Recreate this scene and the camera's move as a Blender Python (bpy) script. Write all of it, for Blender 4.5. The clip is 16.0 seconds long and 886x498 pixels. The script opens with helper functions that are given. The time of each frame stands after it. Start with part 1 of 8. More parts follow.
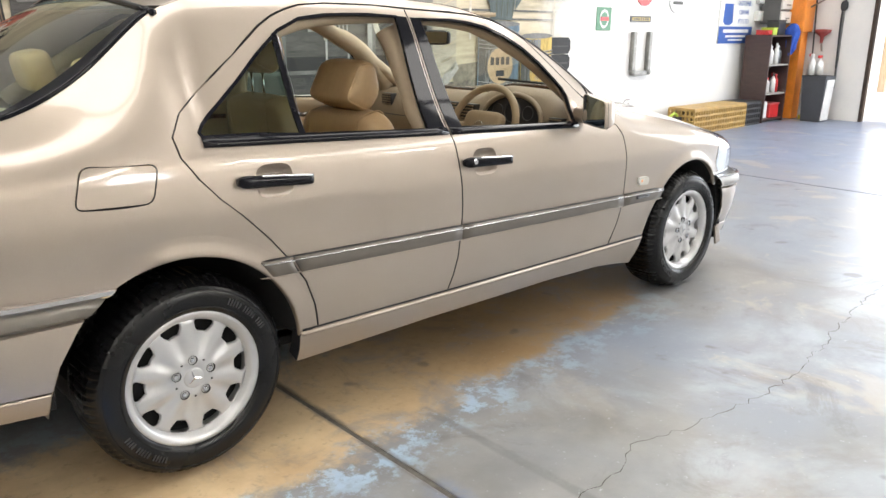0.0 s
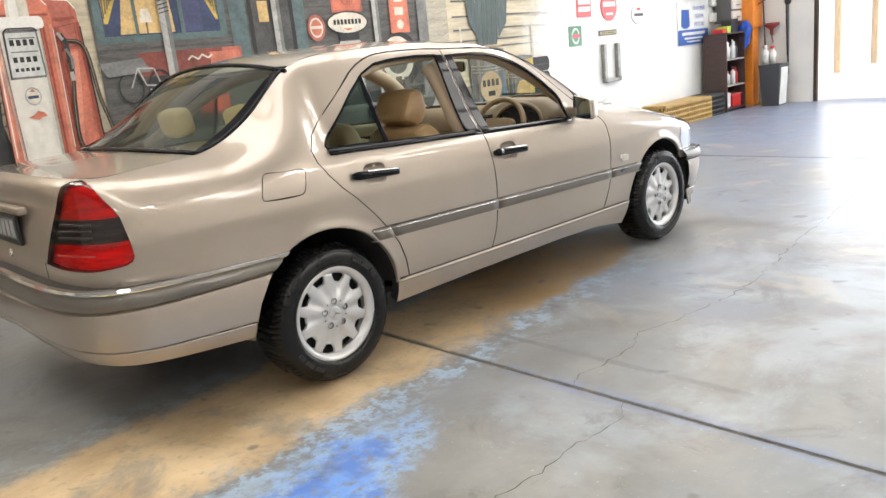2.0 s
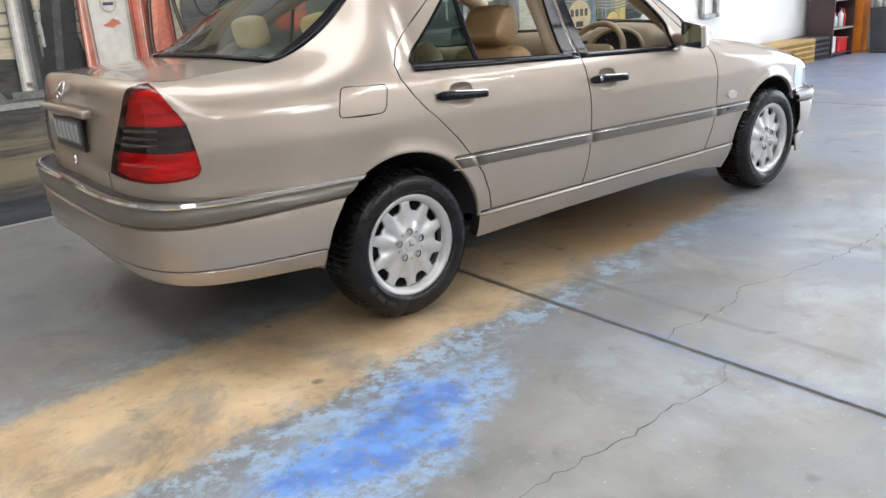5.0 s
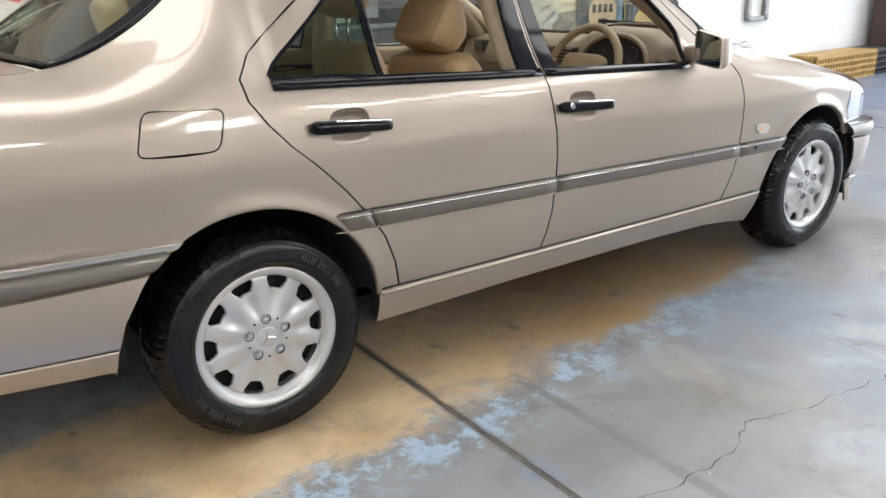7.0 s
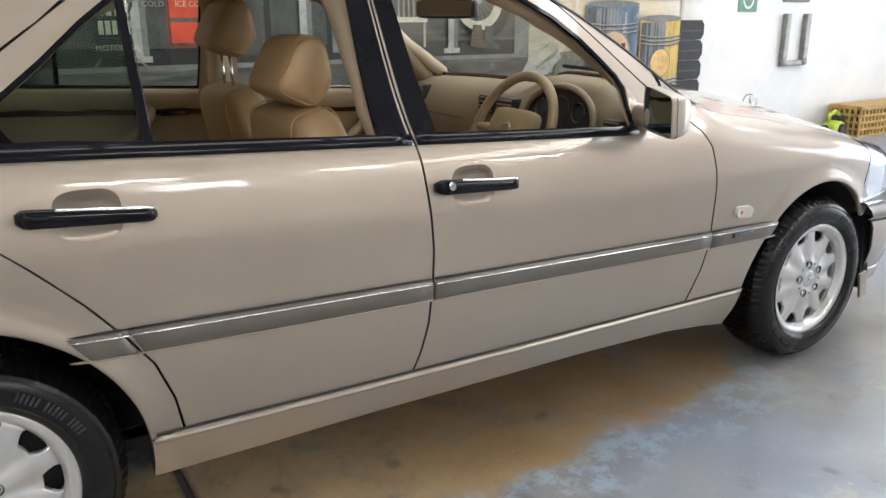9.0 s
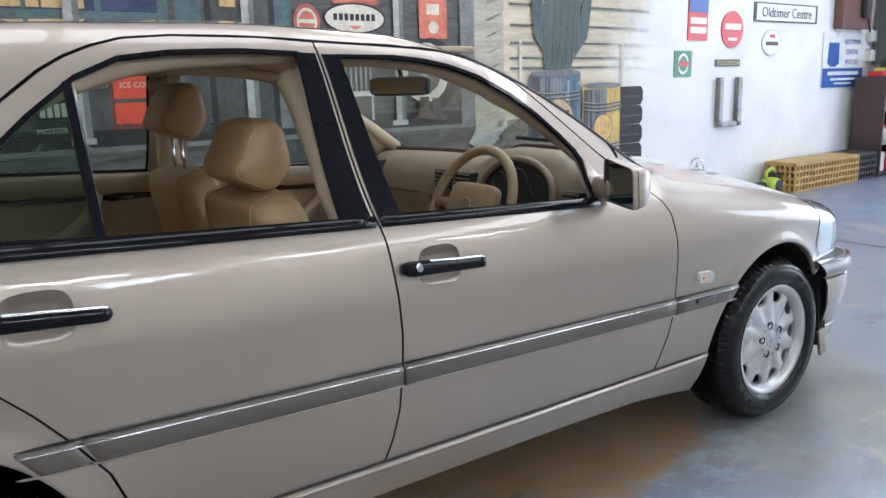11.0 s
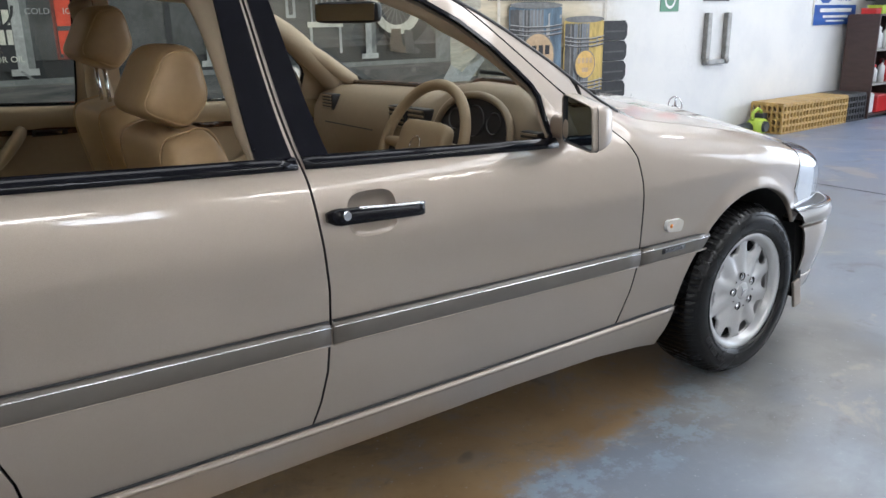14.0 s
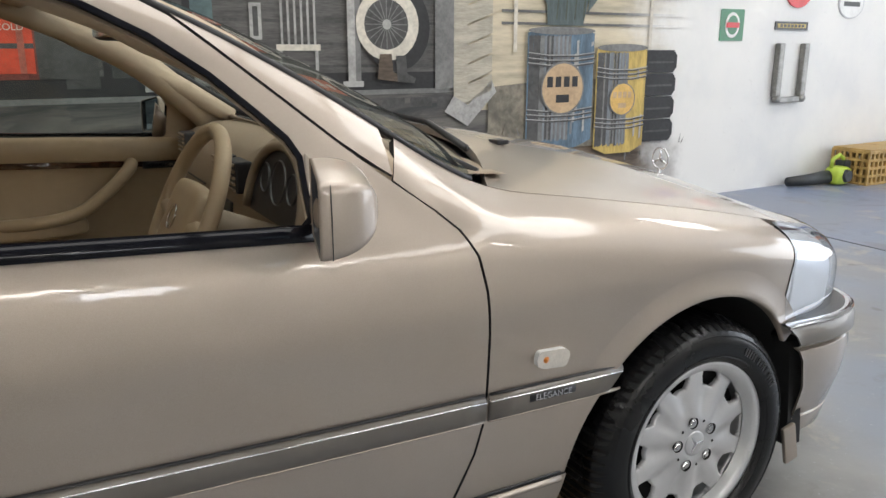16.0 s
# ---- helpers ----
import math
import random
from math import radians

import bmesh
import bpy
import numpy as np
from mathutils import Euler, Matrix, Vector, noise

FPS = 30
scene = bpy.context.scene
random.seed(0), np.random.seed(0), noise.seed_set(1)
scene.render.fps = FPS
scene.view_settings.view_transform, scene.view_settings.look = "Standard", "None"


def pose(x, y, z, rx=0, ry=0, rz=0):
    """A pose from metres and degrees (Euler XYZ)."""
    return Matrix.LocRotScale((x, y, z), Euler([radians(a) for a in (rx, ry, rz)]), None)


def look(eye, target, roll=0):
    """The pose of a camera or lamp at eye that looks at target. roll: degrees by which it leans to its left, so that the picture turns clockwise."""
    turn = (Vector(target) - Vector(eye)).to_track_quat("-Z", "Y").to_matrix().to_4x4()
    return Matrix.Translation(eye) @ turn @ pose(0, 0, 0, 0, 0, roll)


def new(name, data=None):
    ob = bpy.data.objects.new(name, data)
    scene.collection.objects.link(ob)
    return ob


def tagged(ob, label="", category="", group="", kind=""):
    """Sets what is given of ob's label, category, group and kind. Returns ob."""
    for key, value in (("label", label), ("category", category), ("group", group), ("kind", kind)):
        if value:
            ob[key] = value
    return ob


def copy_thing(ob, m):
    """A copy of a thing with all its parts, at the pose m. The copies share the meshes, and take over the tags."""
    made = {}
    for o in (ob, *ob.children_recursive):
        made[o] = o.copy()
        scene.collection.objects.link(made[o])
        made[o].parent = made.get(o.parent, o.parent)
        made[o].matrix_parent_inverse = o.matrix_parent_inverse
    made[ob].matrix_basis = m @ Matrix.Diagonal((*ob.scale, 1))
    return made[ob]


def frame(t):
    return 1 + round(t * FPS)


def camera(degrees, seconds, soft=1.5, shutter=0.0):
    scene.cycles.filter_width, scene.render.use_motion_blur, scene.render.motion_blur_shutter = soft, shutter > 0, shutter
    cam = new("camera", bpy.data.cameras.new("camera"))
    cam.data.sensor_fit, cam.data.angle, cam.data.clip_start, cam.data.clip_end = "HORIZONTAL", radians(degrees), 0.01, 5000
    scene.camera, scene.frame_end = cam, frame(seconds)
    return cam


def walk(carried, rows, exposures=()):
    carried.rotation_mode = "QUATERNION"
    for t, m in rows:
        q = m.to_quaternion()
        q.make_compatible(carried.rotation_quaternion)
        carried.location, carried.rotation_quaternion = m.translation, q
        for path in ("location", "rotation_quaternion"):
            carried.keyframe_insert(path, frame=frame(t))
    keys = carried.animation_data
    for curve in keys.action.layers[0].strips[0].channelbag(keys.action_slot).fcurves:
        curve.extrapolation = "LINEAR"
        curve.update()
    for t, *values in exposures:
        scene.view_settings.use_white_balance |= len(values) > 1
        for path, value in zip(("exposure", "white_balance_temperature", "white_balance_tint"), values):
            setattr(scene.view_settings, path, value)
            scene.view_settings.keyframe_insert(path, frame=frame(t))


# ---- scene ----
cam = camera(59.2, 16.0)
PATH = [
    (0, (-0.885, -2.857, 1.313), (0.415, -1.442, 0.76), 0.5),
    (0.5, (-1.195, -3.01, 1.328), (0.226, -1.7, 0.811), -0.8),
    (1, (-1.438, -3.174, 1.346), (-0.039, -1.822, 0.884), -1.4),
    (1.5, (-1.634, -3.347, 1.337), (-0.319, -1.915, 0.869), -3.6),
    (2, (-1.835, -3.497, 1.339), (-0.51, -2.079, 0.857), -6.0),
    (2.5, (-2.025, -3.547, 1.376), (-0.724, -2.114, 0.871), -6.4),
    (3, (-2.103, -3.498, 1.382), (-0.992, -1.881, 0.992), -3.7),
    (3.5, (-2.109, -3.488, 1.377), (-1.042, -1.846, 0.97), -3.2),
    (3.7, (-2.091, -3.499, 1.341), (-0.998, -1.888, 0.883), -4.6),
    (4, (-2.049, -3.505, 1.342), (-0.87, -2.008, 0.732), -3.1),
    (4.2, (-1.986, -3.476, 1.324), (-0.82, -1.963, 0.731), -3.6),
    (6.3, (-1.142, -2.882, 1.208), (0.037, -1.41, 0.543), -4.4),
    (6.5, (-1.013, -2.85, 1.222), (0.191, -1.376, 0.607), -2.8),
    (7, (-0.731, -2.726, 1.229), (0.353, -1.174, 0.584), -1.5),
    (7.5, (-0.465, -2.561, 1.228), (0.685, -1.024, 0.667), -1.8),
    (8, (-0.241, -2.471, 1.216), (1.012, -1.035, 0.609), -1.0),
    (8.5, (-0.039, -2.445, 1.227), (1.101, -0.888, 0.7), -1.7),
    (9, (0.11, -2.436, 1.23), (1.108, -0.8, 0.658), -0.1),
    (9.5, (0.152, -2.389, 1.261), (1.234, -0.771, 0.801), -0.7),
    (10, (0.133, -2.378, 1.261), (1.306, -0.819, 0.823), -1.1),
    (10.2, (0.118, -2.368, 1.261), (1.259, -0.778, 0.849), -2.0),
    (12.3, (0.1, -2.364, 1.251), (1.237, -0.777, 0.816), -0.8),
    (12.5, (0.114, -2.366, 1.25), (1.317, -0.835, 0.791), -0.6),
    (13, (0.111, -2.333, 1.232), (1.295, -0.813, 0.699), -0.6),
    (13.5, (0.118, -2.292, 1.229), (1.264, -0.769, 0.624), -1.4),
    (14, (0.312, -2.28, 1.231), (1.442, -0.73, 0.665), -0.9),
    (14.5, (0.555, -2.252, 1.22), (1.725, -0.756, 0.594), -0.4),
    (15, (0.839, -2.117, 1.225), (2.014, -0.598, 0.665), 0.9),
    (15.5, (1.075, -2.01, 1.213), (2.137, -0.414, 0.643), 0.3),
    (16, (1.339, -1.993, 1.208), (2.276, -0.298, 0.708), 0.1),
]
walk(cam, [(t, look(eye, target, roll)) for t, eye, target, roll in PATH],
     [(0, 0.42, 6570, 10), (0.5, 0.42, 6570, 10), (1.5, 0.34, 6670, 10), (2.5, 0.20, 6530, 10), (3.5, 0.12, 6600, 10), (4.0, 0.12, 5900, 10), (6.5, 0.32, 6450, 10), (7.0, 0.25, 6250, 10), (7.5, 0.20, 5800, 10), (8, 0.15, 5870, 10), (8.5, 0.08, 6170, 10), (9.0, 0.08, 6320, 10), (9.5, -0.02, 5970, 10), (10, -0.07, 5820, 10), (12.5, -0.20, 5450, 10), (13, -0.18, 5600, 10), (13.5, -0.17, 5840, 10), (14.5, -0.14, 5990, 10), (15, -0.20, 6180, 10), (16, -0.30, 6330, 10)])

# ---- light ----
SUN_AZ, SUN_EL = radians(-84), radians(48)
world = bpy.data.worlds.new("world")
scene.world = world
world.use_nodes = True
wn = world.node_tree.nodes
sky = wn.new("ShaderNodeTexSky")
sky.sky_type, sky.sun_disc = "NISHITA", False
sky.sun_elevation, sky.sun_rotation = SUN_EL, radians(90) - SUN_AZ
world.node_tree.links.new(sky.outputs[0], wn["Background"].inputs[0])
wn["Background"].inputs[1].default_value = 0.12


def lamp(name, kind, m, energy, color=(1, 1, 1), size=(1, 1), angle=0.5):
    d = bpy.data.lights.new(name, kind)
    d.energy, d.color = energy, color
    if kind == "AREA":
        d.shape, d.size, d.size_y = "RECTANGLE", size[0], size[1]
    if kind == "SUN":
        d.angle = radians(angle)
    ob = new(name, d)
    ob.matrix_world = m
    return ob


sun_way = Vector((math.cos(SUN_EL) * math.cos(SUN_AZ), math.cos(SUN_EL) * math.sin(SUN_AZ), math.sin(SUN_EL)))
lamp("sun", "SUN", look((20, -6, 12), Vector((20, -6, 12)) - sun_way), 5.0, (1.0, 0.95, 0.88))
# sky light through the wide vehicle door
lamp("door_daylight", "AREA", look((11.15, -2.0, 1.9), (0, -2.0, 0.9)), 250, (0.93, 0.96, 1.0), (6.6, 3.4))
# roof strips: front one read from reflections, other two added to brighten the hall
ROOFLIGHTS = ((-3.2, -8.4, -2.3, 1.2, 115), (-2.1, -1.5, 4.9, 0.1, 125), (5.08, -8.4, 6.42, 1.2, 235))
for x0, y0, x1, y1, power in ROOFLIGHTS:
    cx, cy = (x0 + x1) / 2, (y0 + y1) / 2
    lamp("roof_daylight", "AREA", pose(cx, cy, 4.36), power, (1.0, 0.97, 0.93), (x1 - x0 - 0.04, y1 - y0 - 0.04))
# lamp in the added louvre window, for a barred reflection on the rear quarter
lamp("window_daylight", "AREA", look((2.55, -9.14, 2.95), (2.55, 0, 2.95)), 60, (0.97, 0.98, 1.0), (1.3, 0.8))

# ---- materials ----
class Nodes:
    """Short hand for node materials."""

    def __init__(self, name):
        self.mat = bpy.data.materials.new(name)
        self.mat.use_nodes = True
        self.t = self.mat.node_tree
        self.b = self.t.nodes["Principled BSDF"]
        self.co = self.t.nodes.new("ShaderNodeTexCoord").outputs["Object"]

    def put(self, sock, v):
        if isinstance(v, bpy.types.NodeSocket):
            self.t.links.new(v, sock)
        elif isinstance(v, (tuple, list)) and len(v) == 3 and sock.type == "RGBA":
            sock.default_value = (*v, 1)
        else:
            sock.default_value = v

    def math(self, op, a, b=0.0, clamp=False):
        n = self.t.nodes.new("ShaderNodeMath")
        n.operation, n.use_clamp = op, clamp
        self.put(n.inputs[0], a), self.put(n.inputs[1], b)
        return n.outputs[0]

    def noise(self, scale, detail=4, rough=0.55, vec=None, distort=0.0):
        n = self.t.nodes.new("ShaderNodeTexNoise")
        self.put(n.inputs["Vector"], vec or self.co)
        n.inputs["Scale"].default_value, n.inputs["Detail"].default_value = scale, detail
        n.inputs["Roughness"].default_value, n.inputs["Distortion"].default_value = rough, distort
        return n.outputs["Fac"]

    def stretch(self, sx, sy, sz):
        n = self.t.nodes.new("ShaderNodeMapping")
        self.put(n.inputs["Vector"], self.co)
        n.inputs["Scale"].default_value = (sx, sy, sz)
        return n.outputs[0]

    def step(self, v, lo, hi):
        n = self.t.nodes.new("ShaderNodeMapRange")
        n.interpolation_type = "SMOOTHSTEP"
        self.put(n.inputs[0], v)
        n.inputs[1].default_value, n.inputs[2].default_value = lo, hi
        return n.outputs[0]

    def mix(self, fac, a, b, kind="MIX"):
        n = self.t.nodes.new("ShaderNodeMix")
        n.data_type, n.blend_type = "RGBA", kind
        self.put(n.inputs[0], fac), self.put(n.inputs[6], a), self.put(n.inputs[7], b)
        return n.outputs[2]

    def bump(self, height, strength, dist=0.002):
        n = self.t.nodes.new("ShaderNodeBump")
        n.inputs["Strength"].default_value, n.inputs["Distance"].default_value = strength, dist
        self.put(n.inputs["Height"], height)
        self.put(self.b.inputs["Normal"], n.outputs[0])

    def xyz(self):
        n = self.t.nodes.new("ShaderNodeSeparateXYZ")
        self.put(n.inputs[0], self.co)
        return n.outputs

    def set(self, **kw):
        for k, v in kw.items():
            self.put(self.b.inputs[k.replace("_", " ")], v)
        return self.mat


def M(name, col, rough=0.5, metal=0.0, var=0.12, scale=6.0, bump=0.0, bscale=80.0, coat=0.0, spec=0.5, rvar=0.08, brush=None):
    """A surface with tone variation at two scales, uneven gloss and a fine relief."""
    n = Nodes(name)
    v = n.stretch(*brush) if brush else None
    big, fine = n.noise(scale, 5, vec=v), n.noise(scale * 9, 3, vec=v)
    both = n.math("ADD", n.math("MULTIPLY", big, 0.65), n.math("MULTIPLY", fine, 0.35))
    dark, light = tuple(c * (1 - var) for c in col), tuple(min(1, c * (1 + var)) for c in col)
    base = n.mix(n.step(both, 0.3, 0.7), dark, light)
    r = n.math("ADD", n.math("MULTIPLY", n.math("SUBTRACT", big, 0.5), rvar * 2), rough, True)
    if bump:
        n.bump(n.noise(bscale, 4), bump)
    return n.set(Base_Color=base, Roughness=r, Metallic=metal, Coat_Weight=coat, Coat_Roughness=0.04, Specular_IOR_Level=spec)


def pane(name, tint, gloss=0.02, rough=0.0):
    """Thin clear sheet: tinted see-through with a mirror film that grows at grazing angles."""
    n = Nodes(name)
    t = n.t
    tr, gl, mx, fr = (t.nodes.new(k) for k in ("ShaderNodeBsdfTransparent", "ShaderNodeBsdfGlossy", "ShaderNodeMixShader", "ShaderNodeLayerWeight"))
    tr.inputs[0].default_value, gl.inputs["Roughness"].default_value, fr.inputs[0].default_value = (*tint, 1), rough, 0.5
    t.links.new(n.math("ADD", n.math("MULTIPLY", n.math("POWER", fr.outputs["Facing"], 4.0), 0.75), gloss + 0.035), mx.inputs[0])
    t.links.new(tr.outputs[0], mx.inputs[1]), t.links.new(gl.outputs[0], mx.inputs[2])
    t.links.new(mx.outputs[0], t.nodes["Material Output"].inputs[0])
    return n.mat


def glow(name, col, power):
    n = Nodes(name)
    return n.set(Base_Color=(0.8, 0.8, 0.8), Emission_Color=col, Emission_Strength=power)


def paint_material():
    n = Nodes("champagne_metallic_paint")
    flake = n.noise(900, 2)
    tone = n.noise(1.5, 3)
    base = n.mix(n.step(n.math("ADD", n.math("MULTIPLY", flake, 0.6), n.math("MULTIPLY", tone, 0.4)), 0.3, 0.7), (0.375, 0.316, 0.262), (0.445, 0.378, 0.317))
    dust = n.noise(14, 6)
    r = n.math("ADD", n.math("MULTIPLY", dust, 0.06), 0.43)
    return n.set(Base_Color=base, Roughness=r, Metallic=0.76, Coat_Weight=1.0, Coat_Roughness=n.math("ADD", n.math("MULTIPLY", n.step(dust, 0.4, 0.8), 0.02), 0.06), Coat_IOR=1.62)


def floor_material():
    n = Nodes("worn_painted_concrete")
    x, y, z = n.xyz()
    big, mid, fine, grit = n.noise(0.7, 5), n.noise(3.2, 6, 0.6), n.noise(22, 5, 0.65), n.noise(140, 3)
    wob = n.math("ADD", n.math("MULTIPLY", n.math("SUBTRACT", mid, 0.5), 0.42), n.math("MULTIPLY", n.math("SUBTRACT", fine, 0.5), 0.20))
    grey = n.mix(n.step(mid, 0.3, 0.7), (0.172, 0.169, 0.162), (0.262, 0.257, 0.247))
    grey = n.mix(n.math("MULTIPLY", n.step(big, 0.42, 0.62), n.math("ADD", n.math("MULTIPLY", n.step(x, 0.0, 1.6), 0.7), 0.3)), grey, (0.195, 0.222, 0.268))
    grey = n.mix(n.math("MULTIPLY", n.step(fine, 0.60, 0.75), 0.35), grey, (0.36, 0.36, 0.35))
    # blue paint left on the front half of the hall
    front = n.step(n.math("ADD", x, n.math("MULTIPLY", wob, 3.0)), 4.6, 7.2)
    grey = n.mix(n.math("MULTIPLY", front, 0.55), grey, (0.17, 0.225, 0.36))
    tanp = n.math("MULTIPLY", n.step(n.noise(1.9, 5, 0.65, distort=0.6), 0.56, 0.66), n.step(x, 0.6, 2.0))
    grey = n.mix(n.math("MULTIPLY", tanp, 0.55), grey, (0.40, 0.35, 0.28))
    # bare tan concrete in a strip along the parking line
    centre = n.math("ADD", n.math("MULTIPLY", x, 0.105), -0.715)
    off = n.math("ABSOLUTE", n.math("SUBTRACT", y, centre))
    ends = n.math("MAXIMUM", n.math("SUBTRACT", x, 2.3), n.math("SUBTRACT", -1.75, n.math("MULTIPLY", x, 1.0)))
    off = n.math("ADD", off, n.math("MULTIPLY", n.math("MAXIMUM", ends, 0.0), 0.6))
    off = n.math("ADD", off, wob)
    chip = n.math("MULTIPLY", n.math("MULTIPLY", n.step(off, 0.28, 0.40), n.math("SUBTRACT", 1.0, n.step(off, 0.42, 0.66))), n.step(n.noise(9, 7, 0.75), 0.47, 0.56))
    chip = n.math("MULTIPLY", chip, n.math("SUBTRACT", 1.0, n.math("MULTIPLY", n.step(n.math("SUBTRACT", y, centre), 0.0, 0.15), 0.65)))
    chip = n.math("MULTIPLY", chip, n.math("SUBTRACT", 0.75, n.math("MULTIPLY", n.step(x, 0.7, 1.8), 0.45)))
    col = n.mix(chip, grey, (0.38, 0.52, 0.68))
    tan = n.mix(n.step(mid, 0.32, 0.68), (0.50, 0.355, 0.20), (0.72, 0.55, 0.335))
    tan = n.mix(n.math("MULTIPLY", n.step(fine, 0.55, 0.72), 0.5), tan, (0.30, 0.20, 0.10))
    # the tan turns darker brown towards the front end of the strip
    tan_fore = n.step(n.math("ADD", x, n.math("MULTIPLY", wob, 2.0)), 0.2, 1.5)
    tan = n.mix(n.math("MULTIPLY", tan_fore, 0.74), tan, (0.235, 0.135, 0.05))
    col = n.mix(n.math("MULTIPLY", n.math("MULTIPLY", n.math("SUBTRACT", 1.0, n.step(off, 0.28, 0.42)), n.math("SUBTRACT", 1.0, n.math("MULTIPLY", n.step(n.noise(2.7, 7, 0.7, distort=0.5), 0.50, 0.66), 0.55))), 0.95), col, tan)
    # pale blue film over much of the bay
    film = n.math("MULTIPLY", n.step(n.noise(1.1, 6, 0.62, distort=0.4), 0.46, 0.64), n.step(n.math("SUBTRACT", n.math("ADD", -1.25, wob), y), -0.15, 0.25))
    col = n.mix(n.math("MULTIPLY", film, 0.55), col, (0.37, 0.42, 0.48))
    # thick blue patch beside the rear wheel
    gx, gy = n.math("ADD", x, 0.64), n.math("ADD", y, 1.50)
    dx = n.math("MULTIPLY", n.math("ADD", n.math("MULTIPLY", gx, 0.97), n.math("MULTIPLY", gy, 0.25)), 0.72)
    dy = n.math("MULTIPLY", n.math("SUBTRACT", n.math("MULTIPLY", gy, 0.97), n.math("MULTIPLY", gx, 0.25)), 1.9)
    rad = n.math("ADD", n.math("SQRT", n.math("ADD", n.math("MULTIPLY", dx, dx), n.math("MULTIPLY", dy, dy))), n.math("MULTIPLY", wob, 1.7))
    chips = n.noise(20, 8, 0.80)
    blue = n.math("MULTIPLY", n.math("SUBTRACT", 1.0, n.step(rad, 0.32, 0.54)), n.step(chips, 0.38, 0.54))
    core = n.math("MULTIPLY", n.math("SUBTRACT", 1.0, n.step(n.math("ADD", rad, n.math("MULTIPLY", n.math("SUBTRACT", n.noise(7, 6, 0.7), 0.5), 0.8)), 0.15, 0.38)), n.step(chips, 0.36, 0.50))
    col = n.mix(n.math("MULTIPLY", blue, 0.72), col, (0.32, 0.50, 0.78))
    col = n.mix(n.math("MULTIPLY", core, 0.85), col, n.mix(n.step(n.noise(8, 5), 0.4, 0.6), (0.065, 0.17, 0.55), (0.13, 0.29, 0.69)))
    # unseen half of the hall, darkened to dim its reflection in the car's flank
    unseen_dark = n.step(n.math("SUBTRACT", n.math("MULTIPLY", wob, 0.6), y), 3.7, 4.4)
    col = n.mix(n.math("MULTIPLY", unseen_dark, 0.8), col, n.mix(n.step(mid, 0.3, 0.7), (0.09, 0.09, 0.088), (0.14, 0.138, 0.13)))
    # grime along the slab joint and the old saw cut
    for at, wide, y0, y1, tone, much in ((0.474, 0.030, -9.0, 3.0, (0.13, 0.115, 0.095), 0.75), (0.474, 0.075, -9.0, -1.35, (0.10, 0.19, 0.42), 0.30), (0.765, 0.028, -2.3, -0.95, (0.12, 0.125, 0.13), 0.55), (5.985, 0.03, -9.0, 3.0, (0.10, 0.10, 0.10), 0.6)):
        d = n.math("ABSOLUTE", n.math("SUBTRACT", n.math("ADD", x, n.math("MULTIPLY", n.math("SUBTRACT", fine, 0.5), wide * 0.9)), at))
        line = n.math("SUBTRACT", 1.0, n.step(d, wide * 0.35, wide))
        ends = n.math("MULTIPLY", n.step(y, y0 - 0.05, y0 + 0.05), n.math("SUBTRACT", 1.0, n.step(y, y1 - 0.05, y1 + 0.05)))
        line = n.math("MULTIPLY", n.math("MULTIPLY", line, ends), n.step(n.noise(5, 6, 0.7), 0.30, 0.55))
        col = n.mix(n.math("MULTIPLY", line, much), col, tone)
    # dark smears, paint flecks, oil spots and scuffs
    smear = n.math("MULTIPLY", n.step(n.noise(2.1, 8, 0.74, distort=0.8), 0.54, 0.67), 0.48)
    col = n.mix(smear, col, (0.115, 0.108, 0.10))
    col = n.mix(n.math("MULTIPLY", n.step(n.noise(48, 3, 0.6), 0.66, 0.72), 0.40), col, (0.50, 0.53, 0.57))
    spots = n.step(n.noise(5.5, 2, 0.4), 0.70, 0.76)
    col = n.mix(n.math("MULTIPLY", spots, 0.6), col, (0.09, 0.085, 0.08))
    col = n.mix(n.math("MULTIPLY", n.step(grit, 0.66, 0.78), 0.25), col, (0.12, 0.12, 0.12))
    n.bump(n.math("ADD", n.math("MULTIPLY", fine, 0.7), n.math("MULTIPLY", grit, 0.3)), 0.25, 0.003)
    r = n.math("ADD", n.math("MULTIPLY", mid, 0.30), 0.22)
    return n.set(Base_Color=col, Roughness=r, Specular_IOR_Level=0.5)


def wall_material():
    n = Nodes("whitewashed_brick_wall")
    mid, fine = n.noise(1.6, 6), n.noise(26, 5)
    col = n.mix(n.step(mid, 0.35, 0.7), (0.78, 0.77, 0.74), (0.70, 0.70, 0.69))
    col = n.mix(n.math("MULTIPLY", n.step(fine, 0.62, 0.75), 0.3), col, (0.55, 0.54, 0.52))
    n.bump(n.math("ADD", n.noise(9, 5), fine), 0.4, 0.006)
    return n.set(Base_Color=col, Roughness=0.6)


PAINT = paint_material()
BAND = M("grey_beige_side_moulding", (0.16, 0.142, 0.12), 0.40, 0.35, 0.06, 2, coat=0.5)
BLACK = M("black_plastic", (0.018, 0.018, 0.02), 0.42, 0, 0.2, 12, 0.1, 300)
GLOSS = M("black_gloss_trim", (0.006, 0.006, 0.009), 0.06, 0, 0.1, 6, spec=0.22, rvar=0.03)
RUBBER = M("tyre_rubber", (0.0065, 0.0065, 0.007), 0.26, 0, 0.3, 7, 0.10, 160, rvar=0.12, spec=0.36)
DARK = M("underbody_dark", (0.012, 0.012, 0.013), 0.9, 0, 0.2, 5)
CHROME = M("chrome", (0.72, 0.72, 0.74), 0.10, 1.0, 0.04, 4, rvar=0.03)
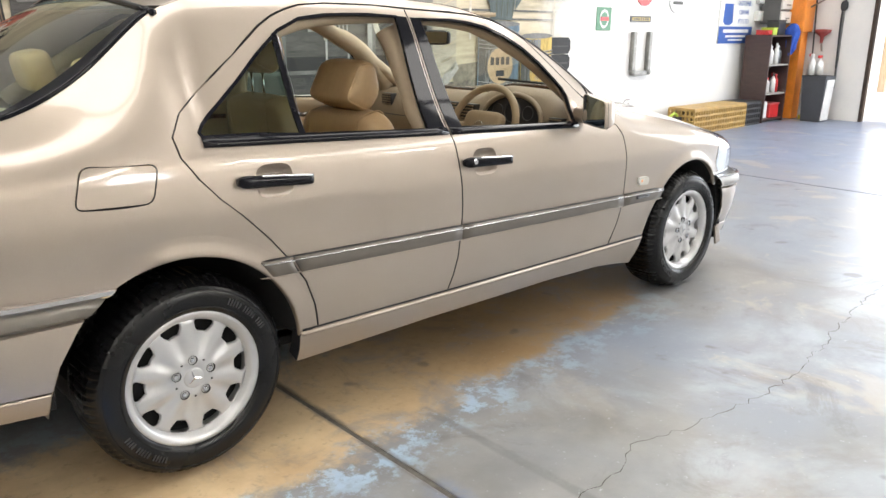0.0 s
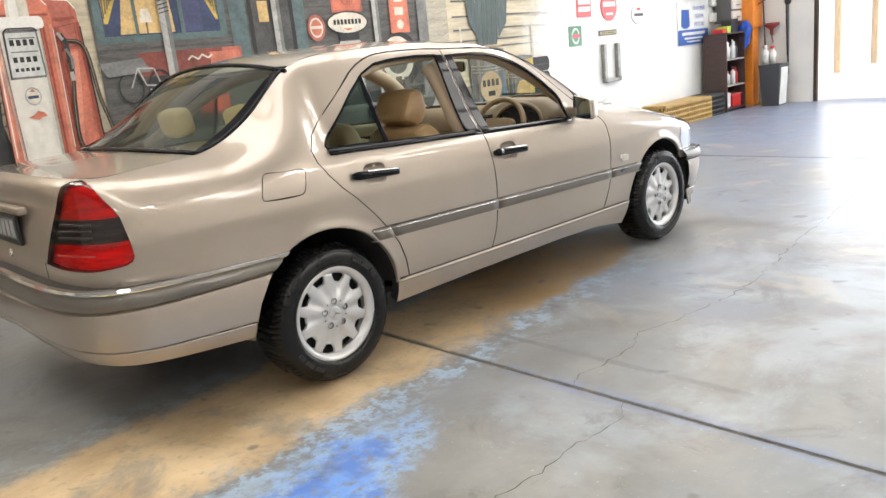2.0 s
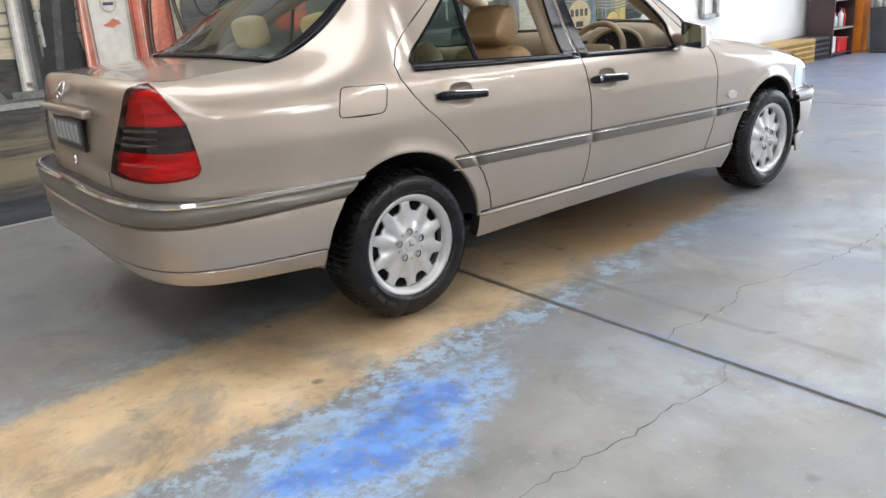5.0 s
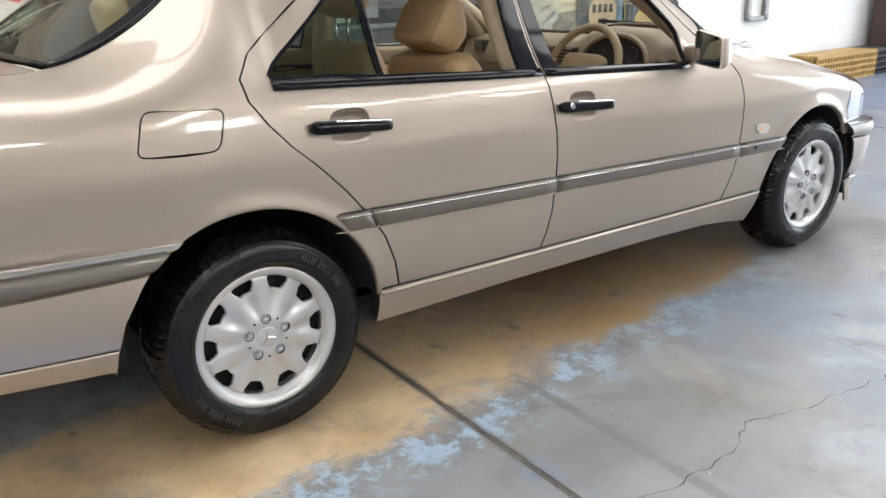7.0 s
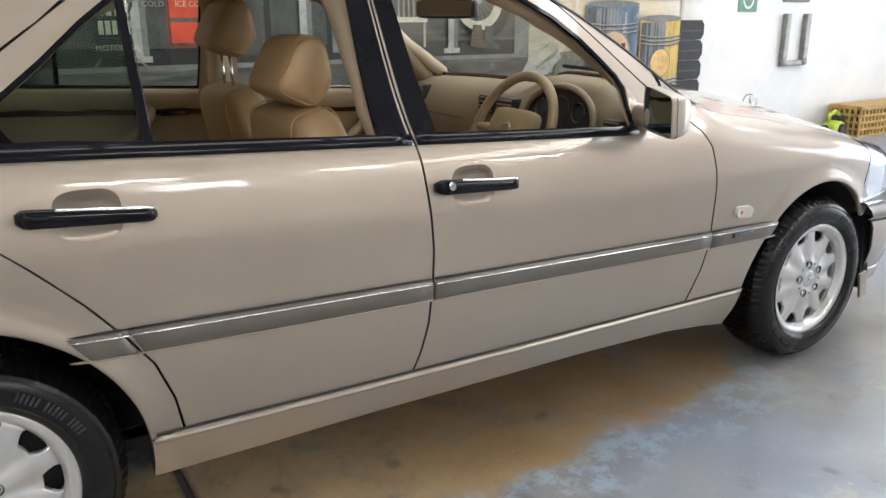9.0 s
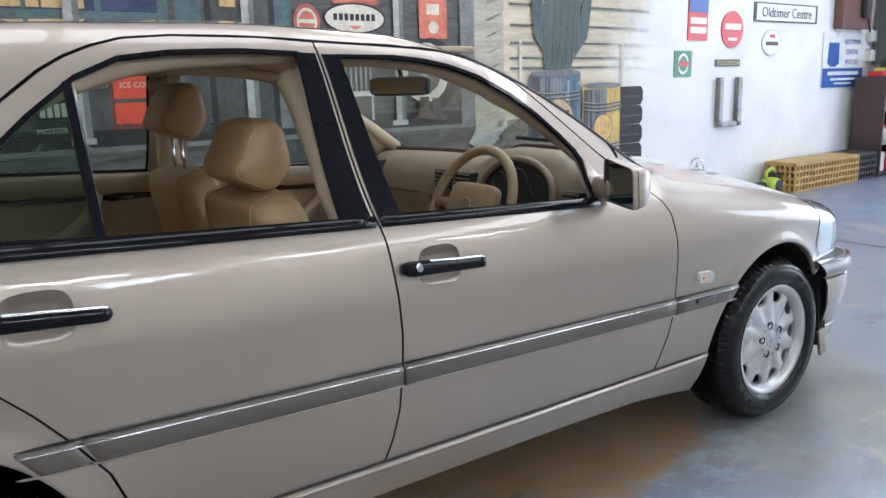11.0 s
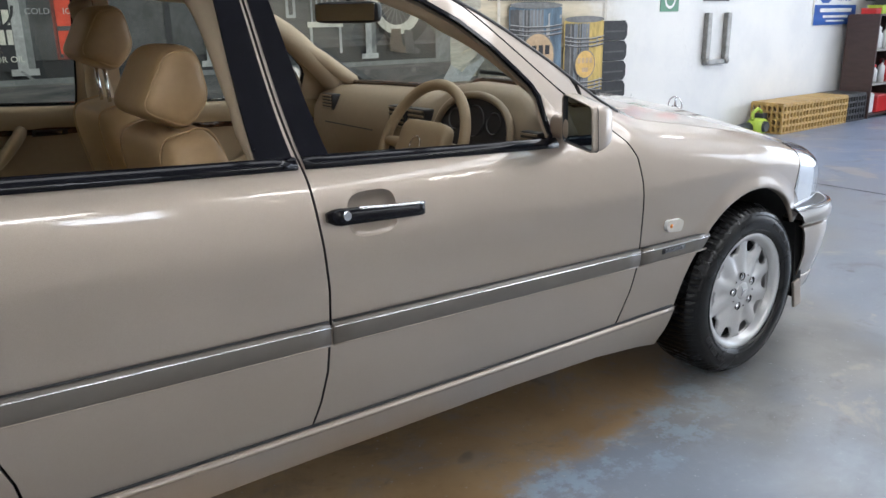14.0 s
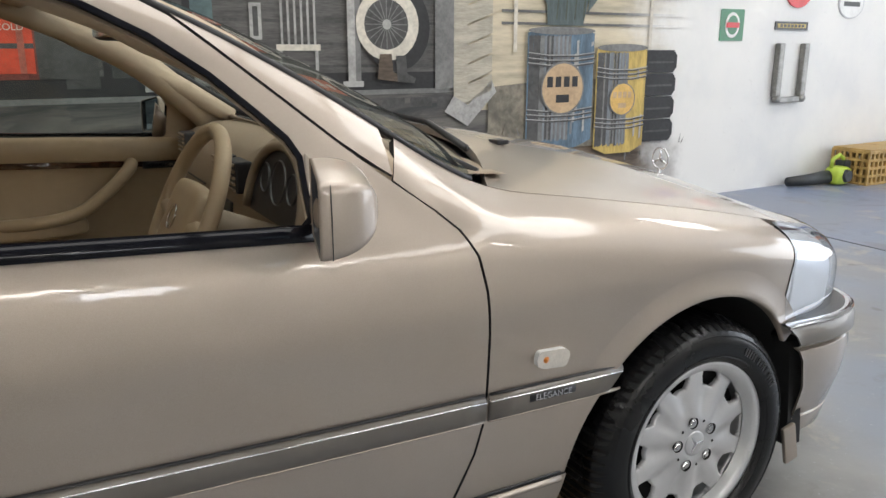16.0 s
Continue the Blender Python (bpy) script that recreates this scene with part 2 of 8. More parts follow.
ALLOY = M("painted_alloy", (0.60, 0.60, 0.605), 0.33, 0.55, 0.03, 5, coat=0.35, rvar=0.02)
BRAKE = M("brake_dust_metal", (0.018, 0.017, 0.016), 0.6, 0.6, 0.3, 20)
LEATHER = M("tan_leather", (0.50, 0.345, 0.185), 0.42, 0, 0.07, 5, 0.25, 420)
TRIM = M("beige_soft_trim", (0.34, 0.255, 0.155), 0.55, 0, 0.06, 4, 0.2, 500)
PALE = M("pale_beige_lining", (0.46, 0.37, 0.26), 0.75, 0, 0.06, 4, 0.15, 600)
DASH = M("dashboard_vinyl", (0.26, 0.20, 0.135), 0.5, 0, 0.08, 5, 0.3, 380)
CARPET = M("dark_beige_carpet", (0.10, 0.078, 0.05), 0.95, 0, 0.25, 40, 0.5, 500)
WOOD = M("dark_burl_wood", (0.05, 0.022, 0.012), 0.16, 0, 0.5, 18, coat=0.9, brush=(1, 4, 4))
MIRROR = M("mirror_glass", (0.36, 0.47, 0.55), 0.02, 1.0, 0.01, 2, rvar=0.0)
RED = M("red_lamp_lens", (0.46, 0.004, 0.007), 0.30, 0, 0.35, 9, 0.0, 90, coat=1.0, rvar=0.06, brush=(1, 1, 7))
SMOKE = M("smoked_lamp_lens", (0.024, 0.015, 0.014), 0.18, 0, 0.8, 9, 0.0, 90, coat=1.0, rvar=0.04, brush=(1, 1, 7))
AMBER = M("amber_bulb", (0.75, 0.25, 0.04), 0.3)
WHITE = M("white_enamel", (0.78, 0.78, 0.76), 0.35, 0, 0.05, 4)
LAMPW = M("milky_indicator_lens", (0.62, 0.58, 0.52), 0.12, 0, 0.12, 30, coat=1.0)
REFL = M("lamp_reflector", (0.86, 0.88, 0.92), 0.30, 0.45, 0.1, 12)
REARGLASS = pane("rear_screen_glass", (0.64, 0.74, 0.60), 0.06)
REDLENS = pane("red_tail_lens", (0.97, 0.022, 0.024), 0.02)
DEEPLENS = pane("deep_red_tail_lens", (0.80, 0.012, 0.014), 0.02)
SMOKELENS = pane("smoked_tail_lens", (0.17, 0.13, 0.12), 0.02)
LAMPBACK = M("fluted_lamp_reflector", (0.85, 0.85, 0.85), 0.34, 0.35, 0.45, 7, 0.5, 60, brush=(1, 1, 6))
LENS = pane("clear_lamp_lens", (0.92, 0.94, 0.96), 0.10)
GLASS = pane("window_glass", (0.80, 0.87, 0.83), 0.0)
DARKGLASS = pane("green_tinted_glass", (0.46, 0.58, 0.50), -0.01)
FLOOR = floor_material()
WALLM = wall_material()
JOINT = M("dirty_joint_filler", (0.11, 0.10, 0.088), 0.9, 0, 0.4, 14, 0.4, 200)
CRACK = M("concrete_crack", (0.07, 0.066, 0.06), 0.95, 0, 0.3, 30)

# ---- mesh helpers ----
def mesh_object(name, bm, material, parent=None, smooth=False):
    me = bpy.data.meshes.new(name)
    bm.to_mesh(me), bm.free()
    for m in material if isinstance(material, (list, tuple)) else [material]:
        me.materials.append(m)
    if smooth:
        me.polygons.foreach_set("use_smooth", [True] * len(me.polygons))
    ob = new(name, me)
    ob.parent = parent
    return ob


def part(name, bm, material, parent, label="", smooth=False):
    """One mesh under a thing or under a part of it."""
    ob = mesh_object(name, bm, material, parent, smooth)
    return tagged(ob, label) if label else ob


def thing(name, label, category, at=(0, 0, 0), group="", kind=""):
    ob = new(name)
    ob.location = at
    bpy.context.view_layer.update()
    return tagged(ob, label, category, group, kind)


def add_box(bm, lo, hi, m=None, bevel=0.0, mi=0):
    """A box between two corners, its edges rounded off by bevel."""
    r = bmesh.ops.create_cube(bm, size=1)
    vs = r["verts"]
    s, c = [b - a for a, b in zip(lo, hi)], [(a + b) / 2 for a, b in zip(lo, hi)]
    for v in vs:
        v.co = Vector([v.co[i] * s[i] + c[i] for i in range(3)])
    fs = {f for v in vs for f in v.link_faces}
    if bevel:
        es = list({e for v in vs for e in v.link_edges})
        got = bmesh.ops.bevel(bm, geom=es, offset=bevel, segments=2, profile=0.6, affect="EDGES", clamp_overlap=True)
        vs = {v for f in got["faces"] for v in f.verts} | {v for v in vs if v.is_valid}
        fs = {f for v in vs for f in v.link_faces}
    for f in fs:
        f.material_index = mi
    if m is not None:
        bmesh.ops.transform(bm, matrix=m, verts=list(vs))
    return bm


def box(lo, hi, m=None, bevel=0.0):
    return add_box(bmesh.new(), lo, hi, m, bevel)


def add_lathe(bm, profile, m=None, seg=32, closed=False):
    """Turns (radius, height) pairs round the z axis."""
    m = m or Matrix()
    rows = []
    for r, h in profile:
        if r < 1e-6:
            rows.append([bm.verts.new(m @ Vector((0, 0, h)))])
        else:
            rows.append([bm.verts.new(m @ Vector((r * math.cos(2 * math.pi * k / seg), r * math.sin(2 * math.pi * k / seg), h))) for k in range(seg)])
    pairs = list(zip(rows, rows[1:])) + ([(rows[-1], rows[0])] if closed else [])
    for a, b in pairs:
        for k in range(seg):
            j = (k + 1) % seg
            q = [a[k % len(a)], a[j % len(a)], b[j % len(b)], b[k % len(b)]]
            q = [v for i, v in enumerate(q) if v not in q[:i]]
            if len(q) > 2:
                bm.faces.new(q)
    return bm


def lathe(profile, m=None, seg=32, closed=False):
    bm = add_lathe(bmesh.new(), profile, m, seg, closed)
    bmesh.ops.recalc_face_normals(bm, faces=bm.faces)
    return bm


def add_tube(bm, pts, rad, seg=8, caps=True):
    """A round bar along points; rad is one radius or one for each point."""
    pts = [Vector(p) for p in pts]
    rad = rad if isinstance(rad, (list, tuple)) else [rad] * len(pts)
    rows, side = [], None
    for i, p in enumerate(pts):
        way = (pts[min(i + 1, len(pts) - 1)] - pts[max(i - 1, 0)]).normalized()
        side = way.orthogonal() if side is None else side - way * side.dot(way)
        side.normalize()
        up = way.cross(side)
        rows.append([bm.verts.new(p + rad[i] * (math.cos(2 * math.pi * k / seg) * side + math.sin(2 * math.pi * k / seg) * up)) for k in range(seg)])
    for a, b in zip(rows, rows[1:]):
        for k in range(seg):
            bm.faces.new((a[k], a[(k + 1) % seg], b[(k + 1) % seg], b[k]))
    if caps:
        bm.faces.new(rows[0][::-1]), bm.faces.new(rows[-1])
    return bm


def tube(pts, rad, seg=8):
    return add_tube(bmesh.new(), pts, rad, seg)


def curve(pts, n=8):
    """Points of a smooth line through the given ones."""
    p = [np.array(q, float) for q in pts]
    p = [2 * p[0] - p[1], *p, 2 * p[-1] - p[-2]]
    out = []
    for a, b, c, d in zip(p, p[1:], p[2:], p[3:]):
        for k in range(n):
            t = k / n
            out.append(0.5 * (2 * b + (c - a) * t + (2 * a - 5 * b + 4 * c - d) * t**2 + (3 * b - a - 3 * c + d) * t**3))
    return [*out, p[-2]]


def writing(text, size, m, material, parent, name="lettering", extrude=0.001):
    """A line of letters as a mesh, centred, lying in m's xy plane."""
    cu = bpy.data.curves.new(name, "FONT")
    cu.body, cu.size, cu.align_x, cu.align_y, cu.extrude = text, size, "CENTER", "CENTER", extrude
    cu.resolution_u = 3
    tmp = new(name, cu)
    bpy.context.view_layer.update()
    me = bpy.data.meshes.new_from_object(tmp.evaluated_get(bpy.context.evaluated_depsgraph_get()))
    bpy.data.objects.remove(tmp)
    me.transform(m)
    me.materials.clear()
    me.materials.append(material)
    ob = new(name, me)
    ob.parent = parent
    return ob


# ---- the hall ----
WALL_Y, WALL_K = 2.42, 0.036


def on_wall(x, z, off=0.0):
    """A place on the long wall, off metres in front of it."""
    return Vector((x + off * WALL_K, WALL_Y + WALL_K * x - off, z))


def quad_prism(corners, thick, way):
    """A slab from four corners, thickened along way."""
    bm = bmesh.new()
    a = [bm.verts.new(Vector(c)) for c in corners]
    b = [bm.verts.new(Vector(c) + Vector(way) * thick) for c in corners]
    bm.faces.new(a), bm.faces.new(b[::-1])
    for i in range(len(a)):
        bm.faces.new((a[i], b[i], b[(i + 1) % len(a)], a[(i + 1) % len(a)]))
    bmesh.ops.recalc_face_normals(bm, faces=bm.faces)
    return bm


X0, X1, Y0, HIGH = -7.0, 11.3, -9.0, 4.3
JAMB_Y, DOOR_END, DOOR_TOP = 1.5, -5.4, 3.7
ground = tagged(mesh_object("ground", box((-60, -60, -0.5), (90, 60, -0.03)), M("sunlit_yard_concrete", (0.55, 0.53, 0.50), 0.85, 0, 0.12, 1.5, 0.3, 40)), "pale sunlit concrete yard outside", "ground", kind="structure")
floor = thing("floor", "worn grey-blue painted concrete garage floor with tan patches", "floor", kind="structure")
part("bed", box((X0, Y0, -0.3), (X1, 2.95, -0.0045)), JOINT, floor)
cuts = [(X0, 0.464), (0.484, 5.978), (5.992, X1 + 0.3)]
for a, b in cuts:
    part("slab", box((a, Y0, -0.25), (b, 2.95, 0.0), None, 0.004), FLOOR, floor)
tagged(mesh_object("wall_north", quad_prism([on_wall(X0, 0), on_wall(X1 + 0.25, 0), on_wall(X1 + 0.25, HIGH), on_wall(X0, HIGH)], 0.25, (0, 1, 0)), WALLM), "white-painted garage wall with a faded mural", "wall", kind="structure")
tagged(mesh_object("wall_west", box((X0 - 0.25, Y0, 0), (X0, 2.2, HIGH)), WALLM), "plain white garage end wall", "wall", kind="structure")
bm = bmesh.new()
for lo, hi in (((X0, 0), (1.9, HIGH)), ((3.2, 0), (X1 + 0.25, HIGH)), ((1.9, 0), (3.2, 2.55)), ((1.9, 3.35), (3.2, HIGH))):
    add_box(bm, (lo[0], Y0 - 0.25, lo[1]), (hi[0], Y0, hi[1]))
tagged(mesh_object("wall_south", bm, M("white_painted_block_wall", (0.62, 0.61, 0.59), 0.7, 0, 0.15, 1.5, 0.3, 30)), "plain white garage wall with one added high window", "wall", kind="structure")
# window out of view, added so that its bars reflect in the car's side
win = thing("window_1", "unseen high louvre window added for a barred reflection", "window", (2.55, Y0, 2.55), kind="structure")
FRAMEM = M("grey_window_frame", (0.25, 0.25, 0.25), 0.5, 0.3)
for lo, hi in (((-0.65, 0.0), (-0.61, 0.8)), ((0.61, 0.0), (0.65, 0.8)), ((-0.61, 0.0), (0.61, 0.04)), ((-0.61, 0.76), (0.61, 0.8)), ((0.14, 0.04), (0.20, 0.76))):
    part("window_frame", box((lo[0], -0.10, lo[1]), (hi[0], -0.02, hi[1])), FRAMEM, win)
for k in range(3):
    part("louvre_bar", box((-0.61, -0.09, 0.19 + 0.18 * k), (0.61, -0.04, 0.245 + 0.18 * k)), FRAMEM, win)
bm = bmesh.new()
add_box(bm, (X1, JAMB_Y, 0), (X1 + 0.25, 2.83, HIGH))
add_box(bm, (X1, DOOR_END, DOOR_TOP), (X1 + 0.25, JAMB_Y, HIGH))
add_box(bm, (X1, Y0, 0), (X1 + 0.25, DOOR_END, HIGH))
tagged(mesh_object("wall_east", bm, WALLM), "off-white garage wall with a wide vehicle doorway", "wall", kind="structure")
jamb = thing("door_1", "dark steel frame of the open vehicle doorway", "doorway", kind="structure")
for lo, hi in (((X1 - 0.02, JAMB_Y - 0.05, 0), (X1 + 0.06, JAMB_Y, DOOR_TOP)), ((X1 - 0.03, DOOR_END, 0), (X1 + 0.27, DOOR_END + 0.07, DOOR_TOP)), ((X1 - 0.03, DOOR_END, DOOR_TOP - 0.08), (X1 + 0.27, JAMB_Y, DOOR_TOP))):
    part("door_frame", box(lo, hi, None, 0.006), M("rusty_dark_steel", (0.06, 0.04, 0.03), 0.6, 0.4, 0.4, 12), jamb)
bm = bmesh.new()
xs = sorted({X0, X1 + 0.25} | {q for r in ROOFLIGHTS for q in (r[0], r[2])})
ys = sorted({Y0, 3.0} | {q for r in ROOFLIGHTS for q in (r[1], r[3])})
for x0, x1 in zip(xs, xs[1:]):
    for y0, y1 in zip(ys, ys[1:]):
        if not any(r[0] < (x0 + x1) / 2 < r[2] and r[1] < (y0 + y1) / 2 < r[3] for r in ROOFLIGHTS):
            add_box(bm, (x0, y0, HIGH), (x1, y1, HIGH + 0.15))
ceiling = tagged(mesh_object("ceiling", bm, M("grey_roof_sheet", (0.80, 0.80, 0.78), 0.6, 0.1, 0.12, 2)), "pale metal roof sheeting with openings for added rooflights", "ceiling", kind="structure")
# sheets over the strips; the rear and middle ones exist only for brightness
for x0, y0, x1, y1, power in ROOFLIGHTS:
    roof_light = thing("rooflight", "unseen strip rooflight added in the garage roof", "rooflight", (x0, y0, HIGH + 0.16), kind="structure")
    long, wide = x1 - x0, y1 - y0
    part("sheet", box((-0.15, -0.15, 0.0), (long + 0.15, wide + 0.15, 0.02)), WHITE, roof_light)
    for k in range(1, int(max(long, wide) / 1.5) + 1):
        lo, hi = ((0.002, 1.5 * k - 0.04), (long - 0.002, 1.5 * k + 0.04)) if wide > long else ((1.5 * k - 0.04, 0.002), (1.5 * k + 0.04, wide - 0.002))
        part("purlin", box((*lo, -0.17), (*hi, -0.11)), DARK, roof_light)
# cracks in the slabs
CRACKS = (((0.49, -1.69), (0.545, -1.666), (0.947, -1.679), (1.107, -1.608), (1.36, -1.668), (1.67, -1.713), (2.10, -1.721), (2.82, -1.607), (3.78, -1.526), (4.47, -1.412), (5.2, -1.30)),
          ((0.46, -1.95), (0.39, -1.972), (0.365, -2.015), (0.15, -1.995), (-0.15, -2.005), (-0.45, -1.975), (-0.78, -1.96)), ((2.4, -2.3), (2.75, -2.42), (3.2, -2.36)))
rng = random.Random(4)
for line in CRACKS:
    bm, rows = bmesh.new(), []
    pts = []
    for (ax, ay), (bx, by) in zip(line, line[1:]):
        n = max(2, int(math.hypot(bx - ax, by - ay) / 0.035))
        pts += [(ax + (bx - ax) * k / n, ay + (by - ay) * k / n) for k in range(n)]
    for i, (x, y) in enumerate(pts):
        j = rng.uniform(-0.014, 0.014) + 0.02 * noise.noise((x * 3, y * 3, 0))
        w = rng.uniform(0.0004, 0.0022)
        rows.append((bm.verts.new((x, y + j - w, 0.0012)), bm.verts.new((x, y + j + w, 0.0012))))
    for a, b in zip(rows, rows[1:]):
        bm.faces.new((a[0], b[0], b[1], a[1]))
    part("floor_crack", bm, CRACK, floor)

# ---- the car's skin: sections set out along its plan outline ----
from mathutils.geometry import delaunay_2d_cdt

PLAN = [(-0.97, 0.0), (-0.966, 0.25), (-0.952, 0.45), (-0.925, 0.58), (-0.875, 0.69), (-0.78, 0.765), (-0.6, 0.812), (-0.3, 0.843), (0.0, 0.853), (0.6, 0.860), (1.2, 0.862), (2.0, 0.858), (2.5, 0.848),
        (2.8, 0.834), (3.0, 0.812), (3.165, 0.774), (3.29, 0.70), (3.368, 0.535), (3.396, 0.27), (3.40, 0.0)]


class Outline:
    """A half plan curve by arc length."""

    def __init__(self, pts, n=600):
        c = np.array(curve(pts, 40))
        s = np.r_[0, np.cumsum(np.hypot(*np.diff(c, axis=0).T))]
        self.u = np.linspace(0, s[-1], n)
        self.x, self.w = np.interp(self.u, s, c[:, 0]), np.interp(self.u, s, c[:, 1])
        tx, tw = np.gradient(self.x), np.gradient(self.w)
        k = np.hypot(tx, tw)
        self.nx, self.nw = -tw / k, tx / k
        self.length = s[-1]

    def of_x(self, x):
        return float(np.interp(x, self.x, self.u))

    def of_w_rear(self, w):
        k = int(np.argmax(self.x > -0.875))
        return float(np.interp(w, self.w[:k], self.u[:k]))

    def of_w_front(self, w):
        k = int(np.argmax(self.x > 3.165))
        return float(np.interp(-w, -self.w[k:], self.u[k:]))


BODY = Outline(PLAN)


def belt(x):
    return 1.004 - 0.0445 * x


# key place, start of the round-over, its inset and height at the upper edge, the lean there in degrees
EDGE = [(0.0, 0.92, 0.055, 1.056, 78), (BODY.of_w_rear(0.45), 0.92, 0.055, 1.048, 78), (BODY.of_x(-0.875), 0.91, 0.085, 1.034, 76), (BODY.of_x(-0.78), 0.895, 0.145, 1.040, 74),
        (BODY.of_x(-0.46), 0.89, 0.208, 1.054, 74), (BODY.of_x(-0.38), 0.895, 0.215, 1.056, 62), (BODY.of_x(-0.15), 0.92, 0.235, 1.165, 40), (BODY.of_x(0.05), 0.965, 0.268, 1.350, 44),
        (BODY.of_x(0.13), 1.0, 0.280, 1.382, 60), (BODY.of_x(0.3), 1.018, 0.292, 1.402, 70), (BODY.of_x(0.83), 0.998, 0.302, 1.410, 72), (BODY.of_x(1.26), 0.978, 0.298, 1.386, 68),
        (BODY.of_x(1.43), 0.970, 0.245, 1.332, 48), (BODY.of_x(1.63), 0.955, 0.215, 1.244, 40), (BODY.of_x(1.86), 0.925, 0.189, 1.113, 42), (BODY.of_x(2.05), 0.87, 0.165, 0.986, 54),
        (BODY.of_x(2.15), 0.825, 0.153, 0.934, 64), (BODY.of_x(2.35), 0.795, 0.150, 0.906, 68), (BODY.of_x(2.68), 0.745, 0.137, 0.852, 70), (BODY.of_x(2.91), 0.71, 0.120, 0.809, 70),
        (BODY.of_x(3.1), 0.66, 0.112, 0.768, 70), (BODY.of_x(3.25), 0.62, 0.100, 0.742, 72), (BODY.length, 0.60, 0.075, 0.735, 75)]
SIDE_Z = np.array([0.18, 0.25, 0.30, 0.36, 0.45, 0.54, 0.62, 0.70, 0.752, 0.775, 0.80, 0.85, 0.90, 0.93, 0.955, 0.99, 1.04])
SIDE_IN = np.array([0.088, 0.058, 0.038, 0.0225, 0.0115, 0.0060, 0.0028, 0.0008, 0.0, 0.0010, 0.0044, 0.0124, 0.0245, 0.0420, 0.0630, 0.0850, 0.1120])
fine_side = np.array(curve(list(zip(SIDE_Z, SIDE_IN)), 12))


def soften(values, width):
    k = np.exp(-0.5 * (np.arange(-3 * width, 3 * width + 1) / width) ** 2)
    return np.convolve(np.pad(values, 3 * width, mode="edge"), k / k.sum(), "valid")


NV = 90
edge_u = np.array([e[0] for e in EDGE])
zb_u, in_u, ze_u, le_u = (soften(np.interp(BODY.u, edge_u, [e[i] for e in EDGE]), 7) for i in (1, 2, 3, 4))
GRID = np.zeros((len(BODY.u), NV, 3))
for i, u in enumerate(BODY.u):
    xb = float(np.clip(BODY.x[i], 0.0, 2.0))
    lift = belt(xb) - 0.955

    def inset(z):
        return np.interp(z - lift * np.clip((z - 0.5) / 0.4, 0, 1), fine_side[:, 0], fine_side[:, 1])

    zb = zb_u[i]
    low = np.linspace(0.18, zb, 50)
    d = (inset(zb) - inset(zb - 0.01)) / 0.01
    a = math.atan(d)
    p0, p3 = np.array([inset(zb), zb]), np.array([in_u[i], ze_u[i]])
    h = 0.42 * np.hypot(*(p3 - p0))
    he = h * float(np.interp(BODY.x[i], [-0.2, 0.15, 1.35, 1.9], [0.95, 0.5, 0.5, 0.95]))  # the glass stays nearly straight up to the rail
    le = radians(le_u[i])
    p1, p2 = p0 + h * np.array([math.sin(a), math.cos(a)]), p3 - he * np.array([math.sin(le), math.cos(le)])
    t = np.linspace(0, 1, 60)[1:, None]
    bez = (1 - t) ** 3 * p0 + 3 * (1 - t) ** 2 * t * p1 + 3 * (1 - t) * t**2 * p2 + t**3 * p3
    prof = np.vstack([np.c_[inset(low), low], bez])
    s = np.r_[0, np.cumsum(np.hypot(*np.diff(prof, axis=0).T))]
    q = np.linspace(0, s[-1], NV)
    GRID[i, :, 0] = np.interp(q, s, prof[:, 0])
    GRID[i, :, 1] = np.interp(q, s, prof[:, 1])
    GRID[i, :, 2] = q
VLEN = 1.15  # metres that stand for the whole height of a section


def section(u):
    f = np.clip(u / BODY.length, 0, 1) * (len(BODY.u) - 1)
    i = min(int(f), len(BODY.u) - 2)
    k = f - i
    return GRID[i] * (1 - k) + GRID[i + 1] * k, i, k


def v_of_z(u, z):
    g, _, _ = section(u)
    return float(np.interp(z, g[:, 1], np.linspace(0, VLEN, NV)))


def skin(u, v, side=-1, off=0.0):
    """The place on the skin, off metres outside it."""
    g, i, k = section(u)
    q = np.clip(v / VLEN, 0, 1) * (NV - 1)
    j = min(int(q), NV - 2)
    r = q - j
    ins, z = g[j, 0] * (1 - r) + g[j + 1, 0] * r, g[j, 1] * (1 - r) + g[j + 1, 1] * r
    if off:
        di, dz = g[j + 1, 0] - g[j, 0], g[j + 1, 1] - g[j, 1]
        n = math.hypot(di, dz) or 1
        ins, z = ins - off * dz / n, z + off * di / n
    bx, bw = BODY.x[i] * (1 - k) + BODY.x[i + 1] * k, BODY.w[i] * (1 - k) + BODY.w[i + 1] * k
    nx, nw = BODY.nx[i] * (1 - k) + BODY.nx[i + 1] * k, BODY.nw[i] * (1 - k) + BODY.nw[i + 1] * k
    return Vector((bx - nx * ins, side * (bw - nw * ins), z))


def at_xz(x, z, side=-1, off=0.0):
    """The place on the flank at x and height z."""
    u = BODY.of_x(x)
    for _ in range(4):
        p = skin(u, v_of_z(u, z), side, 0)
        u += x - p.x
    return skin(u, v_of_z(u, z), side, off)


def uv_xz(x, z):
    u = BODY.of_x(x)
    for _ in range(3):
        u += x - skin(u, v_of_z(u, z)).x
    return u, v_of_z(u, z)


def skin_normal(u, v, side):
    e = 0.004
    a, b = skin(u + e, v, side) - skin(u - e, v, side), skin(u, v + e, side) - skin(u, v - e, side)
    n = a.cross(b).normalized()
    return -n if n.y * side < 0 and abs(n.y) > 0.05 else n


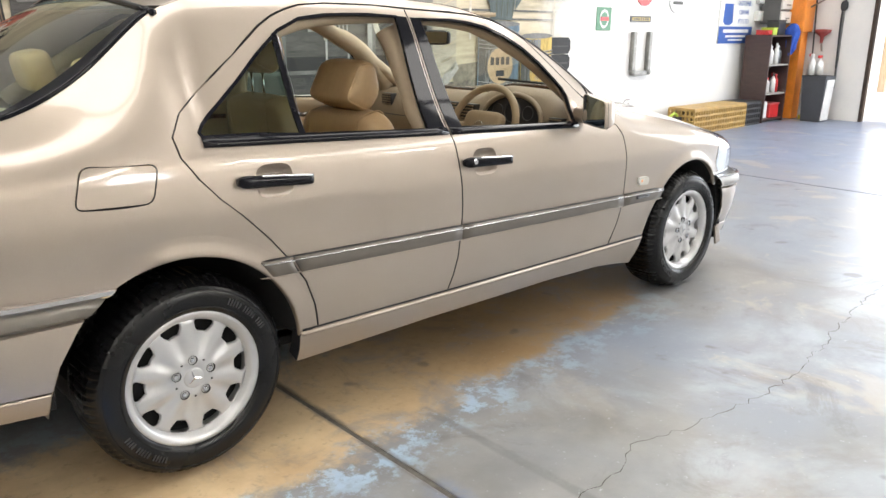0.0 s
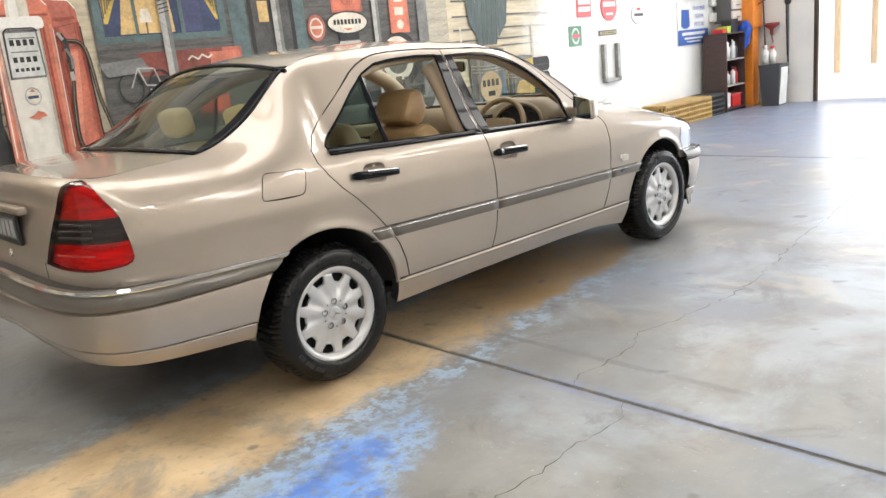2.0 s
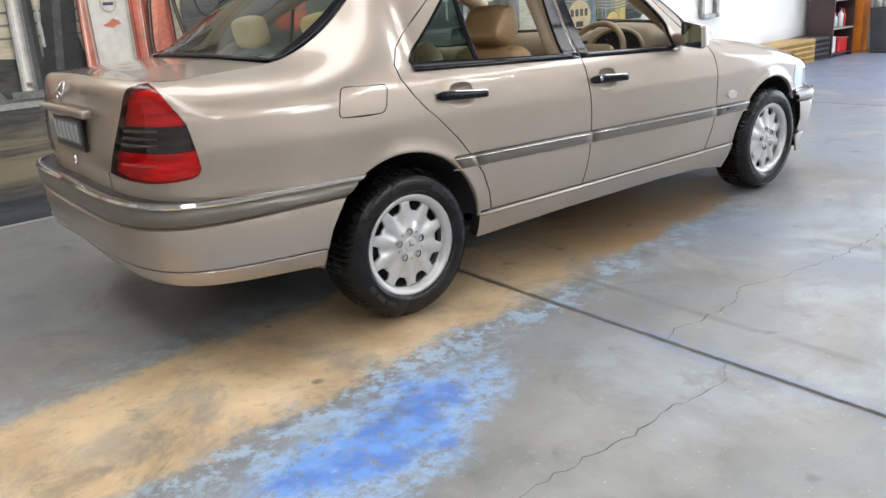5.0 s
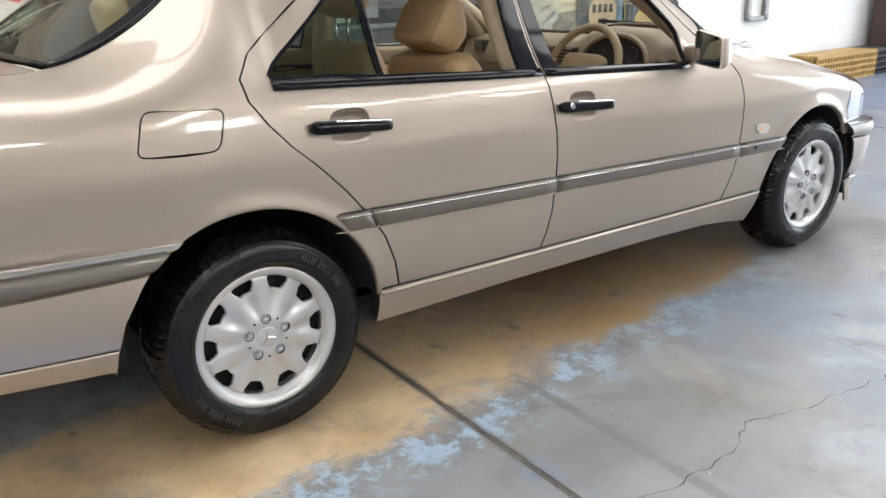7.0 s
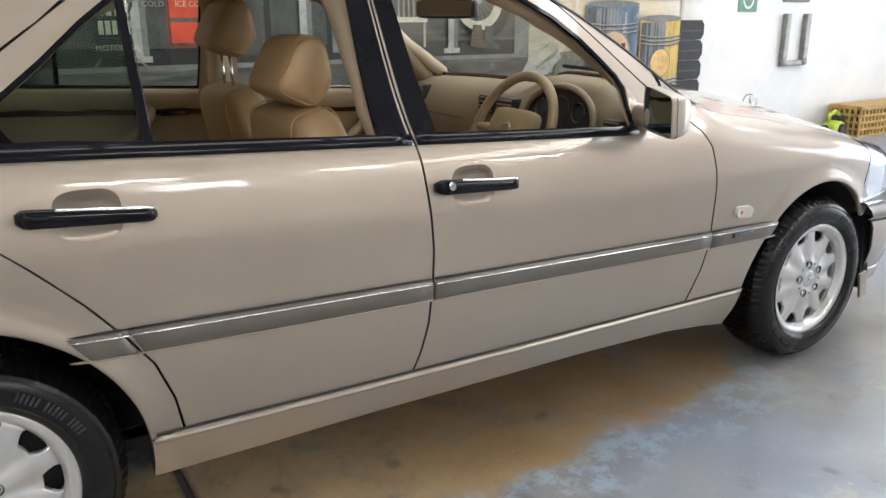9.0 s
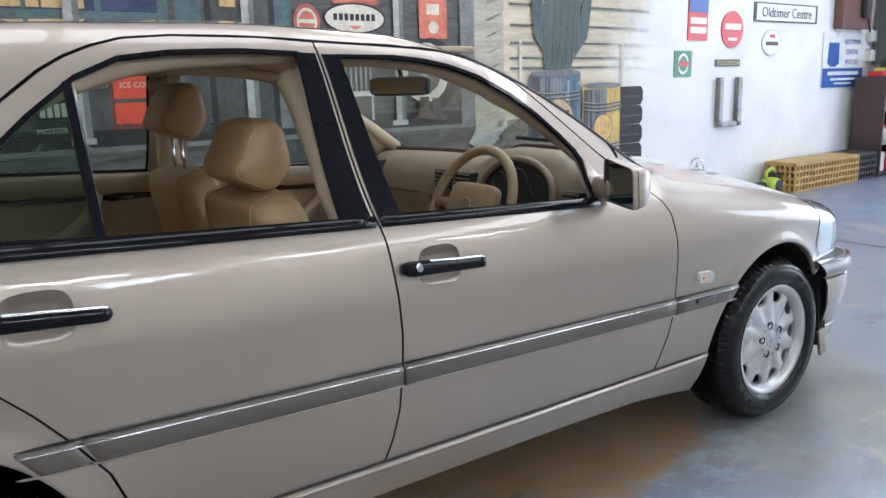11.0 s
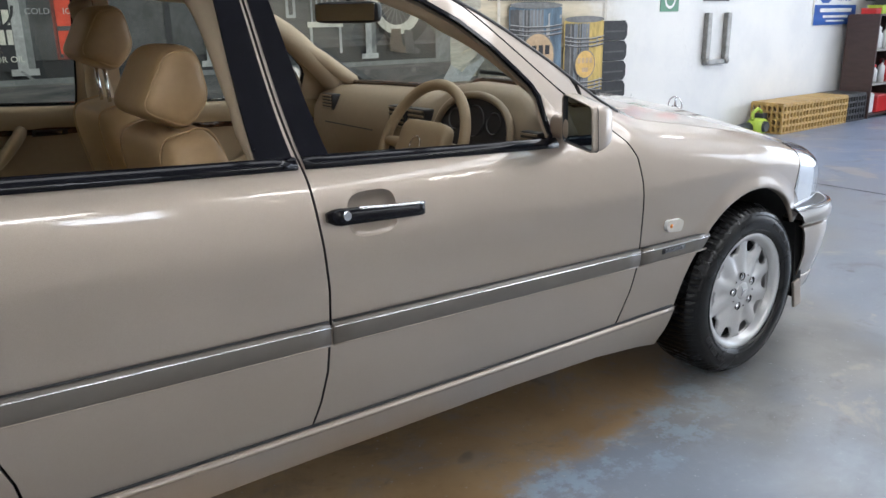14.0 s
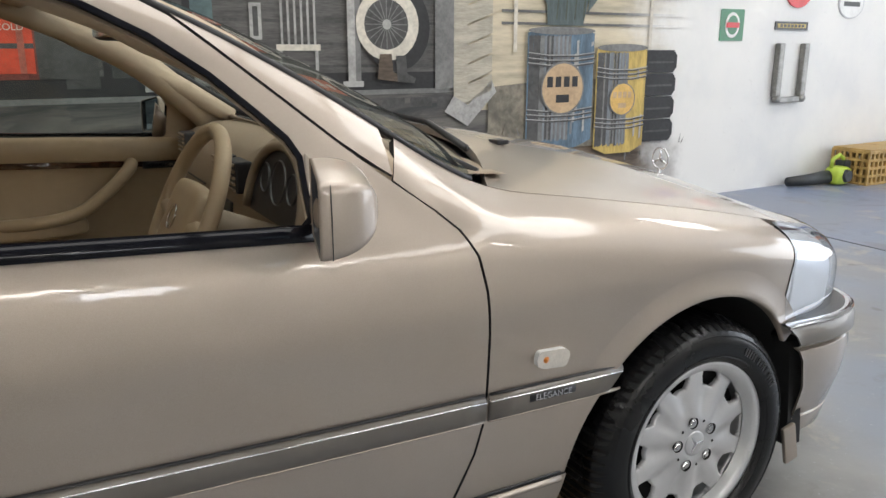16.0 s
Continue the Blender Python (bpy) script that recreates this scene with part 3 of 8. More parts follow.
def inside(p, poly):
    c = False
    for (ax, ay), (bx, by) in zip(poly, poly[1:] + poly[:1]):
        if (ay > p[1]) != (by > p[1]) and p[0] < (bx - ax) * (p[1] - ay) / (by - ay) + ax:
            c = not c
    return c


def fill(poly, holes=(), step=0.03):
    """Triangles over a flat outline with holes: corners, faces and the number of rim corners of each loop."""
    def dense(loop):
        out = []
        for a, b in zip(loop, loop[1:] + loop[:1]):
            n = max(1, math.ceil(math.hypot(b[0] - a[0], b[1] - a[1]) / step))
            out += [(a[0] + (b[0] - a[0]) * k / n, a[1] + (b[1] - a[1]) * k / n) for k in range(n)]
        return out

    loops = [dense(list(q)) for q in (poly, *holes)]
    pts, edges, flat = [], [], []
    for lp in loops:
        b = len(pts)
        pts += lp
        edges += [(b + k, b + (k + 1) % len(lp)) for k in range(len(lp))]
    rim = np.array(pts)
    lo, hi = rim[: len(loops[0])].min(0), rim[: len(loops[0])].max(0)
    for gx in np.arange(lo[0] + step / 2, hi[0], step):
        for gy in np.arange(lo[1] + step / 2, hi[1], step):
            if ((rim[:, 0] - gx) ** 2 + (rim[:, 1] - gy) ** 2).min() > (0.5 * step) ** 2 and inside((gx, gy), loops[0]) and not any(inside((gx, gy), q) for q in loops[1:]):
                flat.append((gx, gy))
    pts += flat
    v, _, f, _, _, _ = delaunay_2d_cdt([Vector(p) for p in pts], edges, [], 0, 1e-6)
    keep = []
    for t in f:
        c = sum((v[i] for i in t), Vector((0, 0))) / 3
        if inside(c, loops[0]) and not any(inside(c, q) for q in loops[1:]):
            keep.append(t)
    return v, keep, [len(q) for q in loops]


def finish_panel(name, place, normal, flat, faces, counts, material, parent, label, flange):
    """Builds a curved sheet with exact normals and a turned-in rim."""
    bm = bmesh.new()
    vs = [bm.verts.new(place(*p)) for p in flat]
    ns = [normal(*p) for p in flat]
    for t in faces:
        q = [vs[i] for i in t]
        n = (q[1].co - q[0].co).cross(q[2].co - q[0].co)
        try:
            bm.faces.new(q if n.dot(ns[t[0]]) > 0 else q[::-1])
        except ValueError:
            pass
    if flange:
        b = 0
        for c in counts:
            ring = list(range(b, b + c))
            top = [bm.verts.new(vs[i].co - ns[i] * 0.0) for i in ring]
            inn = [bm.verts.new(vs[i].co - ns[i] * flange) for i in ring]
            for k in range(c):
                j = (k + 1) % c
                f = bm.faces.new((top[k], top[j], inn[j], inn[k]))
                f.material_index = 1
            ns += [ns[i] for i in ring] + [ns[i] for i in ring]
            b += c
    bm.verts.index_update()
    rim = len(flat)
    me = bpy.data.meshes.new(name)
    bm.to_mesh(me), bm.free()
    for m in material if isinstance(material, (list, tuple)) else [material, material]:
        me.materials.append(m)
    me.polygons.foreach_set("use_smooth", [p.material_index == 0 for p in me.polygons])
    loops = []
    for p in me.polygons:
        for vi in p.vertices:
            loops.append(ns[vi] if vi < rim else p.normal)
    me.normals_split_custom_set([tuple(n) for n in loops])
    ob = new(name, me)
    ob.parent = parent
    return tagged(ob, label) if label else ob


def fine_loop(loop, step=0.06):
    """Extra corners on long sides, so that they stay straight on the curved skin."""
    out = []
    for a, b in zip(loop, list(loop[1:]) + [loop[0]]):
        n = max(1, math.ceil(math.hypot(b[0] - a[0], b[1] - a[1]) / step))
        out += [(a[0] + (b[0] - a[0]) * k / n, a[1] + (b[1] - a[1]) * k / n) for k in range(n)]
    return out


def panel(name, poly, parent, material=None, holes=(), side=-1, off=0.0, flange=0.014, step=0.035, label="", uv=False):
    """A piece of the skin cut out by an outline given as (x, z), or as (u, v)."""
    conv = (lambda p: p) if uv else (lambda p: uv_xz(*p))
    if not uv:
        poly, holes = fine_loop(poly), [fine_loop(h) for h in holes]
    v, f, c = fill([conv(p) for p in poly], [[conv(p) for p in h] for h in holes], step)
    return finish_panel(name, lambda a, b: skin(a, b, side, off), lambda a, b: skin_normal(a, b, side), v, f, c, material or [PAINT, BLACK], parent, label, flange)


def sheet(name, poly, place, parent, material, label="", flange=0.0, step=0.05, up=(0, 0, 1), holes=()):
    """A curved top sheet over an outline in its own two coordinates."""
    def nrm(a, b):
        e = 0.004
        n = (place(a + e, b) - place(a - e, b)).cross(place(a, b + e) - place(a, b - e)).normalized()
        return n if n.dot(Vector(up)) > 0 else -n

    v, f, c = fill(poly, holes, step)
    return finish_panel(name, place, nrm, v, f, c, material, parent, label, flange)


def arc(cx, cz, r, a0, a1, n=24):
    return [(cx + r * math.cos(radians(a0 + (a1 - a0) * k / n)), cz + r * math.sin(radians(a0 + (a1 - a0) * k / n))) for k in range(n + 1)]


def rounded(pts, r, n=4):
    """An outline with its corners rounded off."""
    out = []
    for i, b in enumerate(pts):
        a, c = np.array(pts[i - 1], float), np.array(pts[(i + 1) % len(pts)], float)
        b = np.array(b, float)
        p, q = b + (a - b) / np.linalg.norm(a - b) * r, b + (c - b) / np.linalg.norm(c - b) * r
        out += [tuple((1 - t) ** 2 * p + 2 * t * (1 - t) * b + t * t * q) for t in np.linspace(0, 1, n + 1)]
    return out


def shrink(poly, d):
    """An outline moved inwards by about d."""
    p = np.array(poly, float)
    area = 0.5 * np.sum(p[:, 0] * np.roll(p[:, 1], -1) - np.roll(p[:, 0], -1) * p[:, 1])
    out = []
    for i in range(len(p)):
        a, b, c = p[i - 1], p[i], p[(i + 1) % len(p)]
        e, f = b - a, c - b
        n = np.array([-e[1], e[0]]) / (np.hypot(*e) + 1e-9) + np.array([-f[1], f[0]]) / (np.hypot(*f) + 1e-9)
        n = n / (np.hypot(*n) + 1e-9) * (1 if area > 0 else -1)
        out.append(tuple(b + n * d))
    return out


car = thing("car", "champagne-beige metallic four-door sedan with tan leather seats", "car")
GAP = 0.0028
B_LINE = [(0.993, 0.357), (1.014, 0.415), (1.033, 0.49), (1.043, 0.60), (1.045, 0.68), (1.038, 0.766), (1.029, 0.857), (1.021, 0.93), (1.008, 1.05), (0.980, 1.364)]
F_LINE = [(1.994, 0.345), (2.008, 0.378), (2.042, 0.457), (2.060, 0.524), (2.064, 0.60), (2.066, 0.70), (2.063, 0.78), (2.051, 0.845), (2.023, 0.892), (1.988, 0.926), (1.922, 0.980)]
A_LINE = [(1.836, 1.046), (1.747, 1.121), (1.664, 1.190), (1.582, 1.257), (1.505, 1.299), (1.43, 1.325), (1.353, 1.342), (1.25, 1.351), (1.12, 1.358)]
R_LINE = [(0.422, 0.362), (0.407, 0.447), (0.374, 0.535), (0.320, 0.612), (0.256, 0.690), (0.173, 0.775), (0.107, 0.834), (0.052, 0.896), (0.012, 0.957), (0.003, 1.012), (0.045, 1.070), (0.152, 1.142), (0.260, 1.222),
          (0.305, 1.255), (0.368, 1.302), (0.42, 1.331), (0.475, 1.352), (0.540, 1.368), (0.640, 1.375), (0.85, 1.373)]
F_WIN = [(1.086, 0.952), (1.735, 0.918), (1.757, 0.935), (1.760, 1.030), (1.742, 1.062), (1.70, 1.103), (1.63, 1.166), (1.545, 1.226), (1.448, 1.276), (1.361, 1.306), (1.279, 1.322), (1.196, 1.330), (1.032, 1.333)]
R_WIN = [(0.095, 1.000), (0.258, 0.995), (0.425, 0.981), (0.932, 0.957), (0.929, 1.340), (0.80, 1.345), (0.70, 1.344), (0.62, 1.341), (0.52, 1.329), (0.43, 1.292), (0.335, 1.222), (0.25, 1.148), (0.17, 1.085), (0.105, 1.036), (0.086, 1.016)]
R_ARCH, F_ARCH = (-0.022, 0.308, 0.378), (2.648, 0.297, 0.377)


def moved(line, d):
    return [(x + d, z) for x, z in line]


def moulding_z(x):
    return 0.6360 - 0.0272 * x, 0.5775 - 0.0265 * x


def strip(name, x0, x1, ztop, zbot, thick, material, parent, side, label="", slant=(0.0, 0.0), n=None, profile=((0, 0), (0.12, 0.85), (0.5, 1.0), (0.88, 0.85), (1, 0))):
    """A raised band along the flank with closed ends."""
    bm, rows = bmesh.new(), []
    n = n or max(4, int(abs(x1 - x0) / 0.05))
    for k in range(n + 1):
        row = []
        for f, h in profile:
            x = x0 + (x1 - x0) * k / n + (slant[0] + (slant[1] - slant[0]) * k / n) * f
            z = ztop(x) * (1 - f) + zbot(x) * f
            row.append(bm.verts.new(at_xz(x, z, side, 0.001 + thick * h)))
        rows.append(row)
    for a, b in zip(rows, rows[1:]):
        for i in range(len(a) - 1):
            bm.faces.new((a[i], a[i + 1], b[i + 1], b[i]))
    bm.faces.new(rows[0]), bm.faces.new(rows[-1][::-1])
    bmesh.ops.recalc_face_normals(bm, faces=bm.faces)
    return part(name, bm, material, parent, label, True)


def dish(cx, cz, rx, rz, depth, side, parent):
    """The finger hollow behind a door handle."""
    bm, rows = bmesh.new(), []
    for f, d in ((1.0, 0.0), (0.93, 0.35), (0.8, 0.75), (0.5, 1.0), (0.0, 1.05)):
        ring = []
        for k in range(28 if f else 1):
            a = 2 * math.pi * k / 28
            c, s = math.cos(a), math.sin(a)
            ring.append(bm.verts.new(at_xz(cx + rx * f * math.copysign(abs(c) ** 0.6, c), cz + rz * f * math.copysign(abs(s) ** 0.6, s), side, -depth * d)))
        rows.append(ring)
    for a, b in zip(rows, rows[1:]):
        for k in range(28):
            q = [a[k], a[(k + 1) % 28], b[(k + 1) % len(b)], b[k % len(b)]]
            bm.faces.new([v for i, v in enumerate(q) if v not in q[:i]])
    bmesh.ops.recalc_face_normals(bm, faces=bm.faces)
    return part("handle_recess", bm, PAINT, parent, "", True)


def oval(cx, cz, rx, rz, n=28):
    return [(cx + rx * math.copysign(abs(math.cos(2 * math.pi * k / n)) ** 0.6, math.cos(2 * math.pi * k / n)), cz + rz * math.copysign(abs(math.sin(2 * math.pi * k / n)) ** 0.6, math.sin(2 * math.pi * k / n))) for k in range(n)]


def door_handle(x0, z0, x1, z1, side, parent, lock):
    bm, rows = bmesh.new(), []
    for k in range(25):
        t = k / 24
        x, z = x0 + (x1 - x0) * t, z0 + (z1 - z0) * t
        end = min(1.0, 14 * min(t, 1 - t) + 0.25) ** 0.5
        hi, out = 0.0185 * end * (1 - 0.22 * t), 0.040 * min(1, 8 * min(t, 1 - t) + 0.55)
        row = []
        for j in range(12):
            a = 2 * math.pi * j / 12
            c, s = math.cos(a), math.sin(a)
            row.append(bm.verts.new(at_xz(x, z + hi * math.copysign(abs(s) ** 0.6, s), side, out - 0.016 + 0.015 * math.copysign(abs(c) ** 0.6, c))))
        rows.append(row)
    for a, b in zip(rows, rows[1:]):
        for j in range(12):
            bm.faces.new((a[j], a[(j + 1) % 12], b[(j + 1) % 12], b[j]))
    bm.faces.new(rows[0]), bm.faces.new(rows[-1][::-1])
    bmesh.ops.recalc_face_normals(bm, faces=bm.faces)
    h = part("door_handle", bm, GLOSS, parent, "black grip-type door handle with chrome inlay", True)
    line = [at_xz(x0 + (x1 - x0) * t, z0 + (z1 - z0) * t + 0.0145 - 0.003 * t, side, 0.0325) for t in np.linspace(0.27, 0.96, 10)]
    part("chrome_inlay", tube(line, 0.0050, 6), CHROME, h, "", True)
    if lock:
        p = at_xz(x0 + 0.032, z0, side, 0.036)
        part("lock", lathe([(0, 0.004), (0.009, 0.004), (0.011, 0)], Matrix.Translation(p) @ pose(0, 0, 0, 90 if side < 0 else -90), 16), CHROME, h, "round chrome key lock")


def flat_prism(pts, lo, hi, axis=1):
    """A flat outline in x and z, thickened along y between lo and hi."""
    bm = bmesh.new()
    a, b = [bm.verts.new((x, lo, z)) for x, z in pts], [bm.verts.new((x, hi, z)) for x, z in pts]
    bm.faces.new(a), bm.faces.new(b[::-1])
    for i in range(len(pts)):
        bm.faces.new((a[i], b[i], b[(i + 1) % len(pts)], a[(i + 1) % len(pts)]))
    bmesh.ops.recalc_face_normals(bm, faces=bm.faces)
    return bm


def build_door(name, outline, window, hole, handle, side, lock, label):
    door = panel(name, outline, car, [PAINT, BLACK], [window, hole], side, step=0.02, label=label)
    # inner lining behind the frame and the pocket below the glass
    panel("frame_lining", shrink(outline, 0.004), door, [PALE, PALE], [shrink(window, 0.004)], side, -0.022, 0.0, 0.06)
    panel("window_seal", shrink(window, -0.003), door, [GLOSS, GLOSS], [shrink(window, 0.007)], side, 0.003, 0.006, 0.05)
    door_handle(*handle, side, door, lock)
    dish((hole[0][0] + hole[14][0]) / 2, (hole[0][1] + hole[14][1]) / 2, abs(hole[0][0] - hole[14][0]) / 2, 0.049, 0.017, side, door)
    return door


def build_side(side):
    far = side > 0
    fd_out = moved(B_LINE, GAP) + [(1.12, 1.358)] + A_LINE[::-1][1:] + moved(F_LINE[::-1], -GAP)
    rd_out = [(x, z) for x, z in R_LINE] + moved(B_LINE[::-1], -GAP)
    fd_out = [(x, z + (0.004 if z < 0.4 else 0)) for x, z in fd_out]
    rd_out = [(x + (GAP if x < 0.5 else 0), z + (0.004 if z < 0.4 else 0)) for x, z in rd_out]
    fh, rh = (1.049, 0.834, 1.290, 0.820), (0.160, 0.874, 0.408, 0.856)
    fhole, rhole = oval(1.165, 0.828, 0.062, 0.049), oval(0.285, 0.866, 0.062, 0.049)
    f_win = [(x + (0.045 if far and x > 1.6 else 0.0), z) for x, z in F_WIN]
    fd = build_door("front_door", fd_out, f_win, fhole, fh, side, True, "beige front door with its window wound down" if not far else "beige front door")
    rd = build_door("rear_door", rd_out, R_WIN, rhole, rh, side, False, "beige rear door with its main window wound down" if not far else "beige rear door")
    # belt strips, window posts and black pillar covers
    for d, x0, x1 in ((fd, 1.027, 1.757), (rd, 0.088, 1.010)):
        strip("belt_strip", x0, x1, lambda x: belt(x) + 0.001, lambda x: belt(x) - 0.024, 0.008, GLOSS, d, side)
    panel("pillar_cover", [(1.027, 0.955), (1.087, 0.953), (1.033, 1.334), (0.991, 1.335)], fd, [GLOSS, GLOSS], (), side, 0.003, 0.012, 0.06, "gloss black pillar cover")
    panel("pillar_cover", [(0.931, 0.959), (1.006, 0.955), (0.974, 1.337), (0.928, 1.339)], rd, [GLOSS, GLOSS], (), side, 0.003, 0.012, 0.06, "gloss black pillar cover")
    panel("window_post", [(0.409, 0.985), (0.428, 0.984), (0.423, 1.287), (0.406, 1.281)], rd, [GLOSS, GLOSS], (), side, 0.004, 0.008, 0.06)
    strip("post_bead", 0.4262, 0.4278, lambda x: 1.285, lambda x: 0.988, 0.006, CHROME, rd, side, "", n=1)
    q = [(0.086, 1.002), (0.415, 0.982), (0.413, 1.279), (0.335, 1.222), (0.17, 1.085), (0.086, 1.016)]
    g = panel("quarter_glass", q, rd, [DARKGLASS, DARKGLASS], (), side, -0.010, 0.0, 0.06, "dark tinted fixed rear quarter glass")
    g.visible_shadow = False
    if far:
        for d, win in ((fd, f_win), (rd, [(0.420, 0.982), *R_WIN[3:10], (0.42, 1.284)])):
            g = panel("door_glass", win, d, [GLASS, GLASS], (), side, -0.012, 0.0, 0.08, "raised clear door glass")
            g.visible_shadow = False
    # body side: quarter, sail panel, roof rail and screen pillar in one pressing
    xs = list(np.linspace(1.93, 0.14, 26)) + list(np.linspace(0.10, -0.40, 10)) + list(np.linspace(-0.45, -0.86, 7))
    top = [(BODY.of_x(x), VLEN) for x in xs]
    ring = [uv_xz(x - GAP, z) for x, z in R_LINE[:13]] + [uv_xz(x - 0.002, z + 0.005) for x, z in R_LINE[13:]] + [uv_xz(0.985, 1.371)]
    ring += [uv_xz(x, z + 0.0065) for x, z in A_LINE[::-1]] + [uv_xz(1.926, 0.988)]
    lamp_edge = [(-0.837, 0.998), (-0.813, 0.940), (-0.797, 0.890), (-0.786, 0.815), (-0.780, 0.755)]
    tail = [(BODY.of_w_rear(w), VLEN) for w in (0.68, 0.65, 0.612)] + [(BODY.of_w_rear(w), v_of_z(BODY.of_w_rear(w), z)) for w, z in ((0.590, 1.0285), (0.632, 1.030), (0.680, 1.012))] + [uv_xz(*p) for p in lamp_edge]
    low = [uv_xz(-0.790, 0.740), uv_xz(-0.808, 0.731), uv_xz(-0.868, 0.720)] + [(BODY.of_w_rear(w), v_of_z(BODY.of_w_rear(w), z)) for w, z in ((0.62, 0.716), (0.50, 0.720), (0.40, 0.726), (0.36, 0.728), (0.36, 0.655), (0.6, 0.655))]
    bump = [uv_xz(x, z) for x, z in ((-0.78, 0.650), (-0.5, 0.640))]
    arch = [uv_xz(*p) for p in arc(*R_ARCH, 119, 7.0, 26)]
    quarter = ring + top + tail + low + bump + arch
    fuel = rounded([(-0.252, 0.962), (-0.052, 0.950), (-0.082, 0.846), (-0.284, 0.853)], 0.028)
    body = panel("body_side", quarter, car, [PAINT, BLACK], [[uv_xz(*p) for p in fuel]] if not far else (), side, 0, 0.014, 0.02, "beige rear quarter, roof rail and pillars", True)
    if not far:
        panel("fuel_flap", shrink(fuel, 0.0038), body, [PAINT, BLACK], (), side, 0, 0.012, 0.03)
    # rolled wheel arch lips
    for c, a0, a1 in ((R_ARCH, 119, 6), (F_ARCH, 174, 33)):
        bm, rows = bmesh.new(), []
        for k, (x, z) in enumerate(arc(*c, a0, a1, 40)):
            fade = min(1.0, k / 9, (40 - k) / 6) ** 1.5
            a = math.atan2(z - c[1], x - c[0])
            row = []
            for dr, o in ((0.060, 0.0003), (0.046, 0.0012), (0.032, 0.0034), (0.018, 0.0066), (0.007, 0.0092), (0.001, 0.0088), (-0.001, 0.0060), (-0.003, -0.012)):
                row.append(bm.verts.new(at_xz(c[0] + (c[2] + dr) * math.cos(a), c[1] + (c[2] + dr) * math.sin(a), side, 0.0005 + (o - 0.0005) * fade if o > 0 else o)))
            rows.append(row)
        for a, b in zip(rows, rows[1:]):
            for i in range(7):
                bm.faces.new((a[i], a[i + 1], b[i + 1], b[i]))
        bmesh.ops.recalc_face_normals(bm, faces=bm.faces)
        if sum(f.normal.y for f in bm.faces if abs(f.normal.y) > 0.5) * side < 0:
            bmesh.ops.reverse_faces(bm, faces=bm.faces)
        part("arch_lip", bm, PAINT, body, "", True)
    # front wing
    ftop = [(BODY.of_x(x), VLEN) for x in np.linspace(1.96, 2.985, 24)]
    lampb = [uv_xz(*p) for p in ((2.968, 0.752), (2.947, 0.70), (2.932, 0.63), (2.938, 0.585), (2.952, 0.55), (2.962, 0.524))]
    wing = [uv_xz(x + GAP, z) for x, z in F_LINE] + ftop + lampb + [uv_xz(*p) for p in arc(*F_ARCH, 34, 172, 28)]
    wing = panel("front_wing", wing, car, [PAINT, DARK], (), side, 0, 0.014, 0.02, "beige front wing", True)
    # sill
    sill = [(0.352, 0.355), (0.355, 0.30), (0.354, 0.254), (0.9, 0.264), (1.6, 0.262), (1.95, 0.250), (2.15, 0.224), (2.252, 0.204), (2.270, 0.26), (2.276, 0.3455), (1.97, 0.3515), (1.0, 0.3605), (0.4, 0.366)]
    sill = panel("sill", sill, car, [PAINT, BLACK], (), side, 0.006, 0.05, 0.04, "beige sill panel")
    top = lambda x: 0.3695 - 0.009 * x
    strip("sill_gap", 0.362, 2.262, lambda x: top(x) + 0.004, lambda x: top(x) - 0.004, 0.003, BLACK, sill, side, "dark gap under the doors")
    strip("sill_edge", 0.357, 2.262, lambda x: top(x) - 0.003, lambda x: top(x) - 0.017, 0.0135, PAINT, sill, side, "raised upper edge of the sill")
    # grey side mouldings with a bright upper edge
    for d, x0, x1, sl in ((rd, 0.326, 1.037, (0.03, 0.0)), (fd, 1.047, 2.056, (0.0, 0.0)), (wing, 2.068, 2.400, (0.0, -0.046)), (body, 0.212, 0.312, (0.046, 0.03))):
        strip("side_moulding", x0, x1, lambda x: moulding_z(x)[0], lambda x: moulding_z(x)[1], 0.012, BAND, d, side, "grey-beige rubbing strip", sl, None, ((0, 0), (0.10, 0.8), (0.2, 0.97), (0.5, 1.0), (0.85, 0.92), (0.94, 0.6), (1, 0)))
        strip("bright_edge", x0, x1, lambda x: moulding_z(x)[0] - 0.0095, lambda x: moulding_z(x)[0] - 0.0140, 0.0142, CHROME, d, side, "thin chrome edge", sl)
        # the shadow line along the moulding's top, laid on as a black strip
        strip("top_gap", x0, x1, lambda x: moulding_z(x)[0] + 0.0012, lambda x: moulding_z(x)[0] - 0.0022, 0.0075, BLACK, d, side, "thin black strip for the shadow line over the moulding", sl)
        # highlight of the rounded lower edge, made as a strip in body paint
        strip("lower_lip", x0, x1, lambda x: moulding_z(x)[1] + 0.0042, lambda x: moulding_z(x)[1] - 0.0008, 0.0085, PAINT, d, side, "pale strip for the highlight on the lower edge", (sl[0], sl[1]))
    # badge on the wing moulding, side repeater lamp
    strip("badge_bar", 2.155, 2.267, lambda x: moulding_z(x)[0] - 0.013, lambda x: moulding_z(x)[0] - 0.034, 0.0145, BLACK, wing, side, "dark badge plate")
    spot = at_xz(2.211, moulding_z(2.211)[0] - 0.0235, side, 0.0160)
    writing("ELEGANCE", 0.0175, Matrix.Translation(spot) @ (pose(0, 0, 0, 86, 0.0, 0) if side < 0 else pose(0, 0, 0, 86, 0, 180)) @ pose(0, 0, 0, 0, 0, -1.6 if side < 0 else 1.6) @ Matrix.Diagonal((1.02, 1, 1, 1)), CHROME, wing, "badge_lettering", 0.0004)
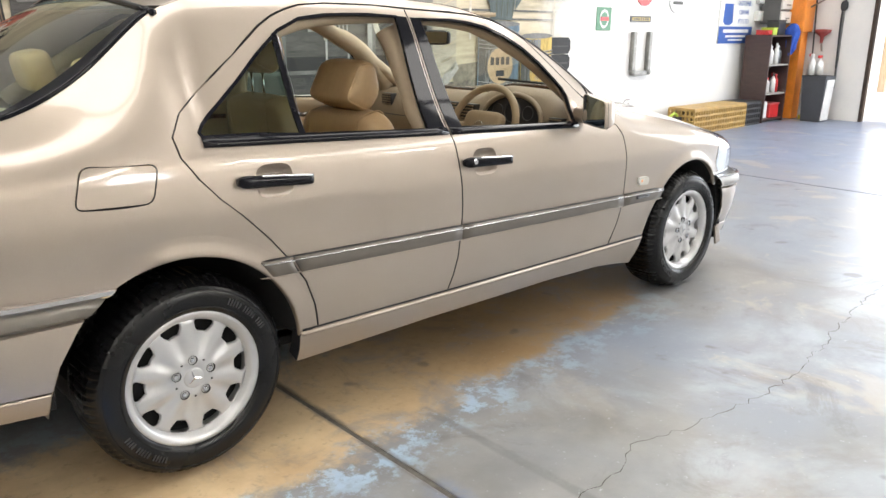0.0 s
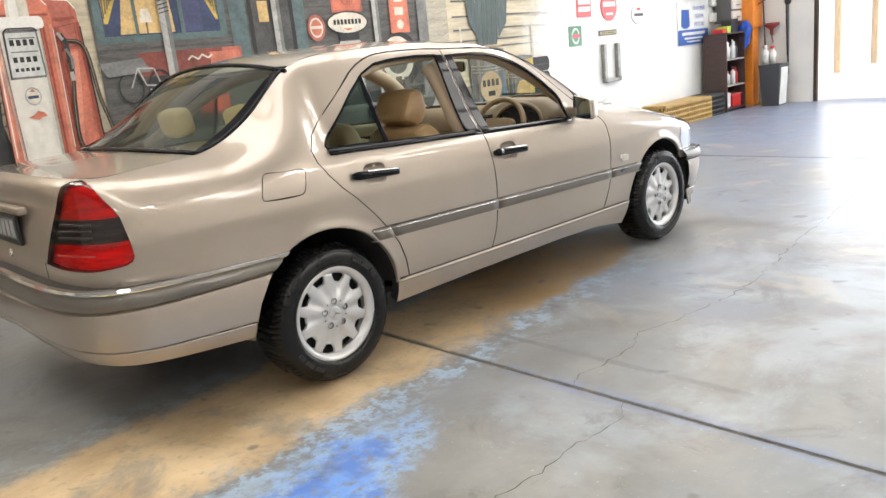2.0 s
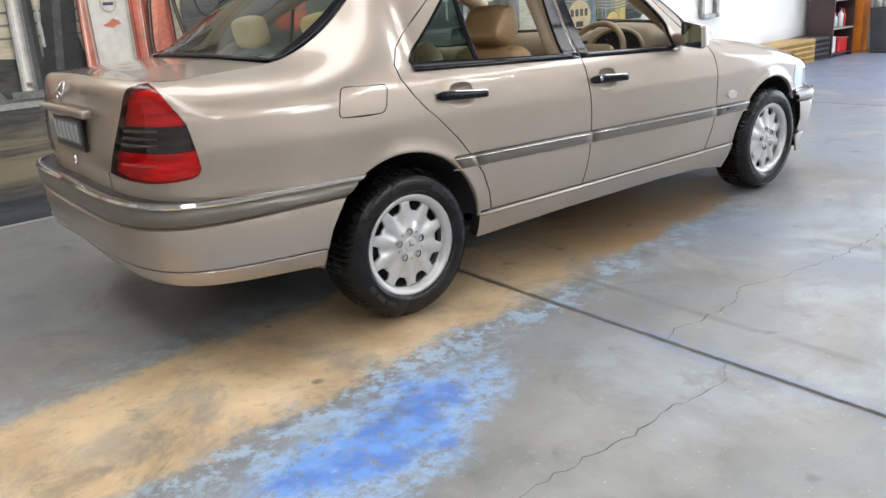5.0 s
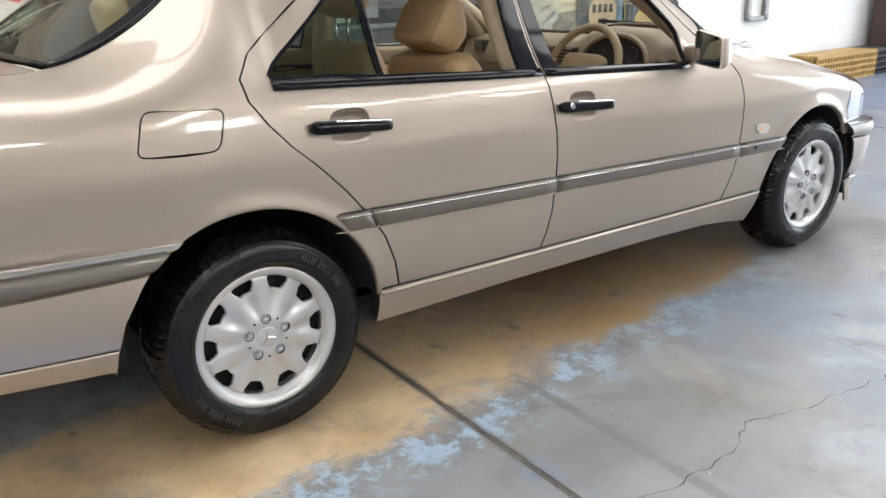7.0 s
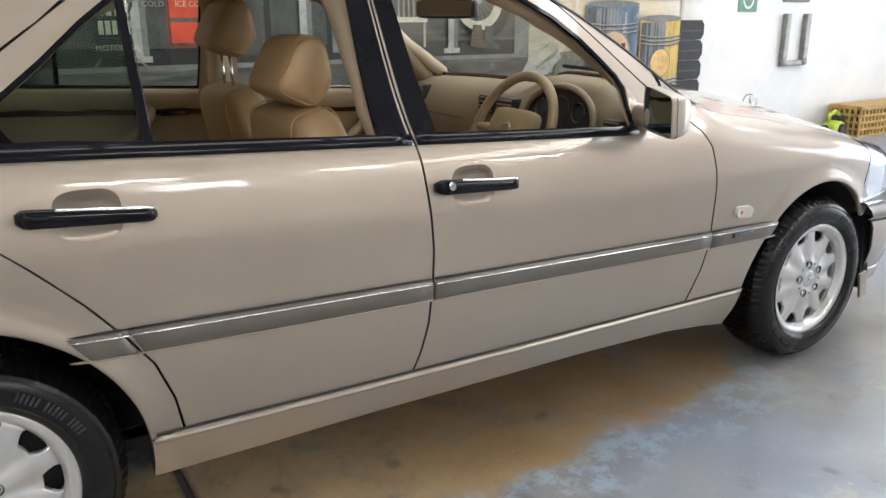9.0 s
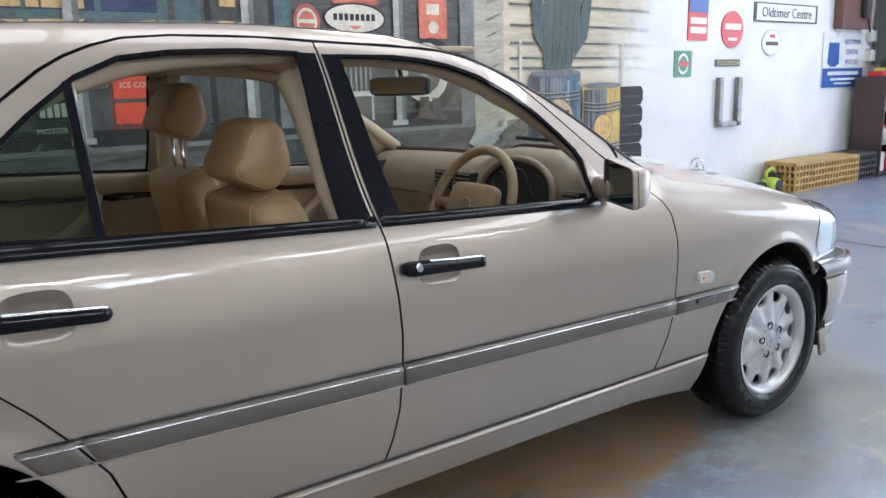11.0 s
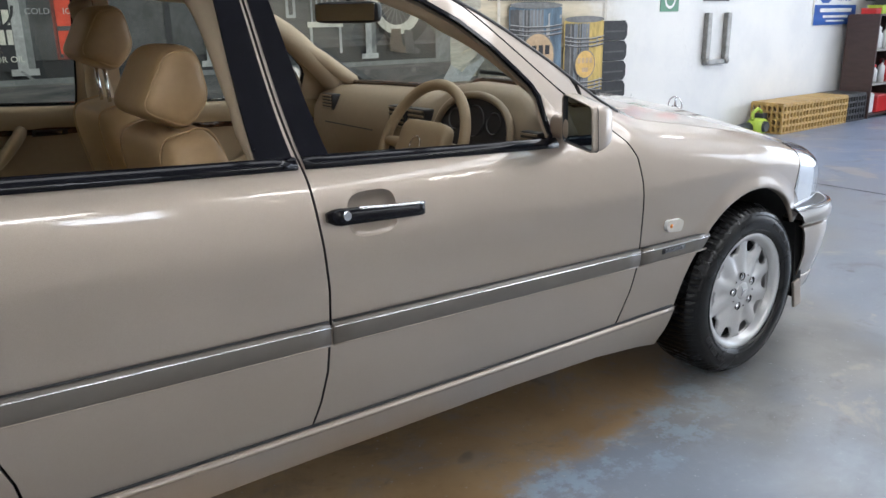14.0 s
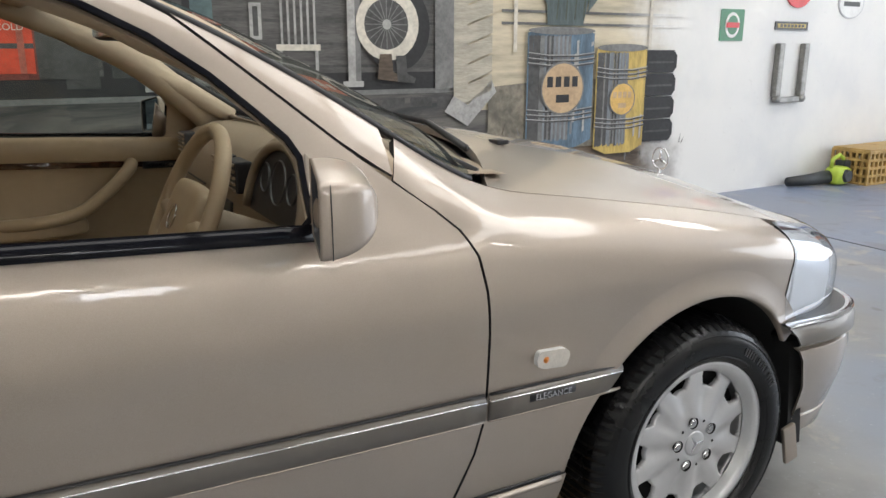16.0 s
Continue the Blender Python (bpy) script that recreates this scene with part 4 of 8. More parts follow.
    rep = panel("side_repeater", rounded([(2.168, 0.620), (2.172, 0.646), (2.236, 0.643), (2.250, 0.631), (2.241, 0.604), (2.182, 0.609)], 0.009), wing, [LAMPW, WHITE], (), side, 0.012, 0.012, 0.02, "clear side indicator lamp")
    part("indicator_bulb", lathe([(0, 0.012), (0.007, 0.008), (0.008, 0)], Matrix.Translation(at_xz(2.190, 0.627, side, 0.004)) @ pose(0, 0, 0, -90 * side), 12), AMBER, rep)
    # dark inner shell that closes the gaps between panels, wheel housing, tail and head lamps
    shell = [(-0.72, 0.62), (-0.40, 0.66), (-0.36, 0.50), (-0.3, 0.62), (-0.1, 0.72), (0.1, 0.71), (0.25, 0.63), (0.36, 0.42), (0.38, 0.30), (2.20, 0.28), (2.22, 0.42), (2.33, 0.6), (2.5, 0.70), (2.75, 0.69), (2.95, 0.60), (3.0, 0.62), (2.9, 0.72), (2.2, 0.82), (2.0, 0.86), (1.7, 0.90), (0.9, 0.93), (0.02, 0.95), (-0.2, 0.86), (-0.6, 0.84)]
    panel("inner_shell", shell, car, [DARK, DARK], (), side, -0.042, 0.0, 0.12)
    rail = [(x, z - 0.012) for x, z in A_LINE] + [(x + 0.010, z - 0.008) for x, z in R_LINE[:9:-1]] + [(x - 0.012, z + 0.012) for x, z in R_LINE[10:]] + [(x, z + 0.018) for x, z in A_LINE[::-1]]
    panel("rail_shell", rail, car, [BLACK, BLACK], (), side, -0.020, 0.0, 0.08)
    for (cx, cz, r), x in ((R_ARCH, 0), (F_ARCH, 1)):
        bm = bmesh.new()
        rows = []
        for px, pz in arc(cx, cz, r + 0.004, 6, 174, 24):
            rows.append((bm.verts.new((px, side * (abs(at_xz(px, pz).y) - 0.011 - (0.03 if px > 2.95 else 0)), pz)), bm.verts.new((px, side * 0.53, pz))))
        for a, b in zip(rows, rows[1:]):
            bm.faces.new((a[0], b[0], b[1], a[1]))
        c = bm.verts.new((cx, side * 0.53, cz))
        for a, b in zip(rows, rows[1:]):
            bm.faces.new((a[1], b[1], c))
        part("wheel_housing", bm, DARK, car, "", True)
    # tail lamp in three colour bands
    def lamp_uv(w, z):
        u = BODY.of_w_rear(w)
        return u, v_of_z(u, z)
    tl = thing_part("tail_lamp", car, "red and smoked wraparound tail lamp")
    inner = [(0.392, 0.731), (0.450, 0.812), (0.498, 0.902), (0.556, 1.018)]
    outer = [(-0.779, 0.758), (-0.785, 0.818), (-0.796, 0.902)]
    lowest = [lamp_uv(0.50, 0.718), lamp_uv(0.62, 0.713), uv_xz(-0.868, 0.717), uv_xz(-0.806, 0.728), uv_xz(-0.787, 0.740)]
    seams = [[lamp_uv(w, z) for w in (0.66, 0.60, 0.54)] for z in (0.815, 0.902)]
    panel("lower_lens", [lamp_uv(*inner[0]), *lowest, uv_xz(*outer[0]), uv_xz(*outer[1]), *seams[0], lamp_uv(*inner[1])], tl, [REDLENS, BLACK], (), side, 0.006, 0.02, 0.025, uv=True)
    panel("middle_lens", [lamp_uv(*inner[1]), *seams[0][::-1], uv_xz(*outer[1]), uv_xz(*outer[2]), *seams[1], lamp_uv(*inner[2])], tl, [SMOKELENS, BLACK], (), side, 0.006, 0.02, 0.025, uv=True)
    panel("upper_lens", [lamp_uv(*inner[2]), *seams[1][::-1], uv_xz(*outer[2]), uv_xz(-0.812, 0.941), uv_xz(-0.835, 0.998), lamp_uv(0.680, 1.015), lamp_uv(0.634, 1.032), lamp_uv(0.590, 1.031), lamp_uv(*inner[3])], tl, [DEEPLENS, BLACK], (), side, 0.006, 0.02, 0.025, uv=True)
    back = [lamp_uv(*inner[0]), *lowest, *[uv_xz(*p) for p in outer], uv_xz(-0.812, 0.941), uv_xz(-0.835, 0.998), lamp_uv(0.680, 1.015), lamp_uv(0.634, 1.032), lamp_uv(0.590, 1.031), *[lamp_uv(*p) for p in inner[:0:-1]]]
    panel("lamp_reflector", back, tl, [LAMPBACK, LAMPBACK], (), side, -0.016, 0.0, 0.025, uv=True)
    # moulded ribs behind the lens
    for z in (0.772, 0.838, 0.861, 0.884):
        bm, rows = bmesh.new(), []
        for w in np.linspace(0.50 + (z - 0.77) * 0.30, 0.685, 14):
            u = BODY.of_w_rear(w)
            rows.append([bm.verts.new(skin(u, v_of_z(u, z + dz), side, o)) for dz, o in ((-0.0045, 0.0062), (0.0, 0.0088), (0.0045, 0.0062))])
        for a, b in zip(rows, rows[1:]):
            for i in range(2):
                bm.faces.new((a[i], a[i + 1], b[i + 1], b[i]))
        part("lens_rib", bm, RED if z < 0.8 else SMOKE, tl, "", True)
    # head lamp
    def nose(w, z):
        u = BODY.of_w_front(w)
        return u, v_of_z(u, z)
    hl = panel("head_lamp", [uv_xz(*p) for p in ((3.02, 0.534), (2.955, 0.549), (2.941, 0.585), (2.935, 0.63), (2.950, 0.70), (2.971, 0.752), (2.990, 0.782), (3.05, 0.776), (3.11, 0.765))] + [nose(0.70, 0.746), nose(0.6, 0.737), nose(0.48, 0.732), nose(0.42, 0.730), nose(0.40, 0.505), nose(0.55, 0.505), nose(0.68, 0.51)], car, [LENS, CHROME], (), side, 0.002, 0.03, 0.03, "clear glass twin-oval head lamp", True)
    panel("reflector", [uv_xz(*p) for p in ((3.02, 0.540), (2.958, 0.554), (2.945, 0.60), (2.941, 0.64), (2.956, 0.70), (2.976, 0.750), (2.994, 0.776), (3.05, 0.770), (3.11, 0.759))] + [nose(0.69, 0.741), nose(0.6, 0.732), nose(0.48, 0.727), nose(0.42, 0.725), nose(0.41, 0.512), nose(0.55, 0.512), nose(0.68, 0.517)], hl, [REFL, REFL], (), side, -0.016, 0.0, 0.05, "", True)
    for w, z, r in ((0.60, 0.625, 0.058), (0.475, 0.615, 0.050)):
        c = skin(*nose(w, z), side, -0.014) - Vector((0.028, 0, 0))
        m = Matrix.Translation(c) @ pose(0, 0, 0, 0, 90, 0)
        part("lamp_bowl", lathe([(r * 0.25, -0.045), (r * 0.7, -0.030), (r * 0.95, -0.008), (r, 0.004), (r * 1.05, 0.002)], m, 32), CHROME, hl, "", True)
        part("bulb_cap", lathe([(0, 0.002), (r * 0.22, -0.006), (r * 0.25, -0.045)], m, 20), DARK, hl, "", True)
    part("turn_divider", tube([skin(*uv_xz(x, z), side, -0.006) for x, z in ((2.985, 0.545), (2.968, 0.60), (2.972, 0.66), (2.992, 0.73), (3.01, 0.775))], 0.004, 6), REFL, hl, "", True)
    return fd, rd, body


def thing_part(name, parent, label=""):
    """An empty part that holds pieces."""
    ob = new(name)
    ob.parent = parent
    return tagged(ob, label) if label else ob


def edge_at(x):
    u = BODY.of_x(x)
    for _ in range(4):
        u += x - skin(u, VLEN).x
    return skin(u, VLEN, 1)


near_front, near_rear, near_body = build_side(-1)
far_front, far_rear, far_body = build_side(1)
bpy.context.view_layer.update()


# ---- roof, bonnet, boot lid, screens ----
EDGE_X = np.linspace(-0.95, 3.36, 220)
EDGE_P = np.array([tuple(edge_at(x)) for x in EDGE_X])


def edge_y(x, d=0.0):
    return float(np.interp(x, EDGE_P[:, 0], EDGE_P[:, 1])) - d


def fast_deck(crown):
    cx, cc = [q[0] for q in crown], [q[1] for q in crown]

    def place(x, y):
        w, z = np.interp(x, EDGE_P[:, 0], EDGE_P[:, 1]), np.interp(x, EDGE_P[:, 0], EDGE_P[:, 2])
        k = min(1.05, abs(y) / max(float(w), 1e-3))
        return Vector((x, y, float(z) + float(np.interp(x, cx, cc)) * (1 - k * k)))
    return place


roof_at = fast_deck([(0.0, 0.030), (0.3, 0.036), (0.8, 0.040), (1.45, 0.040)])
xs = np.linspace(0.10, 1.42, 24)
out = [(x, -edge_y(x, -0.004)) for x in xs] + [(1.42 + 0.055 * (1 - (y / 0.6) ** 2), y) for y in np.linspace(-0.58, 0.58, 15)] + [(x, edge_y(x, -0.004)) for x in xs[::-1]] + [(0.10 - 0.055 * (1 - (y / 0.6) ** 2), y) for y in np.linspace(0.55, -0.55, 13)]
sheet("roof", out, roof_at, car, [PAINT, BLACK], "beige roof panel", 0.012, 0.06)
lin = [(x * 0.97 + 0.02, y * 0.97) for x, y in out]
sheet("headlining", lin, lambda x, y: roof_at(x, y) - Vector((0, 0, 0.035)), car, [PALE, PALE], "pale beige cloth headlining", 0.0, 0.09)

bonnet_at = fast_deck([(2.1, 0.085), (2.4, 0.096), (2.8, 0.094), (3.05, 0.078), (3.2, 0.045), (3.325, 0.0)])
xs = np.linspace(2.155, skin(BODY.of_w_front(0.70), VLEN).x - 0.006, 20)
out = [(x, -edge_y(x, 0.003)) for x in xs] + [tuple(skin(BODY.of_w_front(abs(w)), VLEN, 1 if w > 0 else -1)[:2]) for w in np.linspace(-0.70, 0.70, 23)] + [(x, edge_y(x, 0.003)) for x in xs[::-1]] + [(2.155 + 0.20 * (1 - (abs(y) / 0.69) ** 2.2), y) for y in np.linspace(0.66, -0.66, 19)]
bonnet = sheet("bonnet", out, bonnet_at, car, [PAINT, PAINT], "beige bonnet with raised centre", 0.02, 0.05)
for y in (-0.30, 0.30):
    part("washer_jet", box((2.42, y - 0.022, bonnet_at(2.42, y).z - 0.004), (2.455, y + 0.022, bonnet_at(2.42, y).z + 0.008), None, 0.003), BLACK, bonnet)

boot_at = fast_deck([(-0.915, 0.0), (-0.88, 0.008), (-0.78, 0.02), (-0.5, 0.024), (-0.38, 0.022)])
xs = np.linspace(-0.852, -0.43, 8)
out = [(x, -edge_y(x, 0.004)) for x in xs] + [(-0.425 - 0.075 * (1 - (abs(y) / 0.62) ** 2), y) for y in np.linspace(-0.60, 0.60, 13)] + [(x, edge_y(x, 0.004)) for x in xs[::-1]] + [tuple(skin(BODY.of_w_rear(abs(w)), VLEN, 1 if w > 0 else -1)[:2]) for w in np.linspace(0.60, -0.60, 17)]
boot = sheet("boot_lid", out, boot_at, car, [PAINT, BLACK], "beige boot lid", 0.012, 0.05)


def between_edges(x0, x1, c0, c1, inset=0.0):
    """A screen: across it y, down it t from the upper to the lower end; c0 and c1 are its middle points."""
    def place(t, y):
        e = edge_at_fast(x0 + (x1 - x0) * t)
        w = e[1] - inset
        k = (y / w) ** 2
        cx, cz = c0[0] + (c1[0] - c0[0]) * t, c0[1] + (c1[1] - c0[1]) * t + 0.03 * 4 * t * (1 - t)
        return Vector((cx + (e[0] - cx) * k, y, cz + (e[2] - cz) * k))
    return place


def edge_at_fast(x):
    return [float(np.interp(x, EDGE_P[:, 0], EDGE_P[:, i])) for i in range(3)]


wind_at = between_edges(1.425, 2.115, (1.49, 1.372), (2.31, 0.985))
out = [(t, -edge_y(1.425 + 0.69 * t, 0.004)) for t in np.linspace(0, 1, 14)] + [(1.0, y) for y in np.linspace(-0.66, 0.66, 12)] + [(t, edge_y(1.425 + 0.69 * t, 0.004)) for t in np.linspace(1, 0, 14)] + [(0.0, y) for y in np.linspace(0.58, -0.58, 12)]
ws = sheet("windscreen", out, wind_at, car, [GLASS, GLASS], "clear laminated windscreen", 0.0, 0.07)
ws.visible_shadow = False
seal = [(t, s * edge_y(1.425 + 0.69 * t, 0.004)) for s in (-1,) for t in np.linspace(0, 1, 20)]
for s in (-1, 1):
    part("screen_seal", tube([wind_at(t, s * edge_y(1.425 + 0.69 * t, 0.006)) for t in np.linspace(0.0, 1, 22)], 0.008, 6), BLACK, ws, "", True)
part("screen_seal", tube([wind_at(0.0, y) for y in np.linspace(-0.6, 0.6, 16)], 0.008, 6), BLACK, ws, "", True)
back_at = between_edges(0.065, -0.395, (0.035, 1.395), (-0.485, 1.082))
out = [(t, -edge_y(0.065 - 0.46 * t, 0.004)) for t in np.linspace(0, 1, 14)] + [(1.0, y) for y in np.linspace(-0.6, 0.6, 12)] + [(t, edge_y(0.065 - 0.46 * t, 0.004)) for t in np.linspace(1, 0, 14)] + [(0.0, y) for y in np.linspace(0.56, -0.56, 12)]
rs = sheet("rear_screen", out, back_at, car, [REARGLASS, REARGLASS], "green tinted rear screen", 0.0, 0.07)
rs.visible_shadow = False
for s in (-1, 1):
    # black printed border of the glass
    bm, rows = bmesh.new(), []
    for t in np.linspace(0.0, 1.0, 24):
        wide = 0.030 + 0.012 * math.sin(math.pi * t)
        rows.append([bm.verts.new(Vector(back_at(t, s * edge_y(0.065 - 0.46 * t, d))) + Vector((-0.001, 0, 0.003))) for d in (0.012, 0.012 + wide * 0.5, 0.012 + wide)])
    for a, b in zip(rows, rows[1:]):
        for i in range(2):
            bm.faces.new((a[i], a[i + 1], b[i + 1], b[i]))
    bmesh.ops.recalc_face_normals(bm, faces=bm.faces)
    part("glass_border", bm, GLOSS, rs, "black border of the glass", True)
for s in (-1, 1):
    part("screen_seal", tube([back_at(t, s * edge_y(0.065 - 0.46 * t, 0.010)) for t in np.linspace(0, 1, 18)], 0.011, 6), GLOSS, rs, "", True)
for t in (0.0, 1.0):
    part("screen_seal", tube([back_at(t, y) for y in np.linspace(-0.6, 0.6, 16)], 0.011, 6), GLOSS, rs, "", True)
# scuttle: black tray and wipers between bonnet and screen
tray = sheet("scuttle", [(0, -0.66), (1, -0.66), (1, 0.66), (0, 0.66)], lambda t, y: Vector((2.115 + 0.20 * (1 - (abs(y) / 0.69) ** 2.2) * (0.85 + 0.35 * t) + 0.06 * t, y, 0.965 - 0.045 * (abs(y) / 0.69) ** 2 - 0.015 * t)), car, [BLACK, BLACK], "black plastic scuttle panel", 0.0, 0.08)
part("wiper", tube([wind_at(0.985, -0.52) + Vector((0.02, 0, 0.020)), wind_at(0.965, -0.2) + Vector((0.02, 0, 0.022)), wind_at(0.95, 0.15) + Vector((0.02, 0, 0.022))], 0.008, 6), BLACK, tray, "black wiper arm and blade", True)
part("wiper", tube([(2.19, -0.60, 0.955), (2.14, -0.50, 0.99), (2.20, -0.30, 1.01)], 0.009, 6), BLACK, tray, "", True)


# ---- rear face, bumpers ----
def tail_at(w, v):
    return skin(BODY.of_w_rear(abs(w)), v, 1 if w > 0 else -1)


face = [(w, v_of_z(BODY.of_w_rear(w), z)) for w, z in ((0.353, 0.655), (0.353, 0.728), (0.396, 0.734), (0.452, 0.812), (0.500, 0.902), (0.556, 1.016), (0.586, 1.0275))] + [(w, VLEN) for w in (0.606, 0.55, 0.45, 0.3, 0.15)]
face = face + [(0.0, VLEN)] + [(-w, v) for w, v in face[::-1]]
sheet("boot_face", face, tail_at, boot, [PAINT, BLACK], "", 0.01, 0.04, (-1, 0, 0))
plate = part("number_plate", box((-0.983, -0.19, 0.782), (-0.972, 0.19, 0.902), None, 0.003), M("plate_black_surround", (0.02, 0.02, 0.022), 0.35), boot, "dark-framed number plate with unreadable pale bars")
part("plate_face", box((-0.987, -0.175, 0.805), (-0.982, 0.175, 0.892)), M("plate_field", (0.10, 0.10, 0.105), 0.3, 0, 0.15, 10), plate)
for k in range(6):
    y = 0.145 - 0.058 * k
    part("plate_bar", box((-0.990, y - 0.019, 0.815), (-0.986, y + 0.019, 0.882), None, 0.001), M("plate_bar_grey", (0.33, 0.34, 0.34), 0.4), plate)
grip = part("lid_grip", box((-1.0, -0.30, 0.914), (-0.962, 0.30, 0.944), None, 0.010), PAINT, boot, "body-coloured boot grip bar")
bm = bmesh.new()
add_tube(bm, [(-0.978 + 0.014 * math.sin(t), 0.036 * math.cos(t), 1.0 + 0.036 * math.sin(t)) for t in np.linspace(0, 2 * math.pi, 25)], 0.0035, 6, False)
for k in range(3):
    t = math.pi / 2 + 2 * math.pi * k / 3
    add_tube(bm, [(-0.992, 0, 1.0), (-0.978 + 0.014 * math.sin(t), 0.036 * math.cos(t), 1.0 + 0.036 * math.sin(t))], [0.006, 0.0015], 6)
part("boot_emblem", bm, CHROME, boot, "round chrome emblem", True)
for k in range(4):
    part("model_badge_bar", box((-0.975, 0.47 + 0.03 * k, 0.985), (-0.962, 0.49 + 0.03 * k, 1.008)), CHROME, boot)
part("boot_lock", lathe([(0, 0.006), (0.014, 0.006), (0.018, 0)], pose(-0.976, 0.0, 0.735, 0, -90, 0), 16), CHROME, boot)

REAR_PLAN = [(-1.035, 0.0), (-1.030, 0.3), (-1.012, 0.52), (-0.965, 0.68), (-0.88, 0.78), (-0.75, 0.832), (-0.55, 0.853), (-0.38, 0.862), (-0.20, 0.864)]
FRONT_PLAN = [(2.86, 0.846), (2.98, 0.840), (3.14, 0.828), (3.262, 0.786), (3.365, 0.70), (3.44, 0.54), (3.475, 0.3), (3.485, 0.0)]


def wrap(name, plan, rows, parent, material, label="", ends=None, side_only=None):
    """A bumper piece: rows of (inset, height at the first and last plan point) swept round the plan, both halves."""
    o = Outline(plan, 90)
    bm, cols = bmesh.new(), []
    us = np.linspace(0, len(o.u) - 1, 60).astype(int)
    halves = [(1, us), (-1, us)]
    for sgn, ids in halves:
        cols = []
        for i in ids:
            t = o.u[i] / o.length
            col = []
            for ins, z0, z1, cut in rows:
                z = z0 + (z1 - z0) * t
                x, w = o.x[i] - o.nx[i] * ins, o.w[i] - o.nw[i] * ins
                if ends and cut is not None:
                    lim = ends(z)
                    x = min(x, lim) if plan[0][1] == 0.0 else max(x, lim)
                col.append(bm.verts.new((x, sgn * max(w, 0.0), z)))
            cols.append(col)
        for a, b in zip(cols, cols[1:]):
            for k in range(len(rows) - 1):
                bm.faces.new((a[k], a[k + 1], b[k + 1], b[k]))
    bmesh.ops.remove_doubles(bm, verts=bm.verts, dist=0.0005)
    bmesh.ops.dissolve_degenerate(bm, edges=bm.edges, dist=0.0004)
    bmesh.ops.recalc_face_normals(bm, faces=bm.faces)
    ob = part(name, bm, material, parent, label, True)
    ob.data.set_sharp_from_angle(angle=radians(40))
    return ob


def rear_end(z):
    d = 0.383**2 - (z - 0.308) ** 2
    return R_ARCH[0] - math.sqrt(max(d, 0.0))


def front_end(z):
    d = 0.383**2 - (z - 0.297) ** 2
    return F_ARCH[0] + math.sqrt(max(d, 0.0))


# rear bumper: heights at the tail's middle and at the wheel arch
rb = wrap("rear_bumper", REAR_PLAN, [(0.016, 0.575, 0.580, 1), (0.004, 0.565, 0.572, 1), (0.000, 0.54, 0.55, 1), (0.0, 0.48, 0.47, 1), (0.006, 0.462, 0.396, 1), (0.012, 0.459, 0.391, 1)], car, [PAINT], "beige rear bumper", rear_end)
wrap("lower_valance", REAR_PLAN, [(0.012, 0.456, 0.388, 1), (0.010, 0.452, 0.384, 1), (0.018, 0.43, 0.35, 1), (0.035, 0.415, 0.32, 1), (0.11, 0.41, 0.31, 1)], rb, PAINT, "", rear_end)
wrap("bumper_strip", REAR_PLAN, [(0.030, 0.668, 0.630, 1), (0.004, 0.660, 0.626, 1), (-0.008, 0.64, 0.612, 1), (-0.008, 0.60, 0.590, 1), (0.002, 0.582, 0.580, 1), (0.018, 0.577, 0.578, 1)], rb, BAND, "grey-beige bumper rubbing strip", rear_end)
wrap("bright_edge", REAR_PLAN, [(0.024, 0.676, 0.637, 1), (0.010, 0.682, 0.643, 1), (-0.006, 0.680, 0.641, 1), (-0.012, 0.670, 0.632, 1), (-0.006, 0.660, 0.625, 1)], rb, CHROME, "chrome bumper edge", rear_end)
wrap("top_ledge", REAR_PLAN, [(0.12, 0.674, 0.632, 1), (0.018, 0.673, 0.634, 1)], rb, BLACK, "", rear_end)
fb = wrap("front_bumper", FRONT_PLAN, [(0.016, 0.491, 0.433, 1), (0.003, 0.484, 0.426, 1), (0.0, 0.456, 0.398, 1), (0.010, 0.376, 0.318, 1), (0.034, 0.286, 0.228, 1), (0.038, 0.283, 0.225, 1)], car, [PAINT], "beige front bumper", front_end)
wrap("lower_valance", FRONT_PLAN, [(0.038, 0.280, 0.222, 1), (0.036, 0.276, 0.218, 1), (0.048, 0.226, 0.168, 1), (0.062, 0.211, 0.158, 1)], fb, PAINT, "", front_end)
wrap("bumper_strip", FRONT_PLAN, [(0.03, 0.556, 0.498, 1), (0.002, 0.548, 0.490, 1), (-0.008, 0.531, 0.473, 1), (-0.008, 0.506, 0.448, 1), (0.004, 0.494, 0.436, 1)], fb, BAND, "grey-beige bumper rubbing strip", front_end)
wrap("bright_edge", FRONT_PLAN, [(0.02, 0.560, 0.502, 1), (0.012, 0.562, 0.504, 1), (-0.002, 0.556, 0.498, 1), (0.004, 0.548, 0.490, 1)], fb, CHROME, "chrome bumper edge", front_end)
wrap("top_ledge", FRONT_PLAN, [(0.16, 0.556, 0.498, 1), (0.018, 0.559, 0.501, 1)], fb, BLACK, "", front_end)
for sd in (-1, 1):
    part("bumper_liner", quad_prism([(3.020, sd * 0.55, 0.20), (3.020, sd * 0.812, 0.20), (3.000, sd * 0.800, 0.49), (3.000, sd * 0.55, 0.49)], 0.05, (1, 0, 0)), DARK, fb, "black plastic liner behind the bumper")
    part("loose_flap", box((-0.022, -0.006, -0.055), (0.022, 0.006, 0.05), Matrix.Translation((2.985, sd * 0.842, 0.235)) @ pose(0, 0, 0, 0, -14, 0), 0.004), PAINT, fb, "loose lower corner of the bumper")
